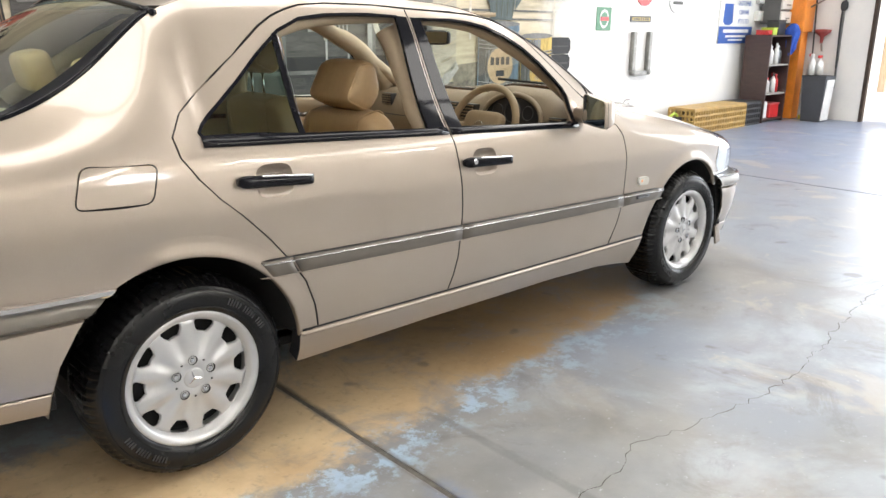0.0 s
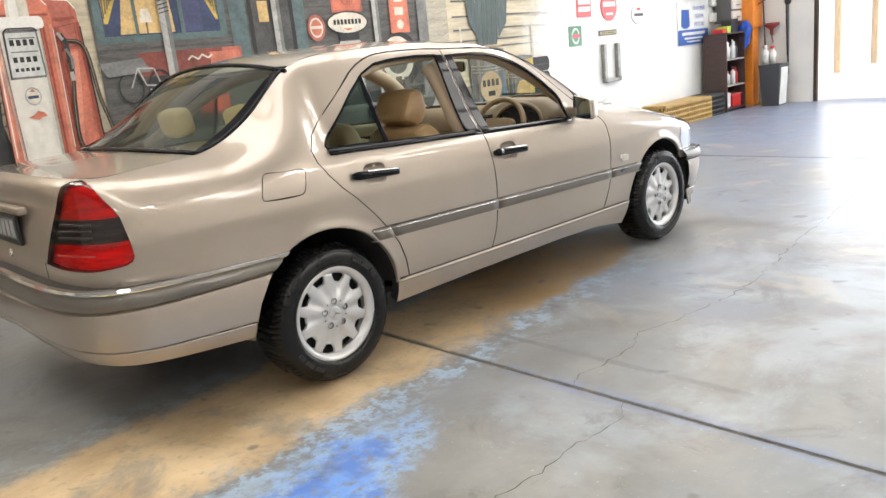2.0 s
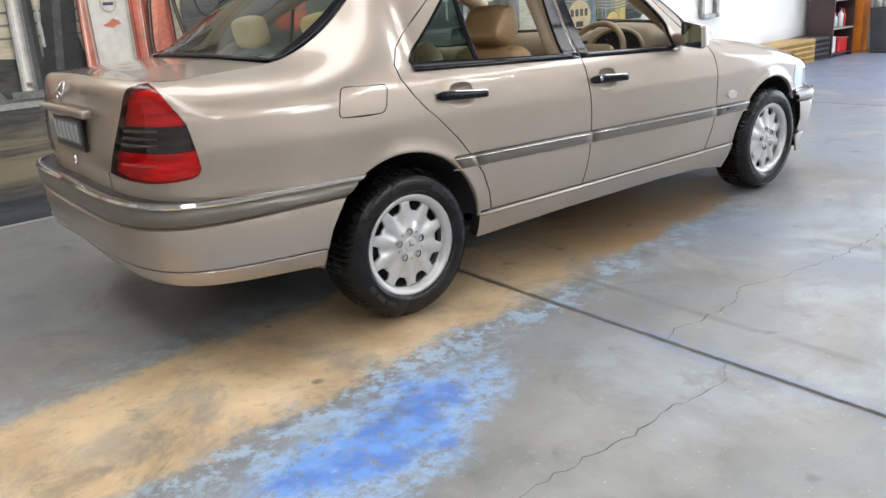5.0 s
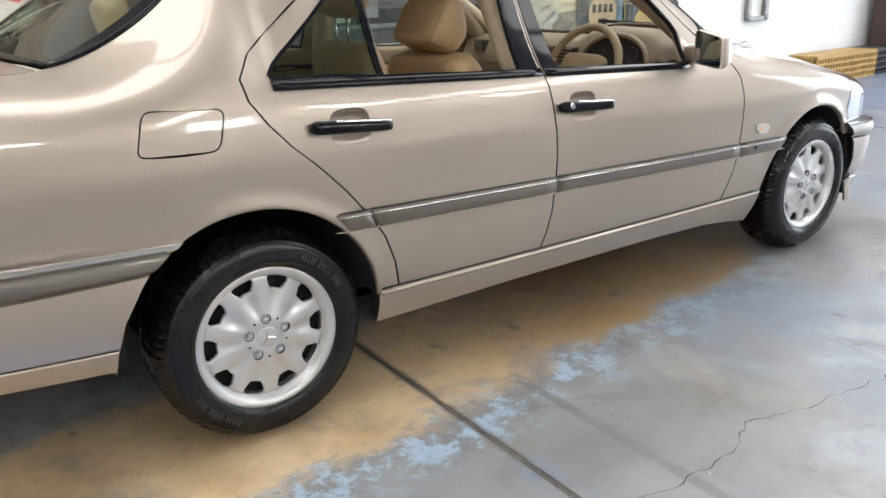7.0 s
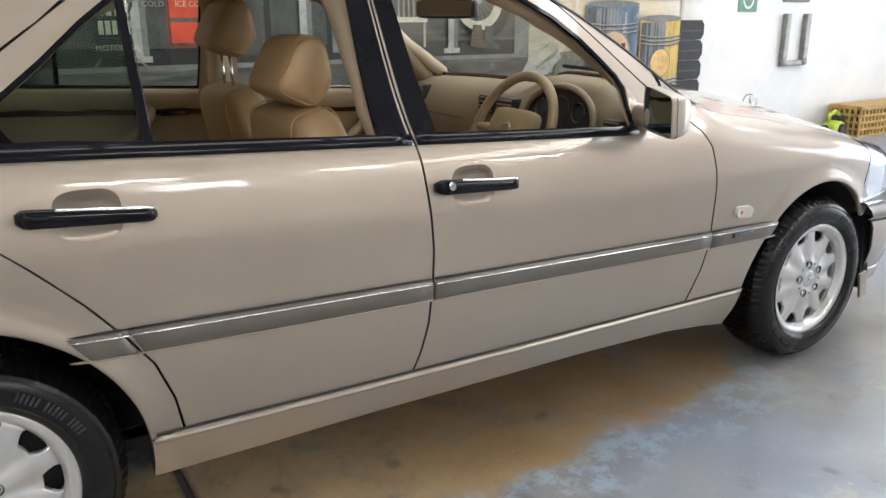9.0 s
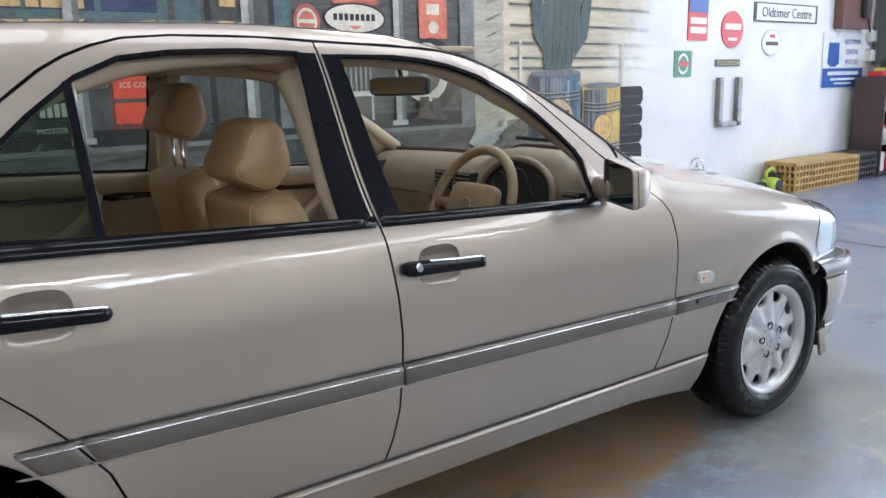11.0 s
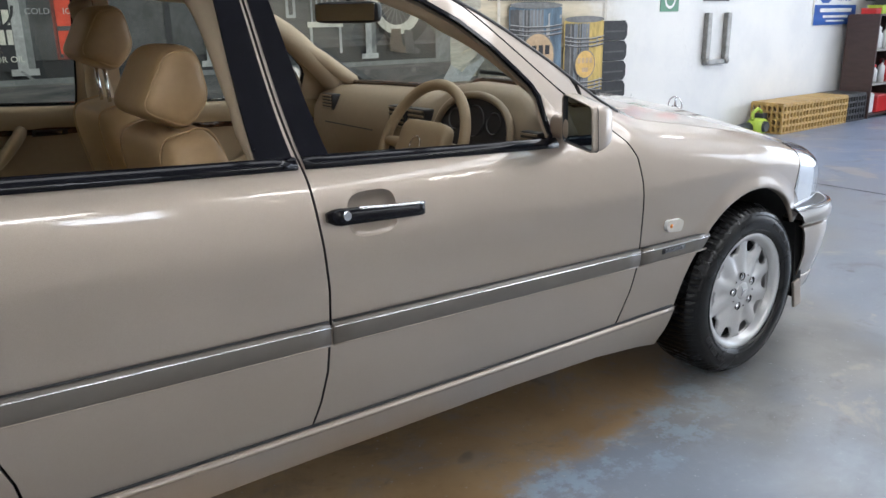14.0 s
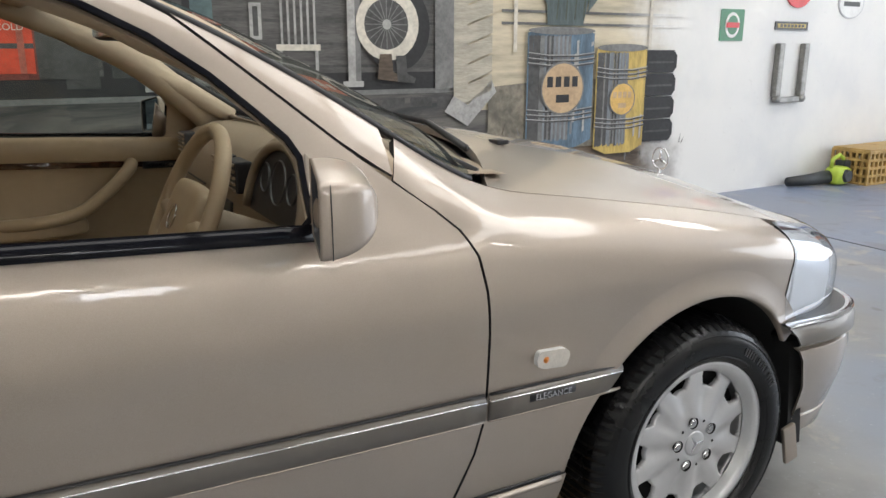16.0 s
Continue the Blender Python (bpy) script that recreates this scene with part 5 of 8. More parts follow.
# nose between the head lamps
for s in (-1, 1):
    def nz(w, z):
        u = BODY.of_w_front(w) if w else BODY.length
        return u, v_of_z(u, z)
    panel("grille", [nz(0.0, 0.49), nz(0.39, 0.495), nz(0.40, 0.728), nz(0.0, 0.730)], car, [GLOSS, CHROME], (), s, -0.004, 0.02, 0.05, "chrome-edged dark radiator grille", True)
bm = bmesh.new()
base = bonnet_at(3.30, 0)
add_lathe(bm, [(0.0, 0.006), (0.016, 0.005), (0.02, 0.0)], Matrix.Translation(base), 16)
add_tube(bm, [base, base + Vector((0, 0, 0.054))], [0.007, 0.004], 8)
add_tube(bm, [base + Vector((0, 0.037 * math.cos(t), 0.090 + 0.037 * math.sin(t))) for t in np.linspace(0, 2 * math.pi, 29)], 0.0028, 6, False)
for k in range(3):
    t = math.pi / 2 + 2 * math.pi * k / 3
    add_tube(bm, [base + Vector((0, 0, 0.090)), base + Vector((0, 0.037 * math.cos(t), 0.090 + 0.037 * math.sin(t)))], [0.006, 0.0015], 6)
part("bonnet_ornament", bm, CHROME, bonnet, "upright chrome ring ornament", True)
# floor pan and bulkheads
bm = bmesh.new()
add_box(bm, (-0.30, -0.70, 0.27), (2.35, 0.70, 0.33))
add_box(bm, (-0.9, -0.52, 0.45), (-0.3, 0.52, 0.62))
add_box(bm, (2.28, -0.52, 0.30), (3.30, 0.52, 0.66))
add_box(bm, (-0.40, -0.74, 0.30), (-0.36, 0.74, 0.98))
add_box(bm, (2.20, -0.74, 0.30), (2.26, 0.74, 0.90))
part("underbody", bm, DARK, car, "black underbody")


# ---- wheels ----
MARK = M("tyre_mark_rubber", (0.04, 0.04, 0.042), 0.5)


def build_wheel(x, side, hub_y):
    w = thing_part("wheel", car, "fluted ten-hole silver alloy wheel with black tyre")
    w.location = (x, side * hub_y, 0.306)
    out = pose(0, 0, 0, 90) if side < 0 else pose(0, 0, 0, -90)  # local z points outwards
    R = 0.306
    prof = [(0.205, 0.028), (0.212, 0.036), (0.235, 0.043), (0.262, 0.040), (0.282, 0.030), (0.294, 0.014), (0.301, 0.002), (R, -0.016), (R, -0.05)]
    bm = bmesh.new()
    seg = 216
    full = prof + [(R, -0.06), (R, -0.12), (0.300, -0.152), (0.25, -0.17), (0.205, -0.155)]
    rows = []
    for j, (r, h) in enumerate(full):
        row = []
        for k in range(seg):
            rr, hh = r, h
            if j in (5, 6) and k % 3 == 0:
                rr, hh = rr - 0.0030, hh - 0.0015
            if 7 <= j <= 10 and k % 3 == 0:
                rr -= 0.004
            a = 2 * math.pi * k / seg
            row.append(bm.verts.new(out @ Vector((rr * math.cos(a), rr * math.sin(a), hh))))
        rows.append(row)
    for a, b in zip(rows, rows[1:] + rows[:1]):
        for k in range(seg):
            bm.faces.new((a[k], a[(k + 1) % seg], b[(k + 1) % seg], b[k]))
    bmesh.ops.recalc_face_normals(bm, faces=bm.faces)
    tyre = part("tyre", bm, RUBBER, w, "black road tyre with raised sidewall lettering", True)
    tyre.data.polygons.foreach_set("use_smooth", [not 4 <= k // seg <= 10 for k in range(len(tyre.data.polygons))])
    for k in range(34):
        a = radians(62 - 2.3 * k) if k < 17 else radians(242 - 2.3 * (k - 17))
        if k % 17 not in (5, 11, 16):
            m = out @ Matrix.Rotation(a, 4, "Z") @ Matrix.Translation((0.246, 0, 0.0425))
            part("raised_mark", box((-0.0095, -0.0024, -0.001), (0.0095, 0.0024, 0.0012), m), MARK, tyre)
    for r in (0.222, 0.272):
        part("sidewall_ring", lathe([(r - 0.002, 0.0385 if r < 0.25 else 0.0345), (r, 0.0425 if r < 0.25 else 0.0385), (r + 0.002, 0.0385 if r < 0.25 else 0.0345)], out, 96), RUBBER, tyre, "", True)
    part("rim_lip", lathe([(0.176, 0.004), (0.184, 0.020), (0.190, 0.026), (0.199, 0.029), (0.2065, 0.030), (0.208, 0.026), (0.2065, 0.018), (0.19, 0.0), (0.185, -0.12)], out, 96), ALLOY, w, "", True)
    # fluted face with ten windows
    bm = bmesh.new()
    nr, nt = 44, 360
    rad = [0.002 + 0.182 * (i / nr) for i in range(nr + 1)]

    def gone(r, a):
        d = (math.degrees(a) + 18) % 36 - 18
        t = (r - 0.1585) / 0.0205
        return abs(t) < 1 and abs(d) < 10.4 * (1 - 0.36 * abs(t) ** 3) * (1 + 0.16 * t)

    grid = []
    for r in rad:
        row = []
        for k in range(nt):
            a = 2 * math.pi * k / nt
            d = (math.degrees(a) + 18) % 36 - 18
            wave = math.cos(math.radians(d * 10))  # +1 at a window, -1 at a spoke
            f = min(1, max(0, (r - 0.055) / 0.06)) * min(1, max(0, (0.19 - r) / 0.03))
            z = 0.012 - 0.10 * (r / 0.19) ** 2 * 0.08 + 0.006 * math.exp(-((r - 0.05) / 0.03) ** 2) - 0.0085 * f * (0.5 + 0.5 * wave) ** 1.3
            if r > 0.17:
                z -= 0.006 * (r - 0.17) / 0.014
            row.append(bm.verts.new(out @ Vector((r * math.cos(a), r * math.sin(a), z))))
        grid.append(row)
    for i in range(nr):
        for k in range(nt):
            j = (k + 1) % nt
            if not gone((rad[i] + rad[i + 1]) / 2, 2 * math.pi * (k + 0.5) / nt):
                bm.faces.new((grid[i][k], grid[i][j], grid[i + 1][j], grid[i + 1][k]))
    bmesh.ops.delete(bm, geom=[v for v in bm.verts if not v.link_faces], context="VERTS")
    rim = [e for e in bm.edges if e.is_boundary and 0.02 < e.verts[0].co.length < 0.183]
    got = bmesh.ops.extrude_edge_only(bm, edges=rim)
    inn = (out.to_3x3() @ Vector((0, 0, -0.012)))
    for v in [g for g in got["geom"] if isinstance(g, bmesh.types.BMVert)]:
        v.co += inn
    bmesh.ops.recalc_face_normals(bm, faces=bm.faces)
    part("wheel_face", bm, ALLOY, w, "fluted silver wheel face", True)
    part("brake_disc", lathe([(0, -0.05), (0.15, -0.05), (0.15, -0.07), (0, -0.07)], out, 48), BRAKE, w)
    # dark disc close behind the windows, standing in for the shade inside the wheel
    part("brake_shield", lathe([(0, -0.036), (0.183, -0.036), (0.183, -0.06)], out, 40), DARK, w)
    part("centre_cap", lathe([(0, 0.0185), (0.026, 0.0185), (0.031, 0.0165), (0.033, 0.012)], out, 40), ALLOY, w, "", True)
    bm = bmesh.new()
    for k in range(3):
        a = math.pi / 2 + 2 * math.pi * k / 3 + (0.25 if x < 1 else 0.6)
        add_tube(bm, [out @ Vector((0, 0, 0.019)), out @ Vector((0.024 * math.cos(a), 0.024 * math.sin(a), 0.019))], [0.004, 0.001], 6)
    part("cap_emblem", bm, CHROME, w)
    for k in range(5):
        a = math.pi / 2 + 2 * math.pi * k / 5 + (0.0 if x < 1 else 0.2)
        m = out @ Matrix.Translation((0.056 * math.cos(a), 0.056 * math.sin(a), 0.0))
        part("bolt_well", lathe([(0.0145, 0.0200), (0.0125, 0.0185), (0.0120, 0.005)], m, 18), BRAKE, w, "", True)
        part("wheel_bolt", lathe([(0, 0.020), (0.007, 0.020), (0.0085, 0.018), (0.0085, 0.0)], m, 6), CHROME, w)
        b = a + math.pi / 5
        part("dimple", lathe([(0, 0.0186), (0.003, 0.0186), (0.0035, 0.0175)], out @ Matrix.Translation((0.058 * math.cos(b), 0.058 * math.sin(b), 0.0)), 10), DARK, w)
    return w


for x, y in ((0.0, 0.796), (2.664, 0.806)):
    build_wheel(x, -1, y)
    build_wheel(x, 1, y)

# ---- inside the car ----
def pillow(a, b, c, m, e1=0.4, e2=0.4, nu=36, nv=20):
    """A stuffed block: half sizes, softness of its upright and its level outline."""
    def sg(v, e):
        return math.copysign(abs(v) ** e, v)
    bm, rows = bmesh.new(), []
    for j in range(nv + 1):
        p = -math.pi / 2 + math.pi * j / nv
        row = [bm.verts.new(m @ Vector((a * sg(math.cos(p), e1) * sg(math.cos(t), e2), b * sg(math.cos(p), e1) * sg(math.sin(t), e2), c * sg(math.sin(p), e1)))) for t in (2 * math.pi * k / nu for k in range(nu))]
        rows.append(row)
    for p, q in zip(rows, rows[1:]):
        for k in range(nu):
            bm.faces.new((p[k], p[(k + 1) % nu], q[(k + 1) % nu], q[k]))
    bmesh.ops.remove_doubles(bm, verts=bm.verts, dist=0.0003)
    bmesh.ops.dissolve_degenerate(bm, edges=bm.edges, dist=0.0002)
    bmesh.ops.recalc_face_normals(bm, faces=bm.faces)
    return bm


def seam(a, c, y, m, e=0.4, n=48, rad=0.0022):
    """A stitched welt round a stuffed block at the level y."""
    def sg(v):
        return math.copysign(abs(v) ** e, v)
    return add_tube(bmesh.new(), [m @ Vector((a * sg(math.cos(t)), y, c * sg(math.sin(t)))) for t in np.linspace(0, 2 * math.pi, n)], rad, 5, False)


def cushion(loop, b, m, p=5.0, nv=20):
    """A stuffed block from its side outline, rounded off towards both sides."""
    cx, cz = sum(q[0] for q in loop) / len(loop), sum(q[1] for q in loop) / len(loop)
    bm, rows = bmesh.new(), []
    for j in range(nv + 1):
        y = b * math.sin(math.pi / 2 * (2 * j / nv - 1))
        s = max(0.04, (1 - abs(y / b) ** p) ** (1 / p) if abs(y) < b else 0.0)
        rows.append([bm.verts.new(m @ Vector((cx + (x - cx) * s, y, cz + (z - cz) * s))) for x, z in loop])
    n = len(loop)
    for q, r in zip(rows, rows[1:]):
        for k in range(n):
            bm.faces.new((q[k], q[(k + 1) % n], r[(k + 1) % n], r[k]))
    bm.faces.new(rows[0]), bm.faces.new(rows[-1])
    bmesh.ops.recalc_face_normals(bm, faces=bm.faces)
    return bm


def cushion_seam(loop, b, y, m, p=5.0):
    cx, cz = sum(q[0] for q in loop) / len(loop), sum(q[1] for q in loop) / len(loop)
    s = (1 - abs(y / b) ** p) ** (1 / p) * 1.004
    return add_tube(bmesh.new(), [m @ Vector((cx + (x - cx) * s, y, cz + (z - cz) * s)) for x, z in loop + loop[:1]], 0.0022, 5, False)


HEADREST = fine_loop(rounded([(-0.092, -0.050), (0.028, -0.104), (0.090, -0.030), (0.066, 0.096), (-0.014, 0.096)], 0.037, 7), 0.02)


def front_seat(y, lift, ahead=0.0):
    s = thing_part("front_seat", car, "tan leather front seat with headrest")
    back = pose(0.955 + ahead, y, 0.72, 0, -14, 0)
    part("seat_cushion", pillow(0.27, 0.255, 0.085, pose(1.22 + ahead, y, 0.50, 0, -5, 0), 0.45, 0.35), LEATHER, s, "", True)
    b = part("backrest", pillow(0.075, 0.255, 0.285, back, 0.38, 0.45), LEATHER, s, "", True)
    for q in (-0.165, 0.165):
        part("welt", seam(0.078, 0.285, q, back, 0.42), LEATHER, b, "", True)
    for q in (-0.21, 0.21):
        part("bolster", pillow(0.085, 0.055, 0.22, back @ pose(0.035, q, -0.04), 0.5, 0.6), LEATHER, b, "", True)
    hm = pose(0.890 + ahead, y, 1.085 + lift, 0, 0, 0)
    h = part("headrest", cushion(HEADREST, 0.138, hm), LEATHER, s, "wedge-shaped tan leather headrest", True)
    for q in (-0.122, 0.122):
        part("welt", cushion_seam(HEADREST, 0.138, q, hm), LEATHER, h, "", True)
    for q in (-0.05, 0.05):
        part("headrest_post", tube([hm @ Vector((0, q, -0.05)), hm @ Vector((0.01, q, -0.15 - lift))], 0.006, 8), CHROME, h, "", True)


front_seat(-0.37, 0.004, -0.013)
front_seat(0.37, 0.105, 0.035)
rear = thing_part("rear_bench", car, "tan leather rear bench seat")
part("seat_cushion", pillow(0.21, 0.62, 0.09, pose(0.60, 0, 0.52, 0, -6, 0), 0.4, 0.3), LEATHER, rear, "", True)
part("backrest", pillow(0.085, 0.60, 0.21, pose(0.115, 0, 0.815, 0, -18, 0), 0.35, 0.3), LEATHER, rear, "", True)
for y in (-0.34, 0.34):
    part("rear_headrest", pillow(0.055, 0.115, 0.072, pose(-0.01, y, 1.140, 0, -12, 0), 0.5, 0.5), LEATHER, rear, "", True)
part("parcel_shelf", box((-0.47, -0.60, 0.955), (-0.06, 0.60, 0.985), None, 0.012), M("pale_shelf_cloth", (0.66, 0.62, 0.52), 0.8, 0, 0.08, 9, 0.3, 300), car, "pale parcel shelf behind the rear seat")
part("cabin_carpet", box((-0.05, -0.70, 0.30), (2.2, 0.70, 0.325)), CARPET, car, "dark carpet")
part("centre_console", box((1.0, -0.11, 0.32), (1.75, 0.11, 0.60), None, 0.04), DASH, car, "beige centre console")

# dashboard
bm = bmesh.new()
rows = []
prof = [(1.88, 0.48), (1.86, 0.62), (1.815, 0.72), (1.795, 0.82), (1.805, 0.90), (1.835, 0.955), (1.90, 0.985), (1.98, 0.990), (2.22, 0.965)]
for y in np.linspace(-0.71, 0.71, 90):
    k = abs(y) / 0.71
    row = []
    bump = math.exp(-(((y + 0.37) / 0.215) ** 6))
    for x, z in prof:
        lift = 0.045 * bump * (1 if 1.82 < x < 2.1 else 0)
        back = 0.034 * bump * (1 if 0.70 < z < 0.98 else 0)
        row.append(bm.verts.new((x + 0.03 * k**3 + back, y * (1 - 0.32 * max(0.0, x - 1.84)), z + lift - 0.015 * k**2)))
    rows.append(row)
for a, b in zip(rows, rows[1:]):
    for i in range(len(prof) - 1):
        bm.faces.new((a[i], a[i + 1], b[i + 1], b[i]))
bmesh.ops.recalc_face_normals(bm, faces=bm.faces)
dash = part("dashboard", bm, DASH, car, "beige vinyl dashboard with wood strip", True)
arch = [(1.814 + 0.24 * (z - 0.84), y, z) for y, z in [(-0.37 + 0.188 * math.cos(t), 0.842 + 0.158 * max(0.0, math.sin(t)) ** 0.7) for t in np.linspace(0, math.pi, 26)]]
bm = bmesh.new()
bm.faces.new([bm.verts.new(p) for p in arch])
inst = part("instrument_panel", bm, BLACK, dash, "black instrument cluster")
part("binnacle_lip", tube([Vector(p) + Vector((-0.006, 0, 0.004)) for p in arch], 0.012, 8), DASH, dash, "", True)
for y, r in ((-0.37, 0.050), (-0.275, 0.034), (-0.465, 0.034)):
    m = Matrix.Translation((1.832, y, 0.925)) @ pose(0, 0, 0, 0, -80, 0)
    part("dial_ring", lathe([(r - 0.004, 0.0), (r - 0.002, 0.004), (r, 0.0)], m, 28), M("dial_grey", (0.06, 0.06, 0.06), 0.4), inst)
part("wood_strip", tube([(1.985, y, 0.993 - 0.012 * (y / 0.7) ** 2 + (0.045 * math.exp(-(((y + 0.37) / 0.215) ** 6)))) for y in np.linspace(-0.62, 0.62, 30)], 0.012, 8), WOOD, dash, "", True)
for y0, y1, z0, z1, slats in ((0.50, 0.585, 0.890, 0.952, 5), (-0.68, -0.60, 0.85, 0.92, 5), (-0.035, 0.065, 0.868, 0.945, 5), (-0.155, -0.055, 0.868, 0.945, 5)):
    x = 1.806 + 0.03 * (abs((y0 + y1) / 2) / 0.71) ** 3
    vent = part("air_vent", box((x - 0.012, y0, z0), (x + 0.03, y1, z1), None, 0.006), BLACK, dash)
    for k in range(slats):
        z = z0 + (z1 - z0) * (k + 0.5) / slats
        part("vent_slat", box((x - 0.018, y0 + 0.006, z - 0.003), (x - 0.006, y1 - 0.006, z + 0.003)), DASH, vent)
part("radio", box((1.79, -0.10, 0.70), (1.82, 0.10, 0.84), None, 0.004), BLACK, dash, "black radio and heater panel")
part("glove_box_line", tube([(1.793, y, z) for y, z in ((0.18, 0.845), (0.54, 0.845))], 0.0025, 5), BLACK, dash)
part("glove_box_line", tube([(1.815, y, z) for y, z in ((0.17, 0.70), (0.56, 0.70))], 0.0025, 5), BLACK, dash)
# steering wheel
sw = thing_part("steering_wheel", car, "beige leather steering wheel")
m = pose(1.628, -0.37, 0.866, 0, -66, 0)
bm = bmesh.new()
add_tube(bm, [m @ Vector((0.194 * math.cos(t), 0.194 * math.sin(t), 0)) for t in np.linspace(0, 2 * math.pi, 49)], 0.0165, 10, False)
part("wheel_rim", bm, TRIM, sw, "", True)
part("airbag_pad", pillow(0.085, 0.115, 0.028, m @ pose(-0.005, 0, -0.006), 0.5, 0.35), TRIM, sw, "", True)
for a in (0.0, math.pi / 2 * 1.0, math.pi, ):
    p = Vector((-0.16 * 0 + 0.18 * math.cos(a + math.pi / 2), 0.18 * math.sin(a + math.pi / 2), 0))
    part("spoke", tube([m @ Vector((0, 0, -0.01)), m @ p], [0.03, 0.015], 8), TRIM, sw, "", True)
part("pad_emblem", tube([m @ Vector((0.025 * math.cos(t), 0.025 * math.sin(t), 0.024)) for t in np.linspace(0, 2 * math.pi, 19)], 0.002, 5), CHROME, sw, "", True)
part("steering_column", tube([(1.64, -0.37, 0.860), (1.86, -0.37, 0.77)], 0.045, 14), DASH, sw, "", True)
# rear-view mirror
m = pose(1.60, -0.02, 1.255, 0, 3, 24)
rv = part("rear_view_mirror", pillow(0.016, 0.124, 0.033, m, 0.35, 0.3), BLACK, car, "black interior rear-view mirror", True)
part("mirror_glass", flat_prism([(-0.113, -0.026), (0.113, -0.026), (0.116, 0.025), (-0.116, 0.025)], -0.001, 0.001), M("clear_mirror_glass", (0.80, 0.80, 0.78), 0.03, 1.0, 0.01, 2, rvar=0.0), rv)
rv.children[0].data.transform(m @ pose(-0.0168, 0, 0, 0, 0, 90))
part("mirror_stalk", tube([(1.62, 0, 1.28), (1.60, 0, 1.36)], 0.008, 8), BLACK, rv, "", True)
part("sun_visor", box((1.40, -0.55, 1.345), (1.52, -0.16, 1.362), None, 0.007), PALE, car, "pale folded sun visor")
part("sun_visor", box((1.40, 0.16, 1.345), (1.52, 0.55, 1.362), None, 0.007), PALE, car, "pale folded sun visor")


def door_lining(side, door, x0, x1, xlow):
    card = panel("door_card", [(xlow, 0.42), (x1 - 0.02, 0.42), (x1, 0.70), (x1 - 0.03, belt(x1) - 0.02), (x0, belt(x0) - 0.02)], door, [TRIM, TRIM], (), side, -0.075, 0.0, 0.09, "beige leather door lining")
    bm, rows = bmesh.new(), []
    drop = 0.0 if side > 0 else -0.028  # the near cappings sit lower behind the belt strip
    for x in np.linspace(x0 - 0.02, x1, 14):
        rows.append([bm.verts.new(at_xz(x, belt(x) + dz, side, o)) for dz, o in ((drop, -0.020), (0.012 + 1.4 * drop, -0.035), (0.010 + 1.4 * drop, -0.065), (-0.015 + drop, -0.084), (-0.060, -0.086))])
    for a, b in zip(rows, rows[1:]):
        for i in range(4):
            bm.faces.new((a[i], a[i + 1], b[i + 1], b[i]))
    part("door_capping", bm, TRIM, card, "", True)
    bm, rows = bmesh.new(), []
    for x in np.linspace(x0 + 0.02, x1 - 0.04, 12):
        rows.append([bm.verts.new(at_xz(x, belt(x) + dz, side, -0.088)) for dz in (-0.046, -0.058, -0.078, -0.088)])
    for a, b in zip(rows, rows[1:]):
        for i in range(3):
            bm.faces.new((a[i], a[i + 1], b[i + 1], b[i]))
    part("wood_strip", bm, WOOD, card, "dark burl wood strip", True)
    pull = [at_xz(x, z, side, o) for x, z, o in ((x1 - 0.27, belt(x1) - 0.055, -0.088), (x1 - 0.29, belt(x1) - 0.075, -0.125), (x1 - 0.36, belt(x1) - 0.16, -0.14), (x1 - 0.46, belt(x1) - 0.235, -0.14), (x1 - 0.62, belt(x1) - 0.255, -0.13), (x1 - 0.80, belt(x1) - 0.255, -0.10))]
    part("pull_handle", tube([Vector(p) for p in curve([tuple(q) for q in pull], 5)], 0.021, 10), TRIM, card, "", True)
    lt = part("latch_recess", panel_box(x1 - 0.235, x1 - 0.12, belt(x1) - 0.085, belt(x1) - 0.045, side, -0.090), BLACK, card)
    part("door_latch", panel_box(x1 - 0.225, x1 - 0.14, belt(x1) - 0.075, belt(x1) - 0.060, side, -0.096), CHROME, lt, "chrome inner door latch")
    part("armrest", pillow(0.26, 0.035, 0.035, Matrix.Translation(at_xz(x1 - 0.68, belt(x1) - 0.275, side, -0.105)), 0.5, 0.4), TRIM, card, "", True)


def panel_mesh(corners, side, off):
    """A flat cover plate on the skin, thick enough to close the gap behind it."""
    bm = bmesh.new()
    a = [bm.verts.new(at_xz(x, z, side, off)) for x, z in corners]
    b = [bm.verts.new(at_xz(x, z, side, off - 0.02)) for x, z in corners]
    bm.faces.new(a), bm.faces.new(b[::-1])
    for i in range(len(a)):
        bm.faces.new((a[i], b[i], b[(i + 1) % len(a)], a[(i + 1) % len(a)]))
    bmesh.ops.recalc_face_normals(bm, faces=bm.faces)
    return bm


def panel_box(x0, x1, z0, z1, side, off):
    bm = bmesh.new()
    q = [at_xz(x, z, side, off) for x, z in ((x0, z0), (x1, z0), (x1, z1), (x0, z1))]
    a = [bm.verts.new(p) for p in q]
    b = [bm.verts.new(p + Vector((0, side * 0.012, 0))) for p in q]
    bm.faces.new(a), bm.faces.new(b[::-1])
    for i in range(4):
        bm.faces.new((a[i], b[i], b[(i + 1) % 4], a[(i + 1) % 4]))
    bmesh.ops.recalc_face_normals(bm, faces=bm.faces)
    return bm


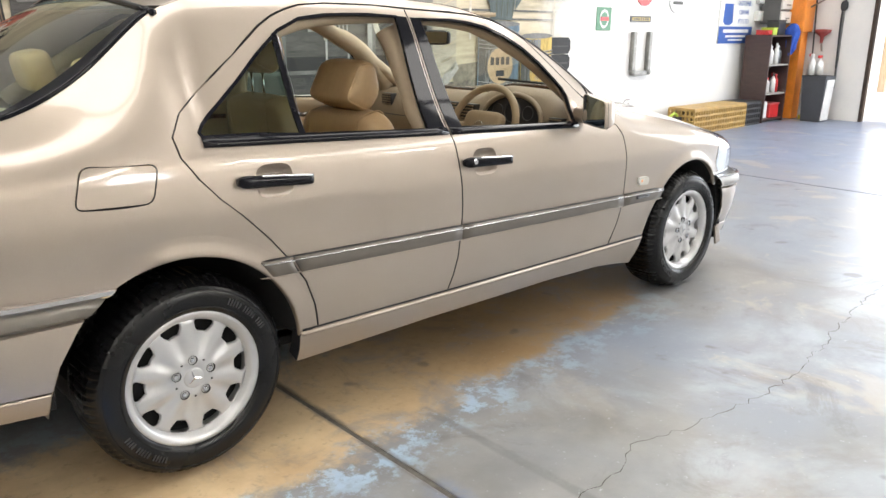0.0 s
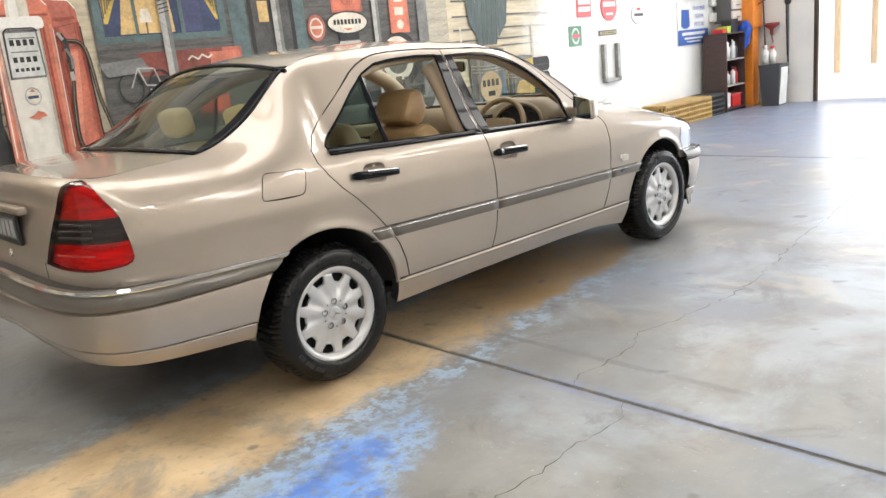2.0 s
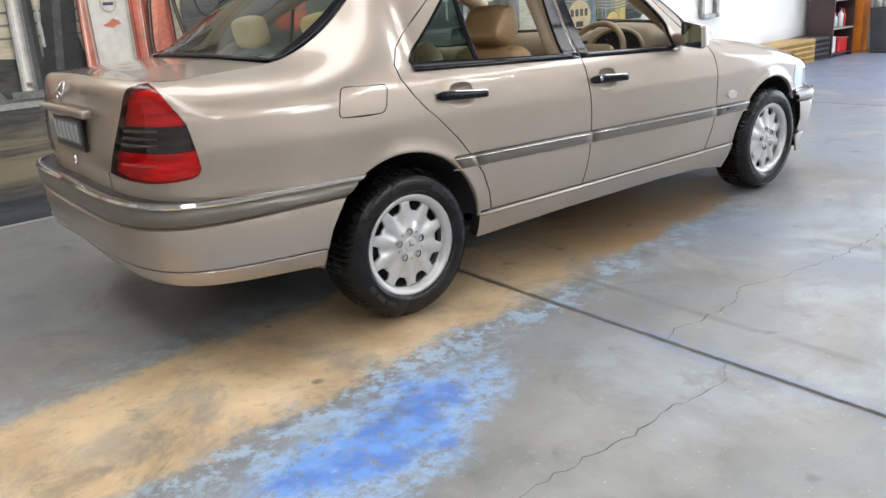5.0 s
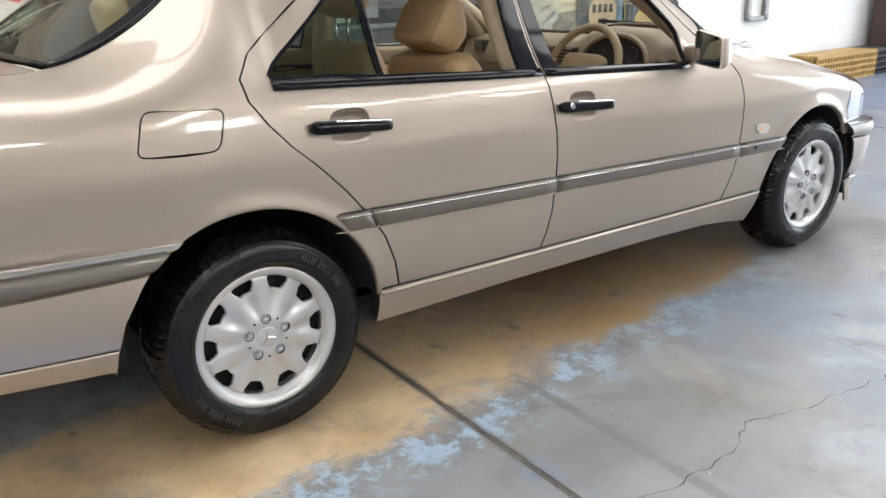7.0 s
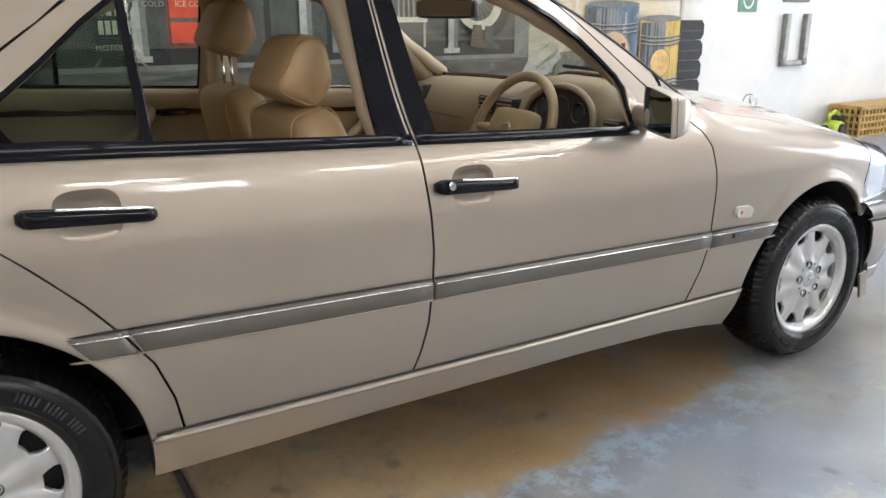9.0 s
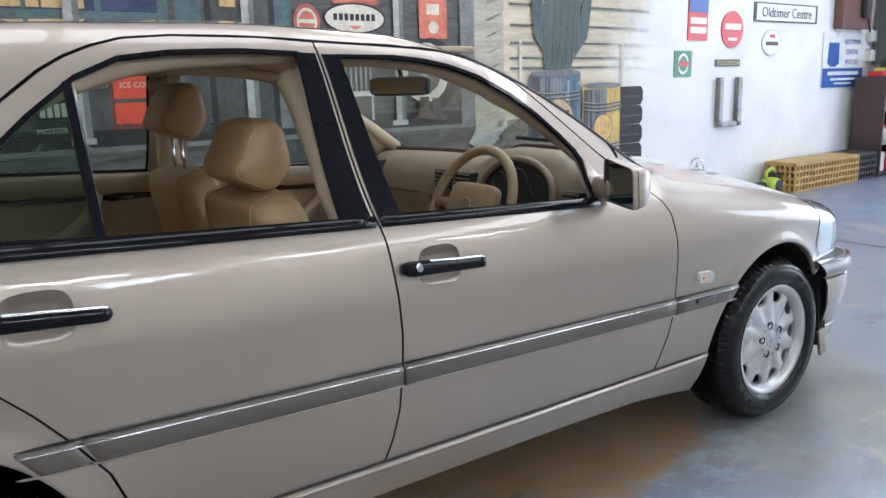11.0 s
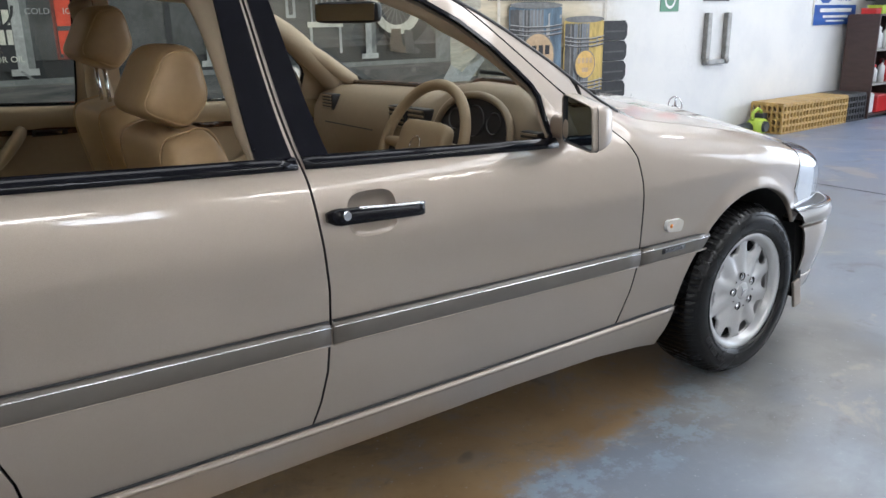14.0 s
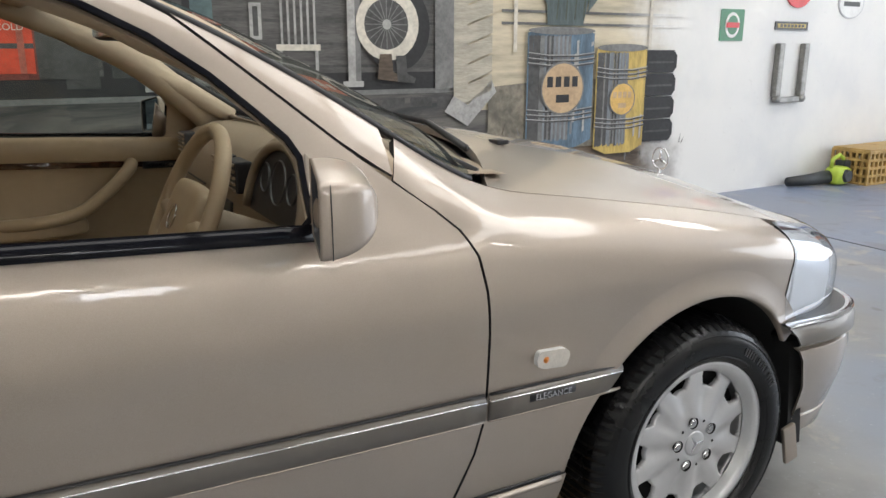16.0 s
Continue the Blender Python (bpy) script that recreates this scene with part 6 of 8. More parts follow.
def door_mirror(side, door):
    """Body-coloured shell, domed to the front, with the glass set back in its rim."""
    mm = pose(1.723 if side < 0 else 1.780, side * 0.921, 0.975, 0, 0, side * 15)
    edge = rounded([(0.076, -0.050), (0.076, 0.072), (-0.066, 0.050), (-0.075, -0.061)], 0.016, 5)
    edge = [(-side * a, b) for a, b in edge]

    def ring(bm, f, x, lean=0.0):
        return [bm.verts.new(mm @ Vector((x, -side * 0.012 * lean + a * f, 0.004 * lean + b * f))) for a, b in edge]

    def loft(rows):
        bm = bmesh.new()
        rings = [ring(bm, *r) for r in rows]
        for p, q in zip(rings, rings[1:]):
            for i in range(len(p)):
                bm.faces.new((p[i], p[(i + 1) % len(p)], q[(i + 1) % len(p)], q[i]))
        bm.faces.new(rings[-1])
        bmesh.ops.recalc_face_normals(bm, faces=bm.faces)
        return bm

    dome = [(0.955, -0.004), (0.985, -0.006), (1.0, 0.0)] + [((1 - t ** 2.3) ** (1 / 2.5), 0.088 * t, t) for t in np.linspace(0.08, 0.985, 14)]
    sh = part("door_mirror", loft(dome), PAINT, door, "beige body-coloured door mirror", True)
    part("mirror_rim", loft([(0.955, -0.004), (0.93, -0.001), (0.92, 0.006), (0.3, 0.0065)]), BLACK, sh, "dark recess round the glass", True)
    part("mirror_glass", loft([(0.915, 0.0045), (0.905, 0.0030), (0.5, 0.0028)]), MIRROR, sh, "blue-tinted mirror glass")
    part("mirror_joint", tube([mm @ Vector((0.012, a * 1.001, b * 1.001)) for a, b in edge[len(edge) // 4:] if b < 0.05], 0.0009, 5), BLACK, sh, "", True)
    x = 1.785 if side < 0 else 1.835
    part("mirror_arm", pillow(0.042, 0.060, 0.034, pose(x, side * 0.832, 0.957, 0, 0, side * 14), 0.6, 0.6), PAINT, sh, "", True)


for side, fd, rd in ((-1, near_front, near_rear), (1, far_front, far_rear)):
    door_lining(side, fd, 1.06, 1.95, 1.04)
    door_lining(side, rd, 0.14, 1.00, 0.47)
    # pillar linings
    post = [at_xz(x, z, side, -0.085) for x, z in ((1.03, 0.50), (1.02, 0.85), (0.985, 1.05), (0.955, 1.25), (0.935, 1.335))]
    part("centre_pillar_lining", tube([Vector(p) for p in curve([tuple(q) for q in post], 4)], [0.045] * 9 + [0.038] * 8, 10), PALE, car, "pale beige pillar lining", True)
    ap = [at_xz(x, z, side, -0.05) for x, z in ((1.96, 0.98), (1.83, 1.095), (1.67, 1.222), (1.51, 1.315), (1.36, 1.358), (1.1, 1.378), (0.8, 1.376), (0.55, 1.345), (0.33, 1.26), (0.1, 1.12), (-0.02, 1.03))]
    part("roof_pillar_lining", tube([Vector(p) for p in curve([tuple(q) for q in ap], 3)], [0.046] * 9 + [0.038] * 3 + [0.030] * 19, 10), PALE, car, "pale beige pillar and roof edge lining", True)
    sp = [Vector(edge_at_fast(x)) for x in (1.44, 1.55, 1.70, 1.85, 2.0)]
    part("screen_pillar_lining", tube([Vector((q.x - 0.01, side * (abs(q.y) - 0.042), q.z - 0.034)) for q in sp], [0.026, 0.030, 0.031, 0.031, 0.028], 10), PALE, car, "pale beige windscreen pillar lining", True)
    part("seat_belt", tube([at_xz(0.965, 1.22, side, -0.12), at_xz(0.985, 0.95, side, -0.13), at_xz(1.0, 0.6, side, -0.13)], 0.007, 6), BLACK, car, "dark seat belt", True)
    # outside mirror
    door_mirror(side, fd)
    part("mirror_triangle", panel_mesh([(1.757, 0.925), (1.842, 0.925), (1.768, 1.035)], side, 0.004), PAINT, fd, "", True)

# ---- mural painted on the long wall ----
MURAL_TOP = 2.78


def mural_mat(name, col, var=0.3, scale=5.0, brush=(1, 1, 1), fade=False):
    """Brushed house paint, in places worn back to the white wall."""
    n = Nodes(name)
    v = n.stretch(*brush)
    big, fine = n.noise(scale, 6, 0.65, v, 0.4), n.noise(scale * 7, 4, 0.6, v)
    both = n.math("ADD", n.math("MULTIPLY", big, 0.6), n.math("MULTIPLY", fine, 0.4))
    c = n.mix(n.step(both, 0.32, 0.68), tuple(q * (1 - var) for q in col), tuple(min(0.9, q * (1 + var)) for q in col))
    if fade:
        x, y, z = n.xyz()
        edge = n.math("ADD", x, n.math("MULTIPLY", n.math("SUBTRACT", n.noise(1.3, 6, 0.7), 0.5), 1.6))
        c = n.mix(n.step(edge, 5.45, 6.25), c, n.mix(n.step(n.noise(1.6, 6), 0.35, 0.7), (0.78, 0.77, 0.74), (0.70, 0.70, 0.69)))
    n.bump(n.noise(30, 4), 0.25, 0.004)
    return n.set(Base_Color=c, Roughness=0.62)


mural = thing("mural", "faded roadside filling station mural painted on the wall", "mural", kind="structure")
PIG = {}


def pig(col, var=0.3, scale=6.0, brush=(1, 1, 1), fade=False):
    key = (col, var, scale, brush, fade)
    if key not in PIG:
        PIG[key] = mural_mat("mural_paint", col, var, scale, brush, fade)
    return PIG[key]


class Picture:
    """Flat painted shapes that belong together, later ones over earlier ones."""

    def __init__(self, name, layer):
        self.name, self.layer, self.bm, self.mats, self.n = name, layer, bmesh.new(), [], 0

    def shape(self, pts, mat, lift=None):
        if mat not in self.mats:
            self.mats.append(mat)
        off = 0.003 + 0.0022 * self.layer + 0.0002 * self.n
        self.n += 1
        f = self.bm.faces.new([self.bm.verts.new(on_wall(x, z, off)) for x, z in pts])
        f.material_index = self.mats.index(mat)
        return self

    def rect(self, x0, z0, x1, z1, mat, lean=0.0):
        return self.shape([(x0, z0), (x1, z0), (x1 + lean, z1), (x0 + lean, z1)], mat)

    def disc(self, x, z, rx, rz, mat, n=28):
        return self.shape([(x + rx * math.cos(2 * math.pi * k / n), z + rz * math.sin(2 * math.pi * k / n)) for k in range(n)], mat)

    def line(self, pts, w, mat):
        for (ax, az), (bx, bz) in zip(pts, pts[1:]):
            l = math.hypot(bx - ax, bz - az) or 1
            px, pz = -(bz - az) / l * w / 2, (bx - ax) / l * w / 2
            self.shape([(ax + px, az + pz), (bx + px, bz + pz), (bx - px, bz - pz), (ax - px, az - pz)], mat)
        return self

    def done(self, label=""):
        for f in self.bm.faces:
            if f.normal.y > 0:
                f.normal_flip()
        bmesh.ops.recalc_face_normals(self.bm, faces=[])
        return part(self.name, self.bm, self.mats, mural, label)


def road_paint():
    n = Nodes("mural_road_paint")
    x, y, z = n.xyz()
    v, w = n.stretch(0.35, 1, 2.6), n.stretch(0.22, 1, 2.4)
    streak = n.noise(3.0, 8, 0.72, v, 0.7)
    c = n.mix(n.step(streak, 0.36, 0.66), (0.035, 0.036, 0.038), (0.155, 0.145, 0.13))
    mid = n.math("MULTIPLY", n.step(z, 0.18, 0.32), n.math("SUBTRACT", 1.0, n.step(z, 0.50, 0.66)))
    c = n.mix(n.math("MULTIPLY", n.math("MULTIPLY", n.step(n.noise(1.5, 7, 0.68, w, 0.5), 0.44, 0.60), mid), 0.85), c, (0.30, 0.25, 0.155))
    c = n.mix(n.math("MULTIPLY", n.math("SUBTRACT", 1.0, n.step(z, 0.05, 0.26)), 0.6), c, (0.062, 0.075, 0.10))
    c = n.mix(n.math("MULTIPLY", n.step(n.noise(11, 6, 0.75, n.stretch(0.5, 1, 1.3)), 0.60, 0.70), 0.75), c, (0.018, 0.018, 0.02))
    c = n.mix(n.math("MULTIPLY", n.step(n.noise(19, 5, 0.7), 0.66, 0.74), 0.6), c, (0.40, 0.38, 0.35))
    n.bump(n.noise(30, 4), 0.25, 0.004)
    return n.set(Base_Color=c, Roughness=0.62)


SKY, ROAD = pig((0.50, 0.44, 0.32), 0.30, 1.6, (0.35, 1, 2.6), True), road_paint()
RUSTL, RUSTD, CREAML, CREAMD, CACTL = pig((0.62, 0.24, 0.16), 0.25), pig((0.30, 0.065, 0.04), 0.3), pig((0.76, 0.74, 0.70), 0.12), pig((0.40, 0.37, 0.32), 0.2), pig((0.30, 0.35, 0.32), 0.3, 6, (5, 1, 0.6))
RUST, OLDRED = pig((0.54, 0.165, 0.105), 0.28), pig((0.40, 0.115, 0.08), 0.35)
CREAM, PALEG, MIDG, DARKG, INK = pig((0.60, 0.56, 0.48), 0.22), pig((0.36, 0.355, 0.34), 0.3), pig((0.17, 0.17, 0.165), 0.3), pig((0.065, 0.064, 0.062), 0.4), pig((0.02, 0.02, 0.021), 0.4)
BOARD, BOARD2, TEAL = pig((0.085, 0.082, 0.078), 0.45, 6, (0.4, 1, 3)), pig((0.40, 0.37, 0.30), 0.25, 6, (0.5, 1, 3)), pig((0.085, 0.13, 0.135), 0.3)
YEL, AMB, NAVY, OLIVE, TANP, BLUEP, BROWN = pig((0.46, 0.32, 0.07), 0.4), pig((0.58, 0.40, 0.17), 0.3), pig((0.03, 0.045, 0.10), 0.4), pig((0.055, 0.065, 0.045), 0.5), pig((0.48, 0.34, 0.20), 0.2), pig((0.10, 0.155, 0.21), 0.45, 5, (3, 1, 0.5)), pig((0.11, 0.08, 0.055), 0.5, 4, (0.5, 1, 2), True)
DRUMY = pig((0.50, 0.36, 0.10), 0.35, 5, (3, 1, 0.5))

p = Picture("painted_sky", 0)
p.rect(X0 + 0.02, 0.78, 6.7, MURAL_TOP, SKY)
p.done("dusty yellow painted sky")
p = Picture("painted_road", 1)
p.rect(X0 + 0.02, 0.012, 4.4, 0.80, ROAD)
p.shape([(4.4, 0.012), (6.6, 0.012), (6.6, 0.42), (6.0, 0.52), (4.4, 0.60)], BROWN)
p.done("dark streaked painted road")
p = Picture("painted_kerb", 2)
p.rect(X0 + 0.02, 0.735, 0.8, 0.775, PALEG).rect(X0 + 0.02, 0.775, 0.8, 0.80, MIDG)
p.shape([(X0 + 0.02, 0.80), (0.7, 0.80)] + [(0.7 - 0.12 * k, 1.04 + 0.03 * noise.noise((k * 0.7, 0, 0)) + 0.015 * noise.noise((k * 2.3, 5, 0))) for k in range(64)], pig((0.055, 0.053, 0.05), 0.6, 5, (0.5, 1, 2.4)))
p.done("grey painted kerb")
p = Picture("painted_fence", 3)
for z in (1.16, 1.24, 1.315):
    p.rect(X0 + 0.02, z, -0.2, z + 0.014, MIDG)
for x in np.arange(-6.6, -0.2, 0.34):
    p.rect(x, 1.10, x + 0.022, 1.36, PALEG)
p.done("grey painted ranch fence")
p = Picture("painted_tree", 4)
p.shape([(-0.50, 0.84), (-0.47, 1.17), (-0.42, 1.5), (-0.40, 1.86), (-0.36, 2.3), (-0.14, 2.3), (-0.17, 1.86), (-0.22, 1.5), (-0.25, 1.17), (-0.20, 0.84)], INK)
p.line([(-0.40, 0.95), (-0.34, 1.4), (-0.30, 2.2)], 0.05, DARKG)
p.line([(-0.36, 1.55), (-0.55, 1.75), (-0.80, 1.84)], 0.05, DARKG).line([(-0.3, 1.8), (-0.45, 2.0), (-0.46, 2.2)], 0.07, OLIVE).line([(-0.2, 1.62), (-0.03, 1.74), (-0.02, 2.1)], 0.07, OLIVE)
for x0, z0, x1, z1 in ((-0.46, 1.50, -0.82, 1.72), (-0.70, 1.66, -0.98, 1.80), (-0.74, 1.66, -0.90, 1.60), (-0.62, 1.62, -0.74, 1.92), (-0.30, 1.9, -0.62, 2.2)):
    p.line([(x0, z0), ((x0 + x1) / 2, (z0 + z1) / 2 + 0.03), (x1, z1)], 0.024, INK)
for x, z0, z1 in ((-0.47, 1.73, 2.02), (-0.33, 1.70, 2.14), (-0.27, 1.78, 2.2)):
    p.line([(x, z1), (x + 0.01, (z0 + z1) / 2), (x + 0.04, z0)], 0.062, MIDG).line([(x - 0.012, z1), (x, (z0 + z1) / 2), (x + 0.03, z0 + 0.02)], 0.026, CACTL).line([(x + 0.02, z1), (x + 0.03, (z0 + z1) / 2), (x + 0.05, z0 + 0.03)], 0.008, INK)
p.line([(-0.86, 1.95), (-0.86, 2.2)], 0.035, OLIVE).line([(-0.93, 2.12), (-0.92, 2.04), (-0.86, 2.0)], 0.02, OLIVE).line([(-0.79, 2.14), (-0.80, 2.06), (-0.86, 2.02)], 0.02, OLIVE)
p.done("dark gnarled painted tree trunk and cactus arms")
p = Picture("painted_leaves", 6)
rng = random.Random(8)
for k in range(3000):
    a, r = rng.uniform(0, 6.28), rng.uniform(0, 1) ** 0.55
    cx, cz, rx, rz = rng.choice(((-0.80, 1.74, 0.24, 0.22), (-0.90, 1.80, 0.24, 0.18), (-0.86, 1.66, 0.20, 0.14), (-0.70, 1.92, 0.26, 0.20), (-0.72, 1.62, 0.16, 0.12), (-0.30, 2.05, 0.34, 0.16)))
    x, z = cx + rx * r * math.cos(a) + 0.03 * math.sin(5 * a), cz + rz * r * math.sin(a)
    if noise.noise((x * 11, z * 11, 0)) < -0.16:
        continue
    w, h, t = rng.uniform(0.007, 0.017), rng.uniform(0.003, 0.007), rng.uniform(0, 3.14)
    c, s = math.cos(t), math.sin(t)
    p.shape([(x - w * c, z - w * s), (x + h * s, z - h * c), (x + w * c, z + w * s), (x - h * s, z + h * c)], rng.choice((INK, OLIVE, OLIVE, DARKG, DARKG, INK, MIDG, CREAMD)))
    p.n -= 1 if k % 170 else 0
tagged(p.done(), "small dark painted leaves of the tree", kind="stuff")
p = Picture("painted_pole", 8)
p.rect(-0.66, 0.80, -0.525, MURAL_TOP - 0.01, DARKG, 0.05).rect(-0.655, 0.83, -0.565, MURAL_TOP - 0.01, PALEG, 0.05).rect(-0.64, 0.83, -0.60, MURAL_TOP - 0.01, CREAM, 0.05)
p.rect(-0.625, 0.83, -0.612, MURAL_TOP - 0.01, CREAML, 0.05).rect(-0.585, 0.83, -0.565, MURAL_TOP - 0.01, MIDG, 0.05).rect(-0.53, 0.82, -0.50, 1.62, INK, 0.012).rect(-0.72, 0.79, -0.48, 0.84, MIDG)
p.done("pale painted steel canopy pole")


WHITEP = pig((0.66, 0.635, 0.575), 0.12, 3)


def painted_pump(x, z0, name="painted_pump"):
    """A red and white fuel pump in half profile, 0.66 wide and 1.15 high, from its lower front corner."""
    q = Picture(name, 9)
    P = lambda pts: [(x + a, z0 + b) for a, b in pts]
    q.shape(P(rounded([(0.36, 0.05), (0.62, 0.08), (0.595, 1.13), (0.34, 1.15)], 0.09)), OLDRED)
    q.shape(P([(0.40, 0.10), (0.60, 0.12), (0.58, 0.80), (0.42, 0.78)]), RUST)
    q.shape(P([(0.42, 0.80), (0.57, 0.82), (0.565, 0.98), (0.42, 0.96)]), OLDRED)
    q.shape(P([(-0.02, 0.0), (0.40, 0.02)] + rounded([(0.30, 0.5), (0.425, 0.95), (0.405, 1.165), (0.035, 1.155), (0.01, 0.90)], 0.10)[5:]), RUST)
    q.shape(P(rounded([(0.045, 0.03), (0.32, 0.03), (0.335, 1.02), (0.04, 1.02)], 0.03)), WHITEP)
    q.shape(P([(0.13, 1.02), (0.28, 1.02), (0.28, 1.15), (0.14, 1.15)]), CREAM)
    q.shape(P([(0.075, 0.62), (0.315, 0.62), (0.305, 0.93), (0.28, 0.95), (0.11, 0.95), (0.085, 0.93)]), MIDG)
    q.shape(P([(0.088, 0.635), (0.302, 0.635), (0.293, 0.925), (0.098, 0.925)]), pig((0.58, 0.59, 0.57), 0.2))
    for r, n, h in ((0.84, 4, 0.040), (0.73, 4, 0.036), (0.67, 5, 0.022)):
        for k in range(n):
            a = 0.115 + 0.17 * k / n
            q.shape(P([(a, r), (a + 0.11 / n, r), (a + 0.11 / n, r + h), (a, r + h)]), INK)
    for r in (0.795, 0.885):
        q.shape(P([(0.11, r), (0.285, r), (0.285, r + 0.008), (0.11, r + 0.008)]), MIDG)
    q.disc(x + 0.19, z0 + 0.50, 0.055, 0.062, PALEG).disc(x + 0.19, z0 + 0.50, 0.046, 0.052, CREAM).shape(P([(0.155, 0.485), (0.225, 0.485), (0.225, 0.505), (0.155, 0.505)]), NAVY).shape(P([(0.17, 0.53), (0.21, 0.53), (0.19, 0.55)]), RUST)
    q.shape(P([(0.13, 0.36), (0.17, 0.375), (0.20, 0.40), (0.24, 0.385), (0.255, 0.36), (0.22, 0.355), (0.20, 0.34), (0.16, 0.35)]), RUST)
    q.shape(P([(-0.04, -0.02), (0.44, 0.0), (0.43, 0.075), (-0.03, 0.055)]), RUST).shape(P([(0.08, -0.012), (0.32, -0.003), (0.32, 0.068), (0.08, 0.060)]), CREAM)
    for pts, mt in (([(-0.02, 0.06), (0.012, 0.06), (0.05, 0.95), (0.02, 1.0)], RUSTL), ([(0.365, 0.06), (0.395, 0.06), (0.415, 0.97), (0.39, 0.97)], RUSTL), ([(0.33, 0.05), (0.345, 0.05), (0.36, 0.95), (0.345, 0.98)], RUSTD),
                    ([(0.047, 0.06), (0.062, 0.06), (0.060, 0.94), (0.045, 0.94)], CREAMD), ([(0.295, 0.06), (0.318, 0.06), (0.326, 0.94), (0.305, 0.60)], CREAMD),
                    (rounded([(0.035, 0.945), (0.362, 0.945), (0.358, 1.03), (0.04, 1.03)], 0.035), CREAML), ([(0.15, 1.03), (0.21, 1.03), (0.21, 1.145), (0.16, 1.145)], CREAML),
                    ([(0.02, 1.025), (0.13, 1.03), (0.13, 1.045), (0.02, 1.04)], RUSTD), ([(0.28, 1.03), (0.40, 1.03), (0.40, 1.045), (0.28, 1.045)], RUSTD), ([(0.07, 1.10), (0.13, 1.125), (0.13, 1.14), (0.08, 1.12)], RUSTL),
                    ([(0.42, 0.99), (0.585, 1.0), (0.57, 1.02), (0.42, 1.01)], RUSTD), ([(0.43, 0.12), (0.47, 0.12), (0.53, 0.55), (0.55, 0.78), (0.47, 0.76)], RUSTL), ([(0.585, 0.10), (0.62, 0.09), (0.60, 0.98), (0.575, 0.98)], RUSTD)):
        q.shape(P(pts), mt)
    for pts in ([(-0.02, 0.06), (0.012, 0.95)], [(0.42, 0.95), (0.40, 0.06)], [(0.32, 0.06), (0.33, 0.95)], [(0.06, 0.06), (0.055, 0.95)], [(0.60, 0.95), (0.62, 0.10)], [(-0.03, 0.055), (0.43, 0.075)]):
        q.line(P(pts), 0.006, RUSTD)
    # light on the rolled edges, shade between the front and the side
    for pts, w, mt in (([(0.000, 0.10), (0.022, 0.80), (0.030, 0.94)], 0.007, CREAML), ([(0.395, 0.12), (0.412, 0.80), (0.414, 0.94)], 0.006, CREAML), ([(0.05, 1.06), (0.09, 1.125), (0.14, 1.150)], 0.008, CREAML), ([(0.28, 1.150), (0.36, 1.145), (0.40, 1.10)], 0.008, CREAML), ([(0.43, 1.135), (0.55, 1.125), (0.588, 1.07)], 0.008, CREAML), ([(0.435, 0.10), (0.428, 0.80), (0.425, 0.95)], 0.020, RUSTD), ([(0.615, 0.12), (0.600, 0.95)], 0.010, INK), ([(0.445, 0.80), (0.56, 0.82), (0.565, 0.97), (0.445, 0.95), (0.445, 0.80)], 0.007, RUSTD), ([(-0.025, 0.04), (-0.012, 0.50), (0.005, 0.92), (0.035, 1.10)], 0.006, INK)):
        q.line(P(pts), w, mt)
    q.line(P([(0.075, 0.62), (0.085, 0.93), (0.11, 0.952), (0.28, 0.952), (0.305, 0.93)]), 0.010, INK)
    hose = curve([(0.47, 0.86), (0.60, 0.80), (0.64, 0.45), (0.69, 0.20), (0.66, 0.06), (0.52, 0.05), (0.44, 0.15), (0.45, 0.40), (0.475, 0.58)], 6)
    q.line(P(hose), 0.030, INK)
    q.line(P([(a - 0.005, b + 0.004) for a, b in hose]), 0.007, pig((0.20, 0.14, 0.09), 0.3))
    q.line(P([(0.44, 0.90), (0.47, 0.84), (0.475, 0.62)]), 0.034, INK).line(P([(0.425, 0.91), (0.455, 0.86)]), 0.022, PALEG).line(P([(0.46, 0.80), (0.49, 0.74), (0.487, 0.66)]), 0.020, MIDG).line(P([(0.47, 0.64), (0.475, 0.58)]), 0.03, PALEG)
    return q.done("red and white painted fuel pump with hose")


painted_pump(-1.60, 0.815)
painted_pump(-0.215, 0.845)
painted_pump(-3.0, 0.80)
p = Picture("painted_funnel", 8)
p.shape([(-0.825, 0.985), (-0.80, 0.985), (-0.79, 0.86), (-0.735, 0.78), (-0.92, 0.78), (-0.84, 0.86)], MIDG).shape([(-0.82, 0.98), (-0.81, 0.98), (-0.805, 0.86), (-0.80, 0.79), (-0.86, 0.79), (-0.83, 0.86)], PALEG)
p.done("grey painted tin funnel")
# weatherboard house with its porch
p = Picture("painted_house", 4)
p.rect(0.48, 0.95, 3.95, MURAL_TOP, DARKG)
for k in range(14):
    z = 0.98 + 0.128 * k
    p.rect(0.48, z, 3.95, z + 0.112, BOARD)
p.rect(0.48, 0.78, 4.0, 0.955, ROAD).rect(0.48, 0.925, 4.0, 0.955, MIDG).rect(0.48, 0.955, 3.95, 1.06, INK)
for k in range(9):
    p.rect(2.2 + 0.2 * k, 0.84, 2.36 + 0.2 * k, 0.90, DARKG)
p.done("grey weatherboard painted house front")
p = Picture("painted_window", 6)
p.rect(0.50, 1.66, 1.58, 2.50, TEAL).rect(0.56, 1.71, 1.52, 2.46, NAVY)
p.shape([(0.57, 2.45), (0.80, 2.45), (0.74, 2.1), (0.60, 1.80), (0.57, 1.80)], YEL).shape([(1.51, 2.45), (1.28, 2.45), (1.34, 2.1), (1.49, 1.80), (1.51, 1.80)], YEL)
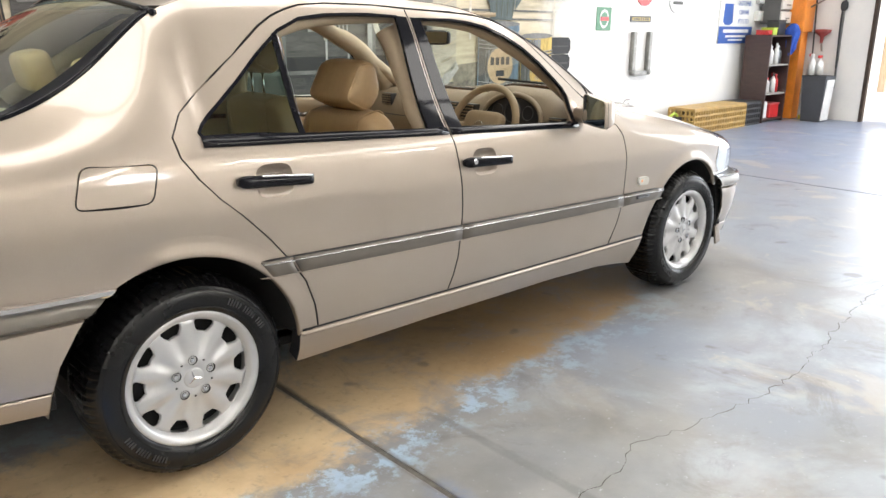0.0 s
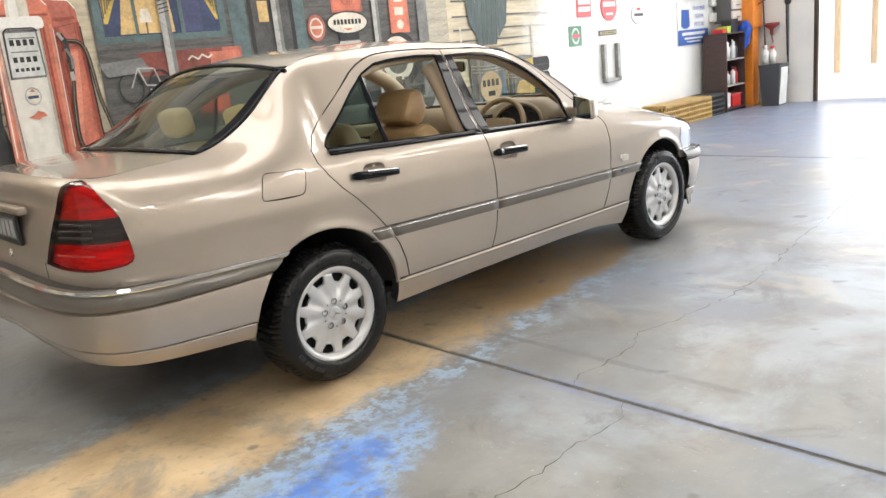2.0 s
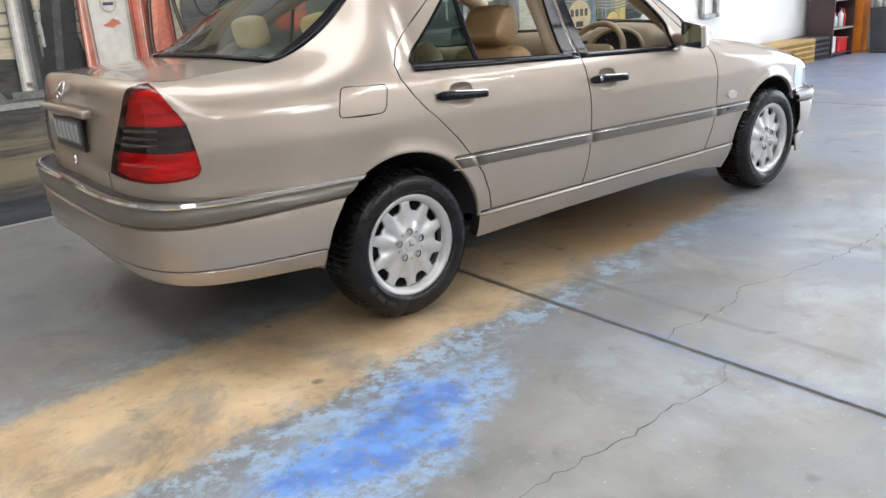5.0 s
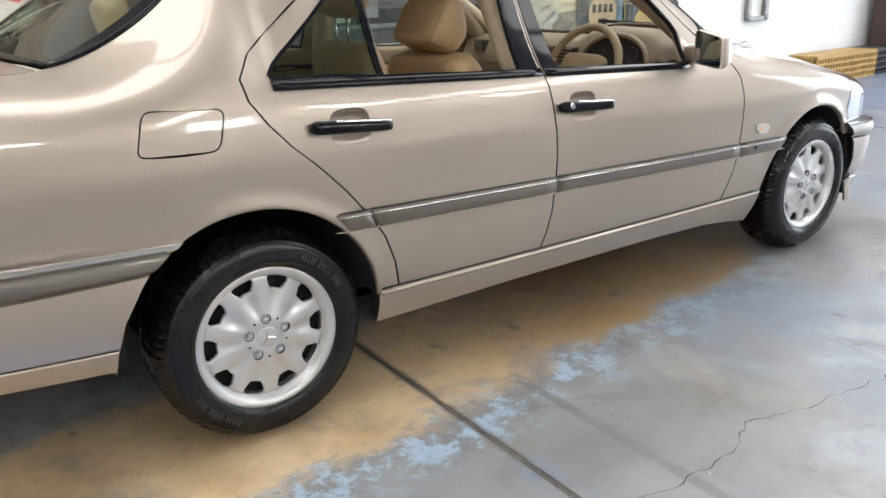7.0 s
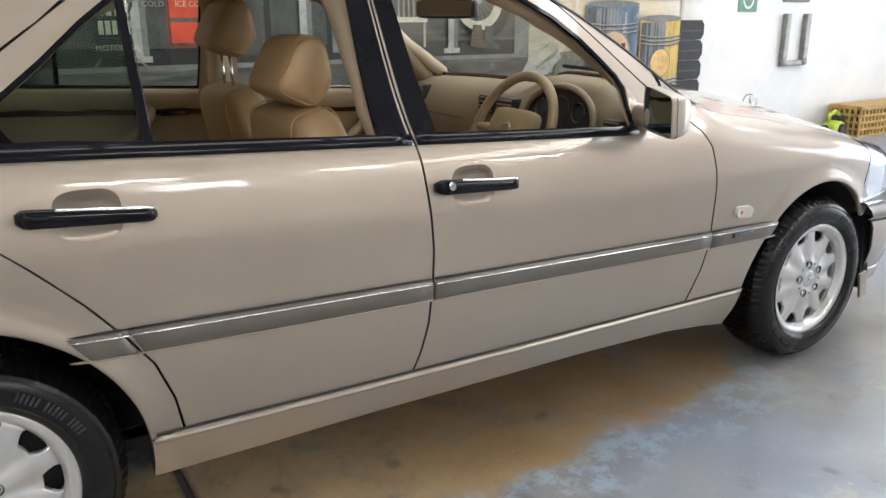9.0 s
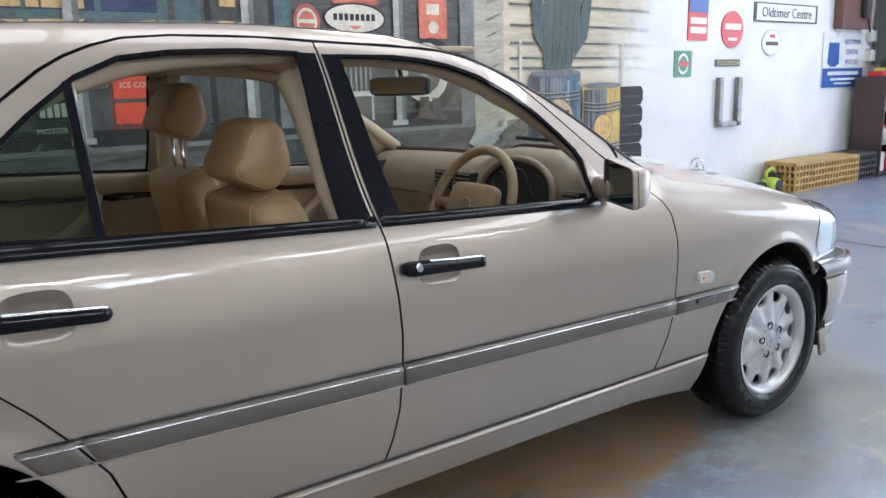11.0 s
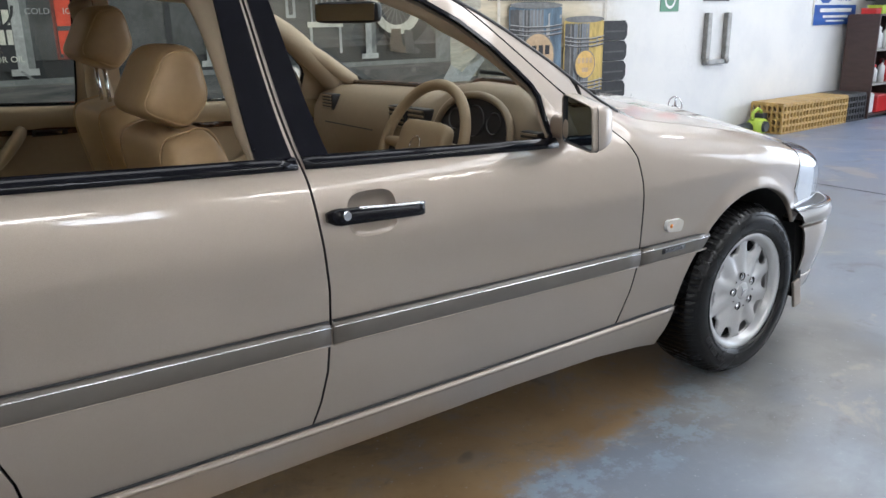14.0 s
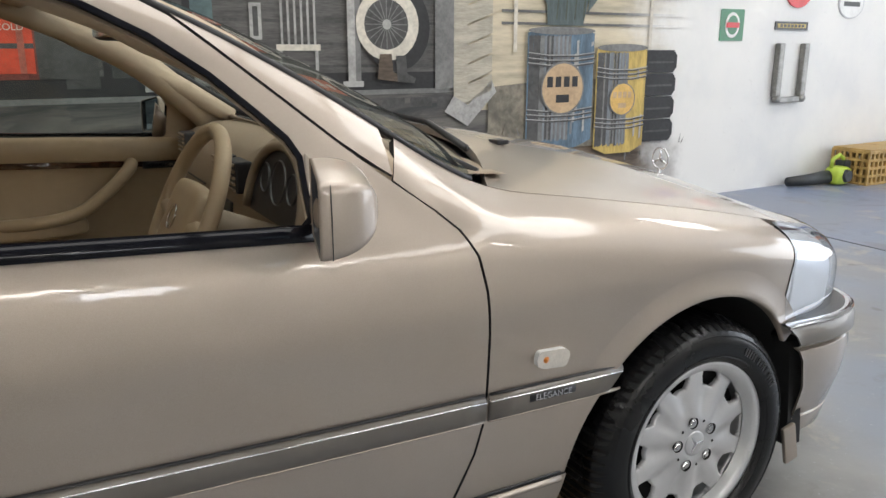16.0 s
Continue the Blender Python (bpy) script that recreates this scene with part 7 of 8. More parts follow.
p.shape([(0.68, 1.72), (1.12, 1.72), (1.10, 2.05), (0.92, 2.20), (0.74, 2.05)], AMB).shape([(0.845, 1.80), (0.945, 1.80), (0.925, 1.90), (0.865, 1.90)], CREAM).rect(0.888, 1.72, 0.902, 1.80, BROWN)
p.rect(1.20, 1.72, 1.36, 1.98, pig((0.05, 0.06, 0.13), 0.3))
for k in range(5):
    p.line([(0.60 + 0.04 * k, 2.44), (0.585 + 0.035 * k, 2.12), (0.575 + 0.018 * k, 1.84 + 0.03 * k)], 0.010, BROWN).line([(1.48 - 0.04 * k, 2.44), (1.495 - 0.035 * k, 2.12), (1.505 - 0.018 * k, 1.84 + 0.03 * k)], 0.010, BROWN)
for a, b, c, d in ((0.56, 1.99, 1.52, 2.025), (1.17, 1.71, 1.205, 2.46), (0.80, 1.71, 0.825, 2.46)):
    p.rect(a, b, c, d, TEAL)
p.done("lamp-lit painted window with yellow curtains")
p = Picture("painted_door", 6)
p.rect(1.62, 1.40, 1.78, MURAL_TOP - 0.01, TEAL).rect(1.62, 1.0, 1.78, 1.40, DARKG).rect(1.80, 1.0, 2.26, 2.6, INK).rect(1.84, 1.05, 2.22, 2.55, DARKG)
for z in (1.76, 1.97, 2.18):
    p.rect(1.90, z, 2.0, z + 0.17, AMB)
p.rect(2.26, 1.35, 2.38, 2.65, TEAL).rect(2.26, 1.0, 2.38, 1.35, MIDG)
p.done("dark painted door with lit panes")
p = Picture("painted_post", 12)
for x in (1.0, 2.03, 3.17):
    p.rect(x, 0.99, x + 0.085, MURAL_TOP - 0.01, MIDG).rect(x, 0.99, x + 0.05, MURAL_TOP - 0.01, PALEG).rect(x - 0.035, 0.975, x + 0.10, 1.01, PALEG)
for k in range(6):
    p.line([(1.0, 1.86 + 0.03 * k), (1.085, 1.88 + 0.03 * k)], 0.008, INK)
p.done("pale painted porch posts")
COOLER = pig((0.20, 0.050, 0.036), 0.4)
p = Picture("painted_cooler", 8)
p.rect(0.78, 1.05, 1.50, 1.58, COOLER).rect(1.50, 1.40, 1.68, 1.58, OLDRED).rect(1.50, 1.05, 1.68, 1.40, DARKG).rect(0.80, 1.45, 1.36, 1.55, COOLER).rect(1.38, 1.45, 1.66, 1.55, RUST)
for k in range(14):
    p.rect(0.82 + 0.036 * k, 1.06, 0.835 + 0.036 * k, 1.24, DARKG)
p.rect(0.78, 1.05, 1.20, 1.40, DARKG)
p.rect(1.22, 1.08, 1.49, 1.385, pig((0.62, 0.07, 0.03), 0.2)).rect(1.22, 1.20, 1.49, 1.225, DARKG).rect(1.42, 1.08, 1.45, 1.385, OLDRED)
p.line([(1.18, 1.50), (1.22, 1.53), (1.27, 1.50), (1.31, 1.535), (1.36, 1.505), (1.40, 1.53)], 0.014, CREAM)
p.shape([(0.46, 1.52), (0.80, 1.545), (0.86, 1.44), (0.52, 1.42)], MIDG)
c = p.done("red painted drinks cooler")
q = p.layer
WM = Matrix.Rotation(math.atan(WALL_K), 4, "Z") @ pose(0, 0, 0, 90)
for text, x, z, s, mt in (("COLD", 1.13, 1.30, 0.045, PALEG), ("ICE COLD", 1.355, 1.30, 0.045, CREAM)):
    writing(text, s, Matrix.Translation(on_wall(x, z, 0.036)) @ WM, mt, c, extrude=0.0005)
p = Picture("painted_bicycle", 10)
for x in (0.68, 0.92):
    p.line([(x + 0.095 * math.cos(t), 1.33 + 0.115 * math.sin(t)) for t in np.linspace(0, 2 * math.pi, 17)], 0.014, INK)
p.line([(0.68, 1.33), (0.75, 1.47), (0.88, 1.46), (0.92, 1.33), (0.80, 1.34), (0.75, 1.47)], 0.012, PALEG)
p.done("black painted bicycle")
p = Picture("painted_stand_sign", 12)
p.shape([(0.80, 1.0), (1.03, 1.0), (1.02, 1.36), (0.97, 1.40), (0.86, 1.40), (0.81, 1.36)], INK).line([(0.82, 1.0), (0.76, 0.93)], 0.014, MIDG).line([(1.01, 1.0), (1.09, 0.93)], 0.014, MIDG)
for z, n in ((1.235, 4), (1.135, 5)):
    for k in range(n):
        w = 0.185 / n
        p.rect(0.823 + w * k, z, 0.823 + w * (k + 0.72), z + 0.075, CREAM)
c = p.done("black painted forecourt stand sign")
writing("MOTOR OIL", 0.044, Matrix.Translation(on_wall(0.915, 1.06, 0.042)) @ WM, CREAM, c, extrude=0.0005)
p = Picture("painted_enamel_signs", 8)
p.rect(2.69, 1.81, 3.06, 2.30, OLDRED).rect(2.71, 2.0, 3.04, 2.28, CREAM).rect(2.71, 1.83, 3.04, 1.985, RUST)
p.shape([(2.76, 2.05), (2.99, 2.05), (2.99, 2.10), (2.93, 2.11), (2.90, 2.16), (2.82, 2.16), (2.80, 2.11), (2.76, 2.09)], RUST).disc(2.81, 2.05, 0.022, 0.022, INK).disc(2.94, 2.05, 0.022, 0.022, INK)
p.disc(2.52, 2.06, 0.085, 0.085, RUST).disc(2.52, 2.06, 0.06, 0.06, PALEG).rect(2.46, 2.045, 2.58, 2.075, OLDRED)
p.disc(2.49, 1.685, 0.10, 0.115, OLDRED).disc(2.49, 1.685, 0.075, 0.088, CREAM).disc(2.49, 1.685, 0.06, 0.07, RUST).rect(2.43, 1.675, 2.55, 1.70, CREAM)
p.disc(2.86, 1.715, 0.25, 0.105, INK).disc(2.86, 1.715, 0.235, 0.092, CREAM)
for k in range(8):
    p.rect(2.69 + 0.043 * k, 1.70, 2.72 + 0.043 * k, 1.745, INK)
p.shape([(2.80, 1.665), (2.92, 1.665), (2.86, 1.64)], RUST).rect(2.74, 1.56, 2.98, 1.62, INK)
p.rect(3.40, 1.59, 3.655, 2.42, RUST)
for k in range(5):
    p.rect(3.47, 1.76 + 0.125 * k, 3.585, 1.835 + 0.125 * k, CREAM)
p.disc(3.53, 1.67, 0.045, 0.045, CREAM)
c = p.done("red and cream painted enamel signs")
writing("OIL", 0.11, Matrix.Translation(on_wall(2.875, 1.905, 0.045)) @ WM, OLDRED, c, extrude=0.0005)
p = Picture("painted_chair", 8)
for x in (2.76, 2.80, 2.84, 2.88, 2.92, 2.96):
    p.rect(x, 1.22, x + 0.014, 1.55, PALEG)
p.rect(2.73, 1.19, 3.0, 1.225, CREAM).rect(2.74, 1.52, 2.99, 1.55, PALEG).rect(2.745, 1.02, 2.765, 1.19, PALEG).rect(2.965, 1.02, 2.985, 1.19, PALEG)
p.rect(2.58, 1.25, 2.65, 1.45, PALEG).rect(2.60, 1.27, 2.63, 1.43, DARKG)
p.done("pale painted slat-back chair")
p = Picture("painted_spare_wheel", 14)
p.disc(3.50, 1.33, 0.235, 0.265, INK).disc(3.44, 1.345, 0.215, 0.215, CREAM).disc(3.43, 1.345, 0.150, 0.150, DARKG)
for k in range(20):
    a = 2 * math.pi * k / 20
    p.line([(3.43, 1.345), (3.43 + 0.145 * math.cos(a), 1.345 + 0.145 * math.sin(a))], 0.006, MIDG)
p.disc(3.43, 1.345, 0.03, 0.03, PALEG)
p.shape([(3.36, 1.02), (3.52, 1.0), (3.55, 1.03), (3.47, 1.06), (3.46, 1.17), (3.38, 1.17)], BROWN).shape([(3.50, 1.0), (3.62, 0.99), (3.63, 1.02), (3.57, 1.05), (3.56, 1.16), (3.49, 1.16)], DARKG)
p.done("whitewall painted spare wheel with old boots")
p = Picture("painted_house_corner", 10)
p.rect(3.78, 0.95, 3.93, MURAL_TOP - 0.01, MIDG).rect(3.92, 0.85, 4.03, MURAL_TOP - 0.01, BOARD2)
for k in range(28):
    z = 0.86 + 0.125 * k
    p.shape([(4.03, z), (4.22, z + 0.07), (4.22, z + 0.18), (4.03, z + 0.113)], BOARD2)
    p.n -= 1
p.shape([(3.85, 0.80), (4.03, 0.70), (4.26, 0.92), (4.22, 1.0), (4.03, 0.84), (3.92, 0.90)], PALEG)
p.done("cream boarded painted house corner")
p = Picture("painted_yard", 5)
p.shape([(4.2, 0.5), (6.0, 0.5), (5.9, 0.95), (4.9, 1.0), (4.2, 0.95)], pig((0.20, 0.18, 0.14), 0.5, 3, (1, 1, 1), True))
for z in (1.36, 1.44, 1.56, 1.70, 1.86, 2.02, 2.18, 2.34):
    p.rect(4.3, z, 6.05, z + 0.018, pig((0.12, 0.12, 0.115), 0.4, 5, (1, 1, 1), True))
for x in (4.40, 5.66):
    p.rect(x, 1.18, x + 0.03, 1.60, CREAM)
for k in range(60):
    x, z = rng.uniform(4.25, 6.2), rng.uniform(0.36, 0.62)
    p.shape([(x, z), (x + 0.012, z), (x + rng.uniform(-0.03, 0.04), z + rng.uniform(0.04, 0.11))], rng.choice((MIDG, OLIVE, BROWN)))
    p.n -= 1 if k % 5 else 0
p.done("painted yard with board fence and dry grass")
p = Picture("painted_cactus", 9)
CACT = pig((0.075, 0.10, 0.10), 0.4, 5, (5, 1, 0.6))
p.shape([(4.68, 1.36), (5.0, 1.36), (5.08, 1.7), (5.14, 2.2), (5.16, 2.9), (4.80, 2.9), (4.74, 2.2), (4.66, 1.7)], CACT).shape([(4.72, 1.45), (4.56, 1.62), (4.52, 2.0), (4.56, 2.3), (4.66, 2.3), (4.66, 1.9), (4.74, 1.7)], CACT).shape([(5.04, 1.45), (5.20, 1.62), (5.26, 2.0), (5.24, 2.5), (5.15, 2.5), (5.14, 1.9), (5.06, 1.7)], CACT)
for x in (4.76, 4.84, 4.92, 5.0):
    p.line([(x, 1.4), (x + 0.04, 1.9), (x + 0.06, 2.8)], 0.012, OLIVE)
p.done("dark painted cactus")


SLATE = pig((0.20, 0.22, 0.24), 0.35, 6, (5, 1, 0.5))


def painted_drum(x0, x1, z0, z1, mat, mark, name):
    q = Picture(name, 12)
    w = x1 - x0
    q.shape([(x0, z0 + 0.05), (x0 + w * 0.25, z0), (x0 + w * 0.75, z0), (x1, z0 + 0.05), (x1, z1 - 0.03), (x0 + w * 0.75, z1), (x0 + w * 0.25, z1), (x0, z1 - 0.03)], mat)
    streak = random.Random(int(x0 * 100))
    for k in range(30):
        f = k / 30
        tone = streak.choice((DARKG, DARKG, MIDG) if f < 0.22 else (MIDG, DARKG, SLATE) if f < 0.42 else (MIDG, SLATE, PALEG, SLATE) if f < 0.62 else (mat, mat, SLATE, PALEG) if f < 0.74 else (mat, mat, mat, PALEG))
        if tone is not mat:
            a, b = x0 + 0.012 + (w - 0.024) * f, x0 + 0.012 + (w - 0.024) * (f + 0.036)
            lo, hi = z0 + 0.05 + streak.uniform(0, 0.02), z1 - 0.045
            if f > 0.6:
                lo, hi = sorted((streak.uniform(lo, hi), streak.uniform(lo, hi)))
            q.shape([(a, lo), (b, lo + 0.01), (b + streak.uniform(-0.004, 0.004), hi), (a, hi - 0.01)], tone)
    q.disc((x0 + x1) / 2, z1 - 0.015, w / 2, 0.028, MIDG)
    for f in (0.24, 0.28, 0.32, 0.70, 0.74, 0.78):
        z = z0 + (z1 - z0) * f
        q.line([(x0, z + 0.012), (x0 + w * 0.3, z - 0.006), (x0 + w * 0.7, z - 0.006), (x1, z + 0.012)], 0.010, DARKG)
        q.line([(x0, z + 0.022), (x0 + w * 0.3, z + 0.004), (x0 + w * 0.7, z + 0.004), (x1, z + 0.022)], 0.006, PALEG)
    cx, cz, r = (x0 + x1) / 2 + w * 0.02, z0 + (z1 - z0) * 0.51, w * mark[1]
    q.disc(cx, cz, r, r * 0.95, MIDG).disc(cx, cz, r * 0.93, r * 0.88, mark[0])
    for k in range(4):
        q.rect(cx - r * 0.72 + r * 0.38 * k, cz + 0.01, cx - r * 0.46 + r * 0.38 * k, cz + r * 0.42, mark[2])
    q.rect(cx - r * 0.3, cz - r * 0.5, cx + r * 0.3, cz - r * 0.22, mark[2])
    return q.done("old painted oil drum with a round mark")


painted_drum(4.51, 5.11, 0.50, 1.34, BLUEP, (TANP, 0.33, INK), "painted_drum")
painted_drum(5.14, 5.64, 0.43, 1.225, DRUMY, (pig((0.62, 0.40, 0.12), 0.2), 0.26, TANP), "painted_drum")
p = Picture("painted_tyre_stack", 11)
for k in range(4):
    z = 0.50 + 0.175 * k
    p.shape([(5.63, z), (5.93, z), (5.965, z + 0.04), (5.965, z + 0.13), (5.93, z + 0.168), (5.63, z + 0.168)], INK).rect(5.66, z + 0.07, 5.93, z + 0.085, DARKG)
p.done("black painted stack of tyres")

# ---- signs and fittings on the white part of the wall ----
FACE = Matrix.Rotation(math.atan(WALL_K), 4, "Z")


def sign(name, x0, z0, x1, z1, mat, label, category="sign", thick=0.012, frame_mat=None, oval_shape=False):
    s = thing(name, label, category, on_wall((x0 + x1) / 2, (z0 + z1) / 2, 0))
    s.matrix_world = Matrix.Translation(on_wall((x0 + x1) / 2, (z0 + z1) / 2, 0)) @ FACE
    bpy.context.view_layer.update()
    w, h = (x1 - x0) / 2, (z1 - z0) / 2
    pts = [(w * math.cos(t), h * math.sin(t)) for t in np.linspace(0, 2 * math.pi, 36, endpoint=False)] if oval_shape else rounded([(-w, -h), (w, -h), (w, h), (-w, h)], min(w, h) * 0.06)
    part("board", flat_prism(pts, -thick, -0.001), frame_mat or mat, s)
    if frame_mat:
        k = 0.93
        part("face", flat_prism([(a * k, b * (k if abs(h - w) < 0.1 or oval_shape else 0.86)) for a, b in pts], -thick - 0.003, -thick + 0.001), mat, s)
    return s


def bar(s, x0, z0, x1, z1, mat, y=-0.018, name="bar"):
    return part(name, flat_prism([(x0, z0), (x1, z0), (x1, z1), (x0, z1)], y, y + 0.005), mat, s)


SRED, SGREEN, SBLUE, SWHITE, SGOLD, SBLACK = M("sign_red", (0.55, 0.03, 0.035), 0.3), M("sign_green", (0.03, 0.17, 0.075), 0.3), M("sign_blue", (0.03, 0.10, 0.36), 0.3), M("sign_white", (0.72, 0.72, 0.70), 0.3), M("sign_gold", (0.45, 0.33, 0.07), 0.3), M("sign_black", (0.03, 0.03, 0.03), 0.35)
s = sign("enamel_sign", 6.65, 1.615, 6.975, 2.25, SRED, "tall red and blue enamel advertising sign")
bar(s, -0.155, -0.05, 0.155, 0.14, SBLUE), bar(s, -0.10, 0.15, 0.10, 0.25, SWHITE, -0.02), bar(s, -0.13, -0.16, 0.13, -0.10, SWHITE), bar(s, -0.13, -0.25, 0.13, -0.19, SWHITE)
s = sign("disc_sign", 7.215, 1.545, 7.605, 1.915, SRED, "round red enamel advertising sign", oval_shape=True)
bar(s, -0.145, 0.00, 0.145, 0.06, SWHITE), bar(s, -0.08, -0.11, 0.08, -0.08, SWHITE)
s = sign("name_board", 7.80, 1.825, 9.11, 2.025, SWHITE, "framed white name board with black lettering", frame_mat=SBLACK)
writing("Oldtimer Centre", 0.150, pose(0, -0.018, -0.005, 90), SBLACK, s)
s = sign("shield_sign", 7.98, 1.47, 8.36, 1.745, SWHITE, "round white enamel sign with red peak", oval_shape=True, frame_mat=M("sign_grey", (0.45, 0.45, 0.46), 0.35))
bar(s, -0.12, -0.03, 0.12, 0.01, SBLACK), bar(s, -0.05, 0.05, 0.05, 0.085, SRED)
s = sign("enamel_sign", 6.45, 1.265, 6.73, 1.515, SGREEN, "green enamel sign with white and red roundel", thick=0.01)
part("roundel", flat_prism([(0.085 * math.cos(t), 0.10 * math.sin(t)) for t in np.linspace(0, 6.2, 28)], -0.014, -0.010), SWHITE, s)
part("roundel", flat_prism([(0.062 * math.cos(t), 0.075 * math.sin(t)) for t in np.linspace(0, 6.2, 28)], -0.017, -0.013), SGREEN, s)
bar(s, -0.075, -0.02, 0.075, 0.02, SRED, -0.021)
s = sign("strip_sign", 7.135, 1.36, 7.575, 1.43, SBLACK, "narrow black sign with gold strip", thick=0.01)
bar(s, -0.19, -0.017, 0.19, 0.017, SGOLD, -0.014)
for k in range(7):
    bar(s, -0.16 + 0.048 * k, -0.011, -0.13 + 0.048 * k, 0.011, SBLACK, -0.017)
s = sign("notice_board", 9.30, 1.095, 10.30, 1.745, SWHITE, "white notice board with a blue lower band", thick=0.02)
part("lower_band", flat_prism([(-0.5, -0.325), (0.5, -0.325), (0.5, -0.10), (-0.5, -0.10)], -0.024, -0.018), SBLUE, s)
part("crest", flat_prism([(-0.40, -0.04), (-0.32, -0.08), (-0.20, -0.08), (-0.12, -0.04), (-0.14, 0.20), (-0.38, 0.20)], -0.024, -0.018), SBLUE, s)
for z, t in ((0.21, "OLDTIMER"), (0.09, "CENTRE"), (-0.03, "PTY LTD")):
    writing(t, 0.085, pose(0.20, -0.0225, z, 90), SBLUE, s)
for z, w, h in ((-0.16, 0.38, 0.022), (-0.23, 0.30, 0.014), (-0.28, 0.22, 0.010)):
    bar(s, -w, z - h, w, z + h, SWHITE, -0.028)
STEEL = M("grimy_steel", (0.26, 0.255, 0.24), 0.45, 0.8, 0.35, 14)
s = thing("wall_bracket", "grey steel U-shaped bracket bolted to the wall", "bracket")
s.matrix_world = Matrix.Translation(on_wall(7.37, 1.0, 0)) @ FACE
bpy.context.view_layer.update()
for sx in (-1, 1):
    part("upright", box((sx * 0.17 - 0.035, -0.06, -0.20), (sx * 0.17 + 0.035, -0.004, 0.25), None, 0.012), STEEL, s)
    part("bracket_foot", lathe([(0, 0.03), (0.028, 0.03), (0.034, 0.02), (0.034, -0.02), (0, -0.03)], pose(sx * 0.17, -0.04, -0.22, 90), 16), STEEL, s, "", True)
part("cross_bar", box((-0.17, -0.055, -0.255), (0.17, -0.01, -0.205), None, 0.01), STEEL, s)

# ---- things along the wall ----
def crate(name, x, y, z, mat, label, l=0.44, d=0.36, h=0.31):
    c = thing(name, label, "crate", (x, y, z), "milk crates by the wall")
    t = 0.016
    for k in range(5):
        zz = h * k / 4.0 * 0.92
        for sy in (-1, 1):
            part("long_rail", box((-l / 2, sy * d / 2 - t / 2, zz), (l / 2, sy * d / 2 + t / 2, zz + 0.024), None, 0.003), mat, c)
        for sx in (-1, 1):
            part("end_rail", box((sx * l / 2 - t / 2, -d / 2 + 0.009, zz + 0.0005), (sx * l / 2 + t / 2, d / 2 - 0.009, zz + 0.0235), None, 0.003), mat, c)
    for k in range(8):
        xx = -l / 2 + l * k / 7
        for sy in (-1, 1):
            part("upright", box((xx - 0.011, sy * d / 2 - t * 0.7, 0.001), (xx + 0.011, sy * d / 2 + t * 0.7, h), None, 0.003), mat, c)
    for k in range(1, 6):
        yy = -d / 2 + d * k / 6
        for sx in (-1, 1):
            part("upright", box((sx * l / 2 - t * 0.7, yy - 0.011, 0.001), (sx * l / 2 + t * 0.7, yy + 0.011, h), None, 0.003), mat, c)
    part("crate_floor", box((-l / 2, -d / 2, 0.0), (l / 2, d / 2, 0.012)), mat, c)
    part("crate_lid", box((-l / 2 - 0.004, -d / 2 - 0.004, h), (l / 2 + 0.004, d / 2 + 0.004, h + 0.014), None, 0.004), mat, c)
    return c


TANPL, BLKPL = M("yellowed_crate_plastic", (0.42, 0.27, 0.085), 0.5, 0, 0.2, 9), M("black_crate_plastic", (0.03, 0.03, 0.032), 0.5, 0, 0.2, 9)
for k in range(3):
    crate("milk_crate", 8.30 + 0.462 * k, 2.455 + 0.012 * k, 0, TANPL, "yellow-brown plastic milk crate on the floor")
crate("milk_crate", 9.69, 2.50, 0, BLKPL, "black plastic milk crate on the floor")
# leaf blower
LIME, CHAR = M("lime_plastic", (0.42, 0.55, 0.06), 0.4, 0, 0.1, 8), M("charcoal_plastic", (0.03, 0.033, 0.036), 0.45, 0, 0.2, 8)
b = thing("leaf_blower", "lime and black cordless leaf blower lying on the floor", "leaf blower", (7.86, 2.46, 0.0))
part("nozzle", tube([(-0.48, 0.10, 0.05), (-0.30, 0.07, 0.055), (-0.05, 0.02, 0.075)], [0.042, 0.05, 0.062], 16), CHAR, b, "black blower tube", True)
part("motor_housing", pillow(0.11, 0.085, 0.085, pose(0.05, -0.01, 0.088), 0.6, 0.6), LIME, b, "", True)
part("air_intake", lathe([(0, 0.03), (0.05, 0.03), (0.06, 0.0)], pose(0.06, -0.09, 0.09, 90), 18), CHAR, b)
part("grip", tube([(-0.04, 0, 0.16), (-0.03, 0, 0.235), (0.06, 0, 0.27), (0.12, 0, 0.24), (0.13, 0, 0.15)], 0.018, 10), LIME, b, "", True)
part("battery", box((0.08, -0.05, 0.12), (0.17, 0.05, 0.22), None, 0.012), CHAR, b)
# open bookcase with car care bottles
CASE, SHELF = M("dark_brown_veneer", (0.055, 0.032, 0.028), 0.45, 0, 0.2, 5, brush=(1, 1, 6)), M("pale_shelf_edge", (0.30, 0.28, 0.26), 0.5)
BX, BY = 10.0, 2.31
s = thing("bookcase", "dark brown open bookcase packed with car care bottles", "bookcase", (BX, BY, 0))
H, W, D = 1.20, 0.62, 0.38
for x in (0, W):
    part("side_panel", box((x - 0.011, 0, 0), (x + 0.011, D, H), None, 0.002), CASE, s)
for z in (0.04, 0.40, 0.80, H):
    part("shelf", box((0.012, 0.004, z - 0.011), (W - 0.012, D - 0.012, z + 0.011), None, 0.002), CASE if z in (0.04, H) else SHELF, s)
part("back_panel", box((0.0, D - 0.010, 0), (W, D, H)), CASE, s)
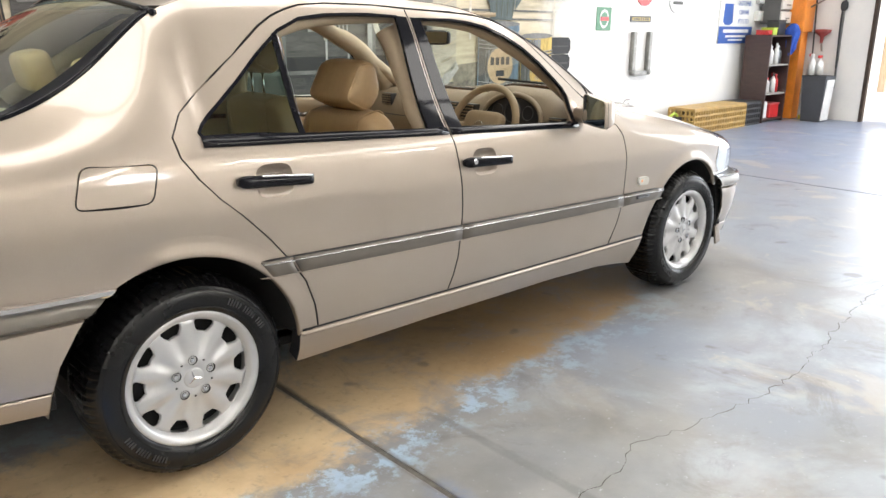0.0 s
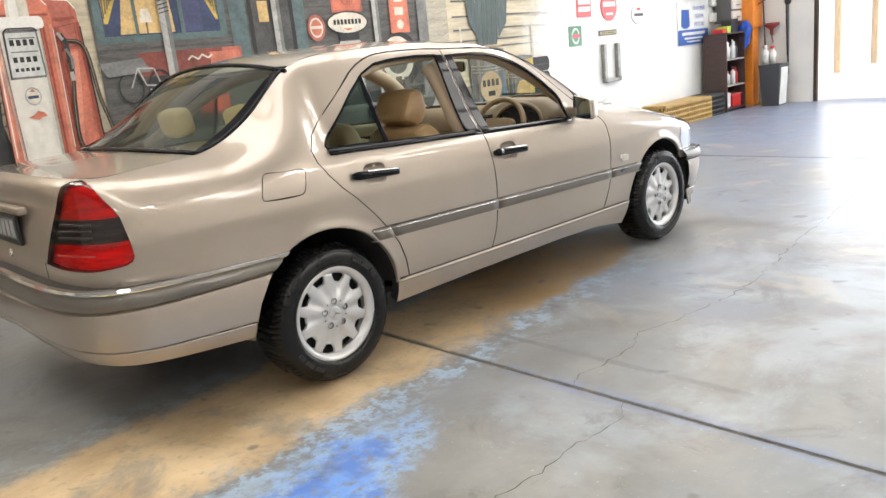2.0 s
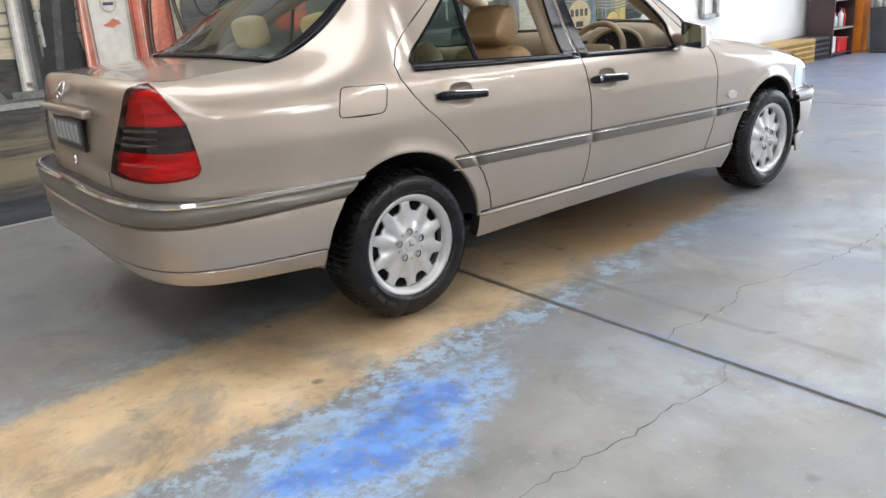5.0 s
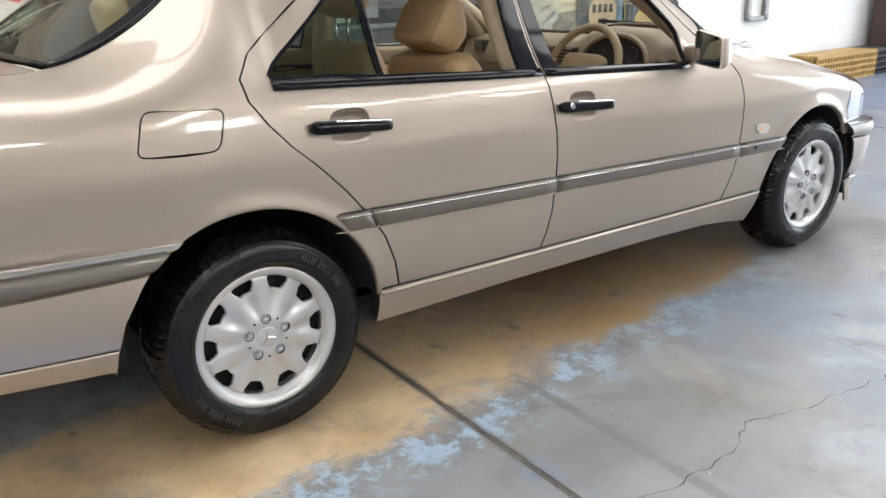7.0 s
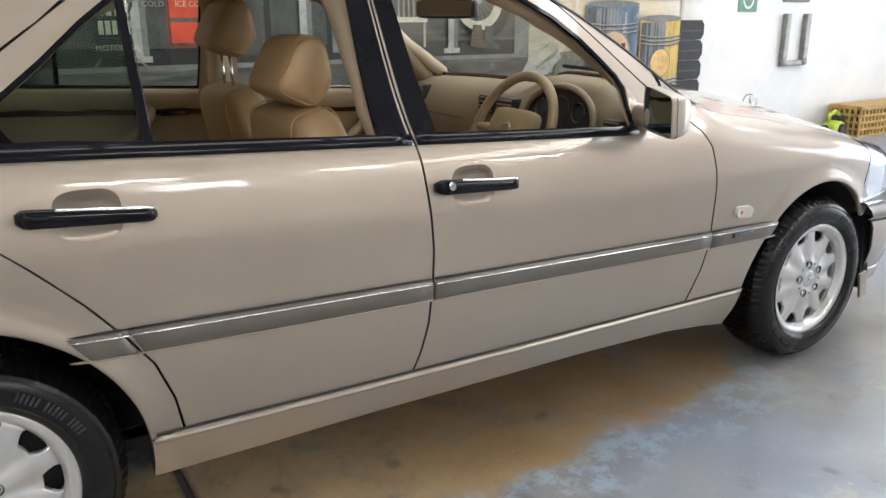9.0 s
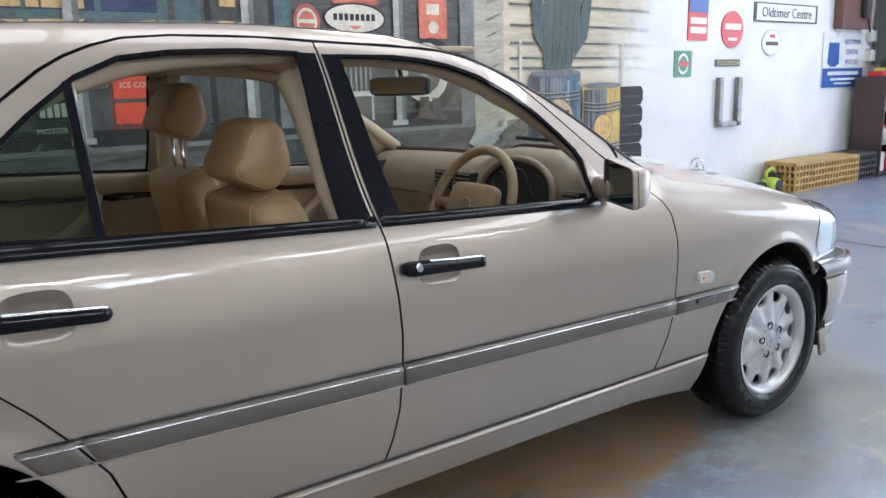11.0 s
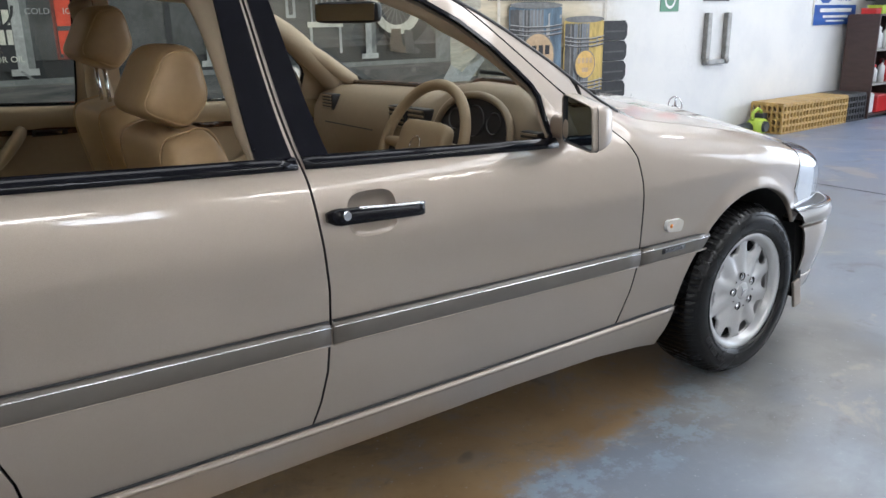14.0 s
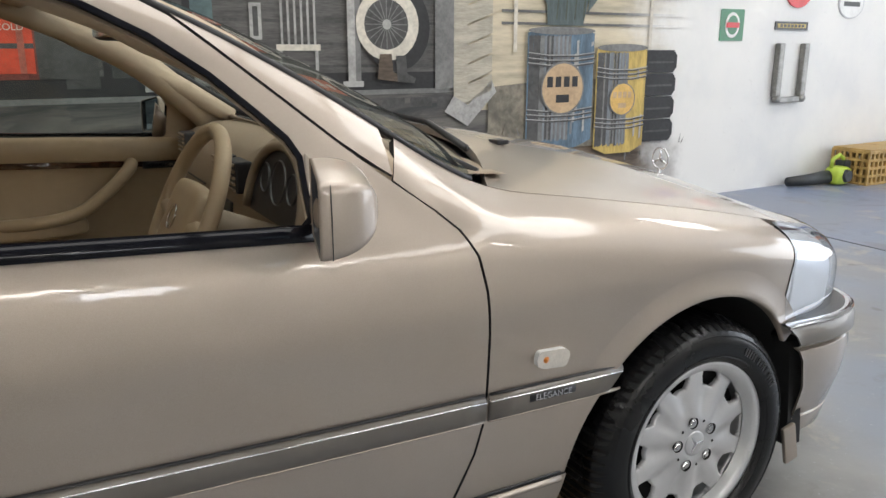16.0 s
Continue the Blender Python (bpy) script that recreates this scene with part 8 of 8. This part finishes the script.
BOT = [M("bottle_white", (0.68, 0.68, 0.66), 0.35), M("bottle_red", (0.55, 0.03, 0.03), 0.3), M("bottle_grey", (0.25, 0.27, 0.29), 0.35), M("bottle_blue", (0.05, 0.12, 0.40), 0.3), M("bottle_black", (0.03, 0.03, 0.03), 0.35)]


def bottle(x, y, z, h, r, mat, cap, spray=False):
    b = thing("spray_bottle" if spray else "bottle", "plastic car care bottle standing on a shelf", "bottle", (x, y, z), "bottles on the bookcase")
    part("body", lathe([(0, 0), (r, 0.0), (r, h * 0.62), (r * 0.9, h * 0.70), (r * 0.36, h * 0.80), (r * 0.36, h * 0.86)], None, 16), mat, b, "", True)
    if spray:
        part("trigger_head", box((-r * 0.9, -r * 0.35, h * 0.86), (r * 0.5, r * 0.35, h), None, 0.006), cap, b)
        part("trigger", box((-r * 0.7, -r * 0.15, h * 0.72), (-r * 0.5, r * 0.15, h * 0.86), None, 0.002), cap, b)
    else:
        part("cap", lathe([(0, h), (r * 0.42, h), (r * 0.42, h * 0.86)], None, 14), cap, b, "", True)
    return b


rng = random.Random(21)
for z in (0.4115, 0.8115):
    for k in range(6):
        bottle(BX + 0.07 + 0.095 * k, BY + 0.10 + rng.uniform(-0.03, 0.03), z, rng.uniform(0.21, 0.29), rng.uniform(0.030, 0.038), BOT[rng.choice((0, 0, 2, 4))] if z > 0.6 else BOT[rng.choice((0, 2, 1, 0))], BOT[rng.choice((1, 1, 0, 4)) if z < 0.6 else rng.choice((0, 3, 4))], k % 2 == 0)
for k in range(6):
    bottle(BX + 0.065 + 0.098 * k, BY + 0.27 + rng.uniform(-0.02, 0.02), 0.8115, rng.uniform(0.18, 0.31), rng.uniform(0.026, 0.036), BOT[rng.choice((0, 2, 3, 1, 4))], BOT[rng.choice((1, 0, 4))], k % 3 == 1)
for k in range(5):
    bottle(BX + 0.10 + 0.10 * k, BY + 0.26 + rng.uniform(-0.02, 0.02), 0.4115, rng.uniform(0.22, 0.30), 0.034, BOT[rng.choice((0, 2, 3))], BOT[rng.choice((1, 0))])
t = thing("plastic_tub", "red plastic tub on the bottom shelf", "tub", (BX + 0.42, BY + 0.16, 0.0515))
part("body", box((-0.14, -0.12, 0), (0.14, 0.12, 0.19), None, 0.02), BOT[1], t)
part("lid", box((-0.15, -0.13, 0.19), (0.15, 0.13, 0.21), None, 0.008), M("tub_lid_pink", (0.60, 0.12, 0.12), 0.4), t)
t = thing("jerry_can", "white plastic jerry can on the bottom shelf", "can", (BX + 0.14, BY + 0.16, 0.0515))
part("body", box((-0.09, -0.11, 0), (0.09, 0.11, 0.24), None, 0.03), BOT[0], t)
part("cap", lathe([(0, 0.29), (0.025, 0.29), (0.025, 0.235)], pose(-0.04, 0, 0), 14), BOT[4], t)
part("carry_handle", tube([(0.0, 0, 0.235), (0.01, 0, 0.285), (0.07, 0, 0.28), (0.08, 0, 0.235)], 0.012, 8), BOT[0], t)
for x, col, w, h, lab in ((0.12, BOT[1], 0.12, 0.05, "small red box on top of the bookcase"), (0.27, LIME, 0.13, 0.085, "lime green box on top of the bookcase"), (0.47, BOT[4], 0.22, 0.19, "black case on top of the bookcase")):
    t = thing("storage_box", lab, "box", (BX + x, BY + 0.18, H + 0.0115))
    part("body", box((-w / 2, -0.09, 0), (w / 2, 0.09, h), None, 0.01), col, t)
    part("lid", box((-w / 2 - 0.004, -0.094, h), (w / 2 + 0.004, 0.094, h + 0.015), None, 0.005), col, t)
# bin
b = thing("waste_bin", "tall dark grey waste bin with a white liner side", "bin", (10.92, 1.98, 0))
part("body", lathe([(0, 0), (0.19, 0), (0.235, 0.62), (0.245, 0.625), (0.245, 0.65), (0.225, 0.65), (0.18, 0.03), (0, 0.03)], pose(0, 0, 0, 0, 0, 45), 4), M("bin_charcoal", (0.06, 0.065, 0.075), 0.5), b)
part("white_panel", box((-0.125, -0.012, 0.02), (0.13, -0.002, 0.60), pose(0, -0.136, 0, 3.2), 0.004), BOT[0], b, "white side panel")
# wall cabinets and orange stand beyond the bookcase
CREAMM, ORANGE = M("cream_metal_drawers", (0.62, 0.60, 0.55), 0.4, 0, 0.1, 6), M("orange_enamel", (0.75, 0.24, 0.03), 0.4, 0, 0.15, 6)
c = thing("parts_cabinet", "cream parts drawers on grey wall brackets", "cabinet", (10.72, 2.63, 1.36))
part("body", box((-0.20, -0.14, 0), (0.20, 0.14, 0.95), None, 0.008), M("cabinet_dark", (0.10, 0.10, 0.10), 0.5), c)
for k in range(5):
    d = part("drawer", box((-0.18, -0.165, 0.02 + 0.185 * k), (0.18, -0.135, 0.175 + 0.185 * k), None, 0.008), CREAMM, c)
    part("drawer_pull", box((-0.05, -0.18, 0.07 + 0.185 * k), (0.05, -0.164, 0.09 + 0.185 * k), None, 0.004), STEEL, d)
part("wall_plate", box((-0.10, 0.14, 0.2), (0.10, 0.21, 0.8)), STEEL, c)
c = thing("machine_stand", "orange workshop machine on an orange stand", "machine", (11.02, 2.42, 0))
part("column", box((-0.11, -0.11, 0), (0.11, 0.11, 1.25), None, 0.012), ORANGE, c)
part("head", box((-0.17, -0.15, 1.25), (0.17, 0.15, 1.72), None, 0.02), ORANGE, c)
part("motor", lathe([(0, 0.3), (0.10, 0.3), (0.11, 0.25), (0.11, 0)], pose(0.0, 0.0, 1.72), 20), M("machine_red_brown", (0.30, 0.10, 0.06), 0.5), c, "", True)
part("control_arm", tube([(0, -0.15, 1.60), (-0.02, -0.38, 1.72), (0.0, -0.55, 1.86)], 0.012, 8), STEEL, c, "", True)
c = thing("hanging_jacket", "blue cloth jacket hung beside the bookcase", "jacket", (10.675, 2.33, 1.34))
bm, rows = bmesh.new(), []
for j in range(25):
    f = j / 24
    wide = 0.028 + 0.062 * min(1.0, f / 0.3) ** 0.6 + 0.02 * math.sin(5 * f)
    deep = 0.03 + 0.03 * min(1.0, f / 0.2)
    row = []
    for k in range(48):
        a = 2 * math.pi * k / 48
        g = 1 + f * (0.22 * math.sin(7 * a + 2.5 * f) + 0.12 * math.sin(13 * a - 4 * f)) + 0.05 * math.sin(9 * f + 3 * a)
        row.append(bm.verts.new((deep * math.cos(a) * g, wide * math.sin(a) * g + 0.02 * f, 0.03 - 0.40 * f - 0.045 * f * math.sin(2 * a + 1.0))))
    rows.append(row)
for q, r in zip(rows, rows[1:]):
    for k in range(48):
        bm.faces.new((q[k], q[(k + 1) % 48], r[(k + 1) % 48], r[k]))
bm.faces.new(rows[0]), bm.faces.new(rows[-1])
bmesh.ops.recalc_face_normals(bm, faces=bm.faces)
part("cloth", bm, M("blue_cloth", (0.03, 0.09, 0.42), 0.85, 0, 0.25, 10, 0.4, 200), c, "", True)
part("hook_bar", tube([(0, 0.0, 0.02), (0, 0.14, 0.03), (0, 0.30, 0.04), (0, 0.42, 0.04)], 0.006, 6), STEEL, c)
c = thing("spray_bottle", "white and red spray bottle on the bin's rim", "bottle", (10.98, 2.02, 0.652))
part("body", lathe([(0, 0), (0.055, 0), (0.055, 0.17), (0.02, 0.22), (0.02, 0.24)], None, 16), BOT[0], c, "", True)
part("trigger_head", box((-0.06, -0.018, 0.24), (0.03, 0.018, 0.28), None, 0.006), BOT[1], c)
for dx, dy in ((-0.12, 0.06), (-0.02, 0.12)):
    q = thing("spray_bottle", "white and red spray bottle on the bin's rim", "bottle", (10.98 + dx, 2.02 + dy, 0.652))
    part("body", lathe([(0, 0), (0.045, 0), (0.045, 0.19), (0.018, 0.24), (0.018, 0.26)], None, 16), BOT[0], q, "", True)
    part("trigger_head", box((-0.05, -0.016, 0.26), (0.03, 0.016, 0.30), None, 0.006), BOT[0 if dx < -0.1 else 1], q)
for y, z0, z1, lean in ((2.12, 0.0, 1.45, 0.10), ):
    c = thing("broom", "black-handled broom leaning in the corner", "broom", (11.12, y, 0.0))
    part("stick", tube([(-0.10, 0, 0.06), (0.0, 0.12, 1.75)], 0.012, 8), CHAR, c, "", True)
    part("brush_head", box((-0.14, -0.12, 0.0), (-0.06, 0.12, 0.06), None, 0.01), M("broom_yellow", (0.55, 0.42, 0.05), 0.7), c)
# hoses and fittings on the end wall
c = thing("air_hose", "black hose and pipe hung on the end wall", "hose", (11.3, 1.9, 0))
part("pipe", tube([(-0.02, 0.0, 0.45), (-0.02, 0, 2.9)], 0.016, 8), STEEL, c, "", True)
part("hose_loop", tube([Vector(p) for p in curve([(-0.03, 0.15, 2.8), (-0.05, 0.02, 2.2), (-0.04, -0.03, 1.8), (-0.04, 0.02, 1.5), (-0.04, 0.0, 0.75)], 6)], 0.012, 8), CHAR, c, "", True)
part("hose_loop", tube([Vector(p) for p in curve([(-0.03, 0.3, 2.6), (-0.08, 0.55, 2.05), (-0.06, 0.75, 1.9)], 6)], 0.014, 8), CHAR, c, "", True)
part("valve", pillow(0.03, 0.05, 0.07, pose(-0.035, 0.0, 1.62), 0.7, 0.7), CHAR, c, "", True)
c = thing("wall_funnel", "dull red enamel funnel scoop on the end wall", "funnel", (11.298, 2.12, 1.22))
part("scoop", lathe([(0.02, -0.12), (0.03, -0.03), (0.11, 0.03), (0.12, 0.07), (0, 0.075)], pose(-0.125, 0, 0), 20), M("dull_red_enamel", (0.26, 0.04, 0.035), 0.5, 0, 0.25, 12), c, "", True)
part("spout", tube([(-0.125, 0, -0.11), (-0.12, -0.02, -0.24)], 0.014, 8), STEEL, c)
c = thing("socket_box", "brown wall telephone box with black fittings", "box")
c.matrix_world = Matrix.Translation(on_wall(9.87, 2.10, 0)) @ FACE
bpy.context.view_layer.update()
part("case", box((-0.36, -0.12, -0.32), (0.36, -0.002, 0.45), None, 0.012), M("brown_box", (0.13, 0.06, 0.05), 0.5), c)
part("receiver", pillow(0.06, 0.05, 0.22, pose(0.12, -0.15, 0.02), 0.6, 0.6), BLKPL, c, "", True)
part("cord", tube([Vector(p) for p in curve([(0.2, -0.13, -0.1), (0.34, -0.12, -0.35), (0.42, -0.06, -0.2), (0.46, -0.03, 0.3)], 5)], 0.01, 6), BLKPL, c, "", True)
c = thing("switch_panel", "white switches and pipes on the wall above the bookcase", "switch panel")
c.matrix_world = Matrix.Translation(on_wall(10.50, 1.62, 0)) @ FACE
bpy.context.view_layer.update()
for k in range(4):
    part("switch", box((-0.13 + 0.14 * (k % 2), -0.07, -0.22 + 0.24 * (k // 2)), (-0.02 + 0.14 * (k % 2), -0.002, -0.08 + 0.24 * (k // 2)), None, 0.01), BOT[0], c)
part("conduit", tube([(0.04, -0.02, 0.3), (0.04, -0.02, 1.6)], 0.014, 8), BOT[2], c)
part("conduit", tube([(-0.10, -0.02, 0.3), (-0.10, -0.02, 1.6)], 0.014, 8), BOT[0], c)

# ---- added ceiling lights, out of view ----
TUBE = glow("lit_tube", (1.0, 0.95, 0.87), 32.0)


def strip_light(x, y, turn=0):
    f = thing("ceiling_light", "unseen four-tube ceiling light added to brighten the hall", "ceiling light", (x, y, HIGH - 0.45), "ceiling lights")
    f.rotation_euler.z = radians(turn)
    part("housing", box((-0.62, -0.56, 0.06), (0.62, 0.56, 0.12), None, 0.01), BOT[0], f)
    for k in range(4):
        part("tube", tube([(-0.58, -0.42 + 0.28 * k, 0.030), (0.58, -0.42 + 0.28 * k, 0.030)], 0.026, 8), TUBE, f)
    for sx in (-0.5, 0.5):
        part("hanger", tube([(sx, 0, 0.12), (sx, 0, 0.45)], 0.004, 5), STEEL, f)
    return f


# positions picked to brighten the mural, the south wall and the flank
light = strip_light(-5.6, -6.4)
for x, y, r in ((-1.6, -8.1, 0), (1.6, -8.1, 0), (4.6, -8.1, 0), (7.6, -8.1, 0), (-2.4, 1.5, 0), (3.3, 1.4, 0), (8.0, 1.4, 0)):
    copy_thing(light, pose(x, y, HIGH - 0.45, 0, 0, r))

# ---- outside the doorway ----
f = thing("boundary_wall", "white rendered boundary wall with tan timber posts", "wall", (11.6, 3.3, -0.03), kind="structure")
part("wall", box((0, 0, 0), (22, 0.25, 3.6), pose(0, 0, 0, 0, 0, 2.5)), M("white_render", (0.80, 0.79, 0.76), 0.8, 0, 0.06, 2, 0.2, 30), f)
TIMBER = M("tan_timber", (0.66, 0.51, 0.36), 0.7, 0, 0.2, 8, brush=(4, 4, 0.5))
for k in range(6):
    part("post", box((3.4 + 2.95 * k, -0.14, 0), (3.52 + 2.95 * k, -0.001, 3.5), pose(0, 0, 0, 0, 0, 2.5), 0.01), TIMBER, f)
f = thing("yard_fence", "brown timber paling fence at the back of the yard", "fence", (27.0, 0, -0.03), kind="structure")
for k in range(60):
    part("paling", box((0, -14 + 0.3 * k, 0), (0.03, -13.72 + 0.3 * k, 1.9)), M("brown_paling", (0.20, 0.13, 0.08), 0.8, 0, 0.2, 8) if k == 0 else bpy.data.materials["brown_paling"], f)
# white car parked in the yard
WCAR = M("white_car_paint", (0.80, 0.80, 0.79), 0.3, 0, 0.03, 2, coat=1.0)
w = thing("parked_car", "white hatchback parked in the sunlit yard", "car", (20.2, 1.35, -0.03))
part("body", pillow(2.05, 0.84, 0.34, pose(2.05, 0, 0.60), 0.35, 0.35), WCAR, w, "white car body", True)
part("cabin", pillow(1.35, 0.72, 0.42, pose(1.75, 0, 1.02), 0.55, 0.4), WCAR, w, "", True)
part("rear_screen", pillow(0.20, 0.60, 0.17, pose(0.60, 0, 1.14, 0, 24), 0.4, 0.3), GLOSS, w, "dark rear window", True)
for y in (-0.66, 0.66):
    part("tail_lamp", box((-0.02, y - 0.10, 0.68), (0.10, y + 0.10, 0.86), None, 0.03), RED, w, "red tail lamp")
for x in (0.75, 3.3):
    for y in (-0.78, 0.78):
        t = part("wheel", lathe([(0, -0.10), (0.29, -0.10), (0.31, -0.06), (0.31, 0.06), (0.29, 0.10), (0, 0.10)], pose(x, y, 0.31, 90), 28), RUBBER, w, "", True)
        part("rim", lathe([(0, 0.012), (0.17, 0.012), (0.19, 0.0), (0.19, -0.02)], pose(x, y * 1.13, 0.31, 90 if y < 0 else -90), 20), ALLOY, t)
part("rear_bumper", box((-0.04, -0.78, 0.36), (0.12, 0.78, 0.52), None, 0.04), WCAR, w)
# shrub behind the car
LEAF = M("shrub_leaf", (0.10, 0.14, 0.035), 0.6, 0, 0.4, 3)
t = thing("shrub", "light green leafy shrub behind the parked car", "shrub", (25.5, 1.6, -0.03))
bm = bmesh.new()
rng = random.Random(5)
for k in range(5):
    add_tube(bm, [(0, 0, 0), (rng.uniform(-0.3, 0.3), rng.uniform(-0.4, 0.4), 1.3), (rng.uniform(-0.7, 0.7), rng.uniform(-1, 1), 2.5)], [0.06, 0.04, 0.015], 6)
part("trunk", bm, M("shrub_bark", (0.16, 0.11, 0.07), 0.9), t)
vs, fs = [], []
for k in range(3200):
    d = Vector((rng.gauss(0, 1), rng.gauss(0, 1), rng.gauss(0, 1))).normalized() * rng.uniform(0.35, 1) ** 0.5
    p = Vector((d.x * 1.1, d.y * 1.5, 2.1 + d.z * 1.3)) + Vector((0.25 * noise.noise(d * 2.5), 0.3 * noise.noise(d * 3.1), 0.3 * noise.noise(d * 2.1)))
    a, b = Vector((rng.uniform(-1, 1), rng.uniform(-1, 1), rng.uniform(-0.6, 0.6))).normalized() * 0.075, Vector((rng.uniform(-1, 1), rng.uniform(-1, 1), rng.uniform(-1, 1))).normalized() * 0.035
    n = len(vs)
    vs += [p - a, p + b, p + a, p - b]
    fs.append((n, n + 1, n + 2, n + 3))
me = bpy.data.meshes.new("crown")
me.from_pydata([tuple(v) for v in vs], [], fs)
me.materials.append(LEAF)
c = new("crown", me)
c.parent = t
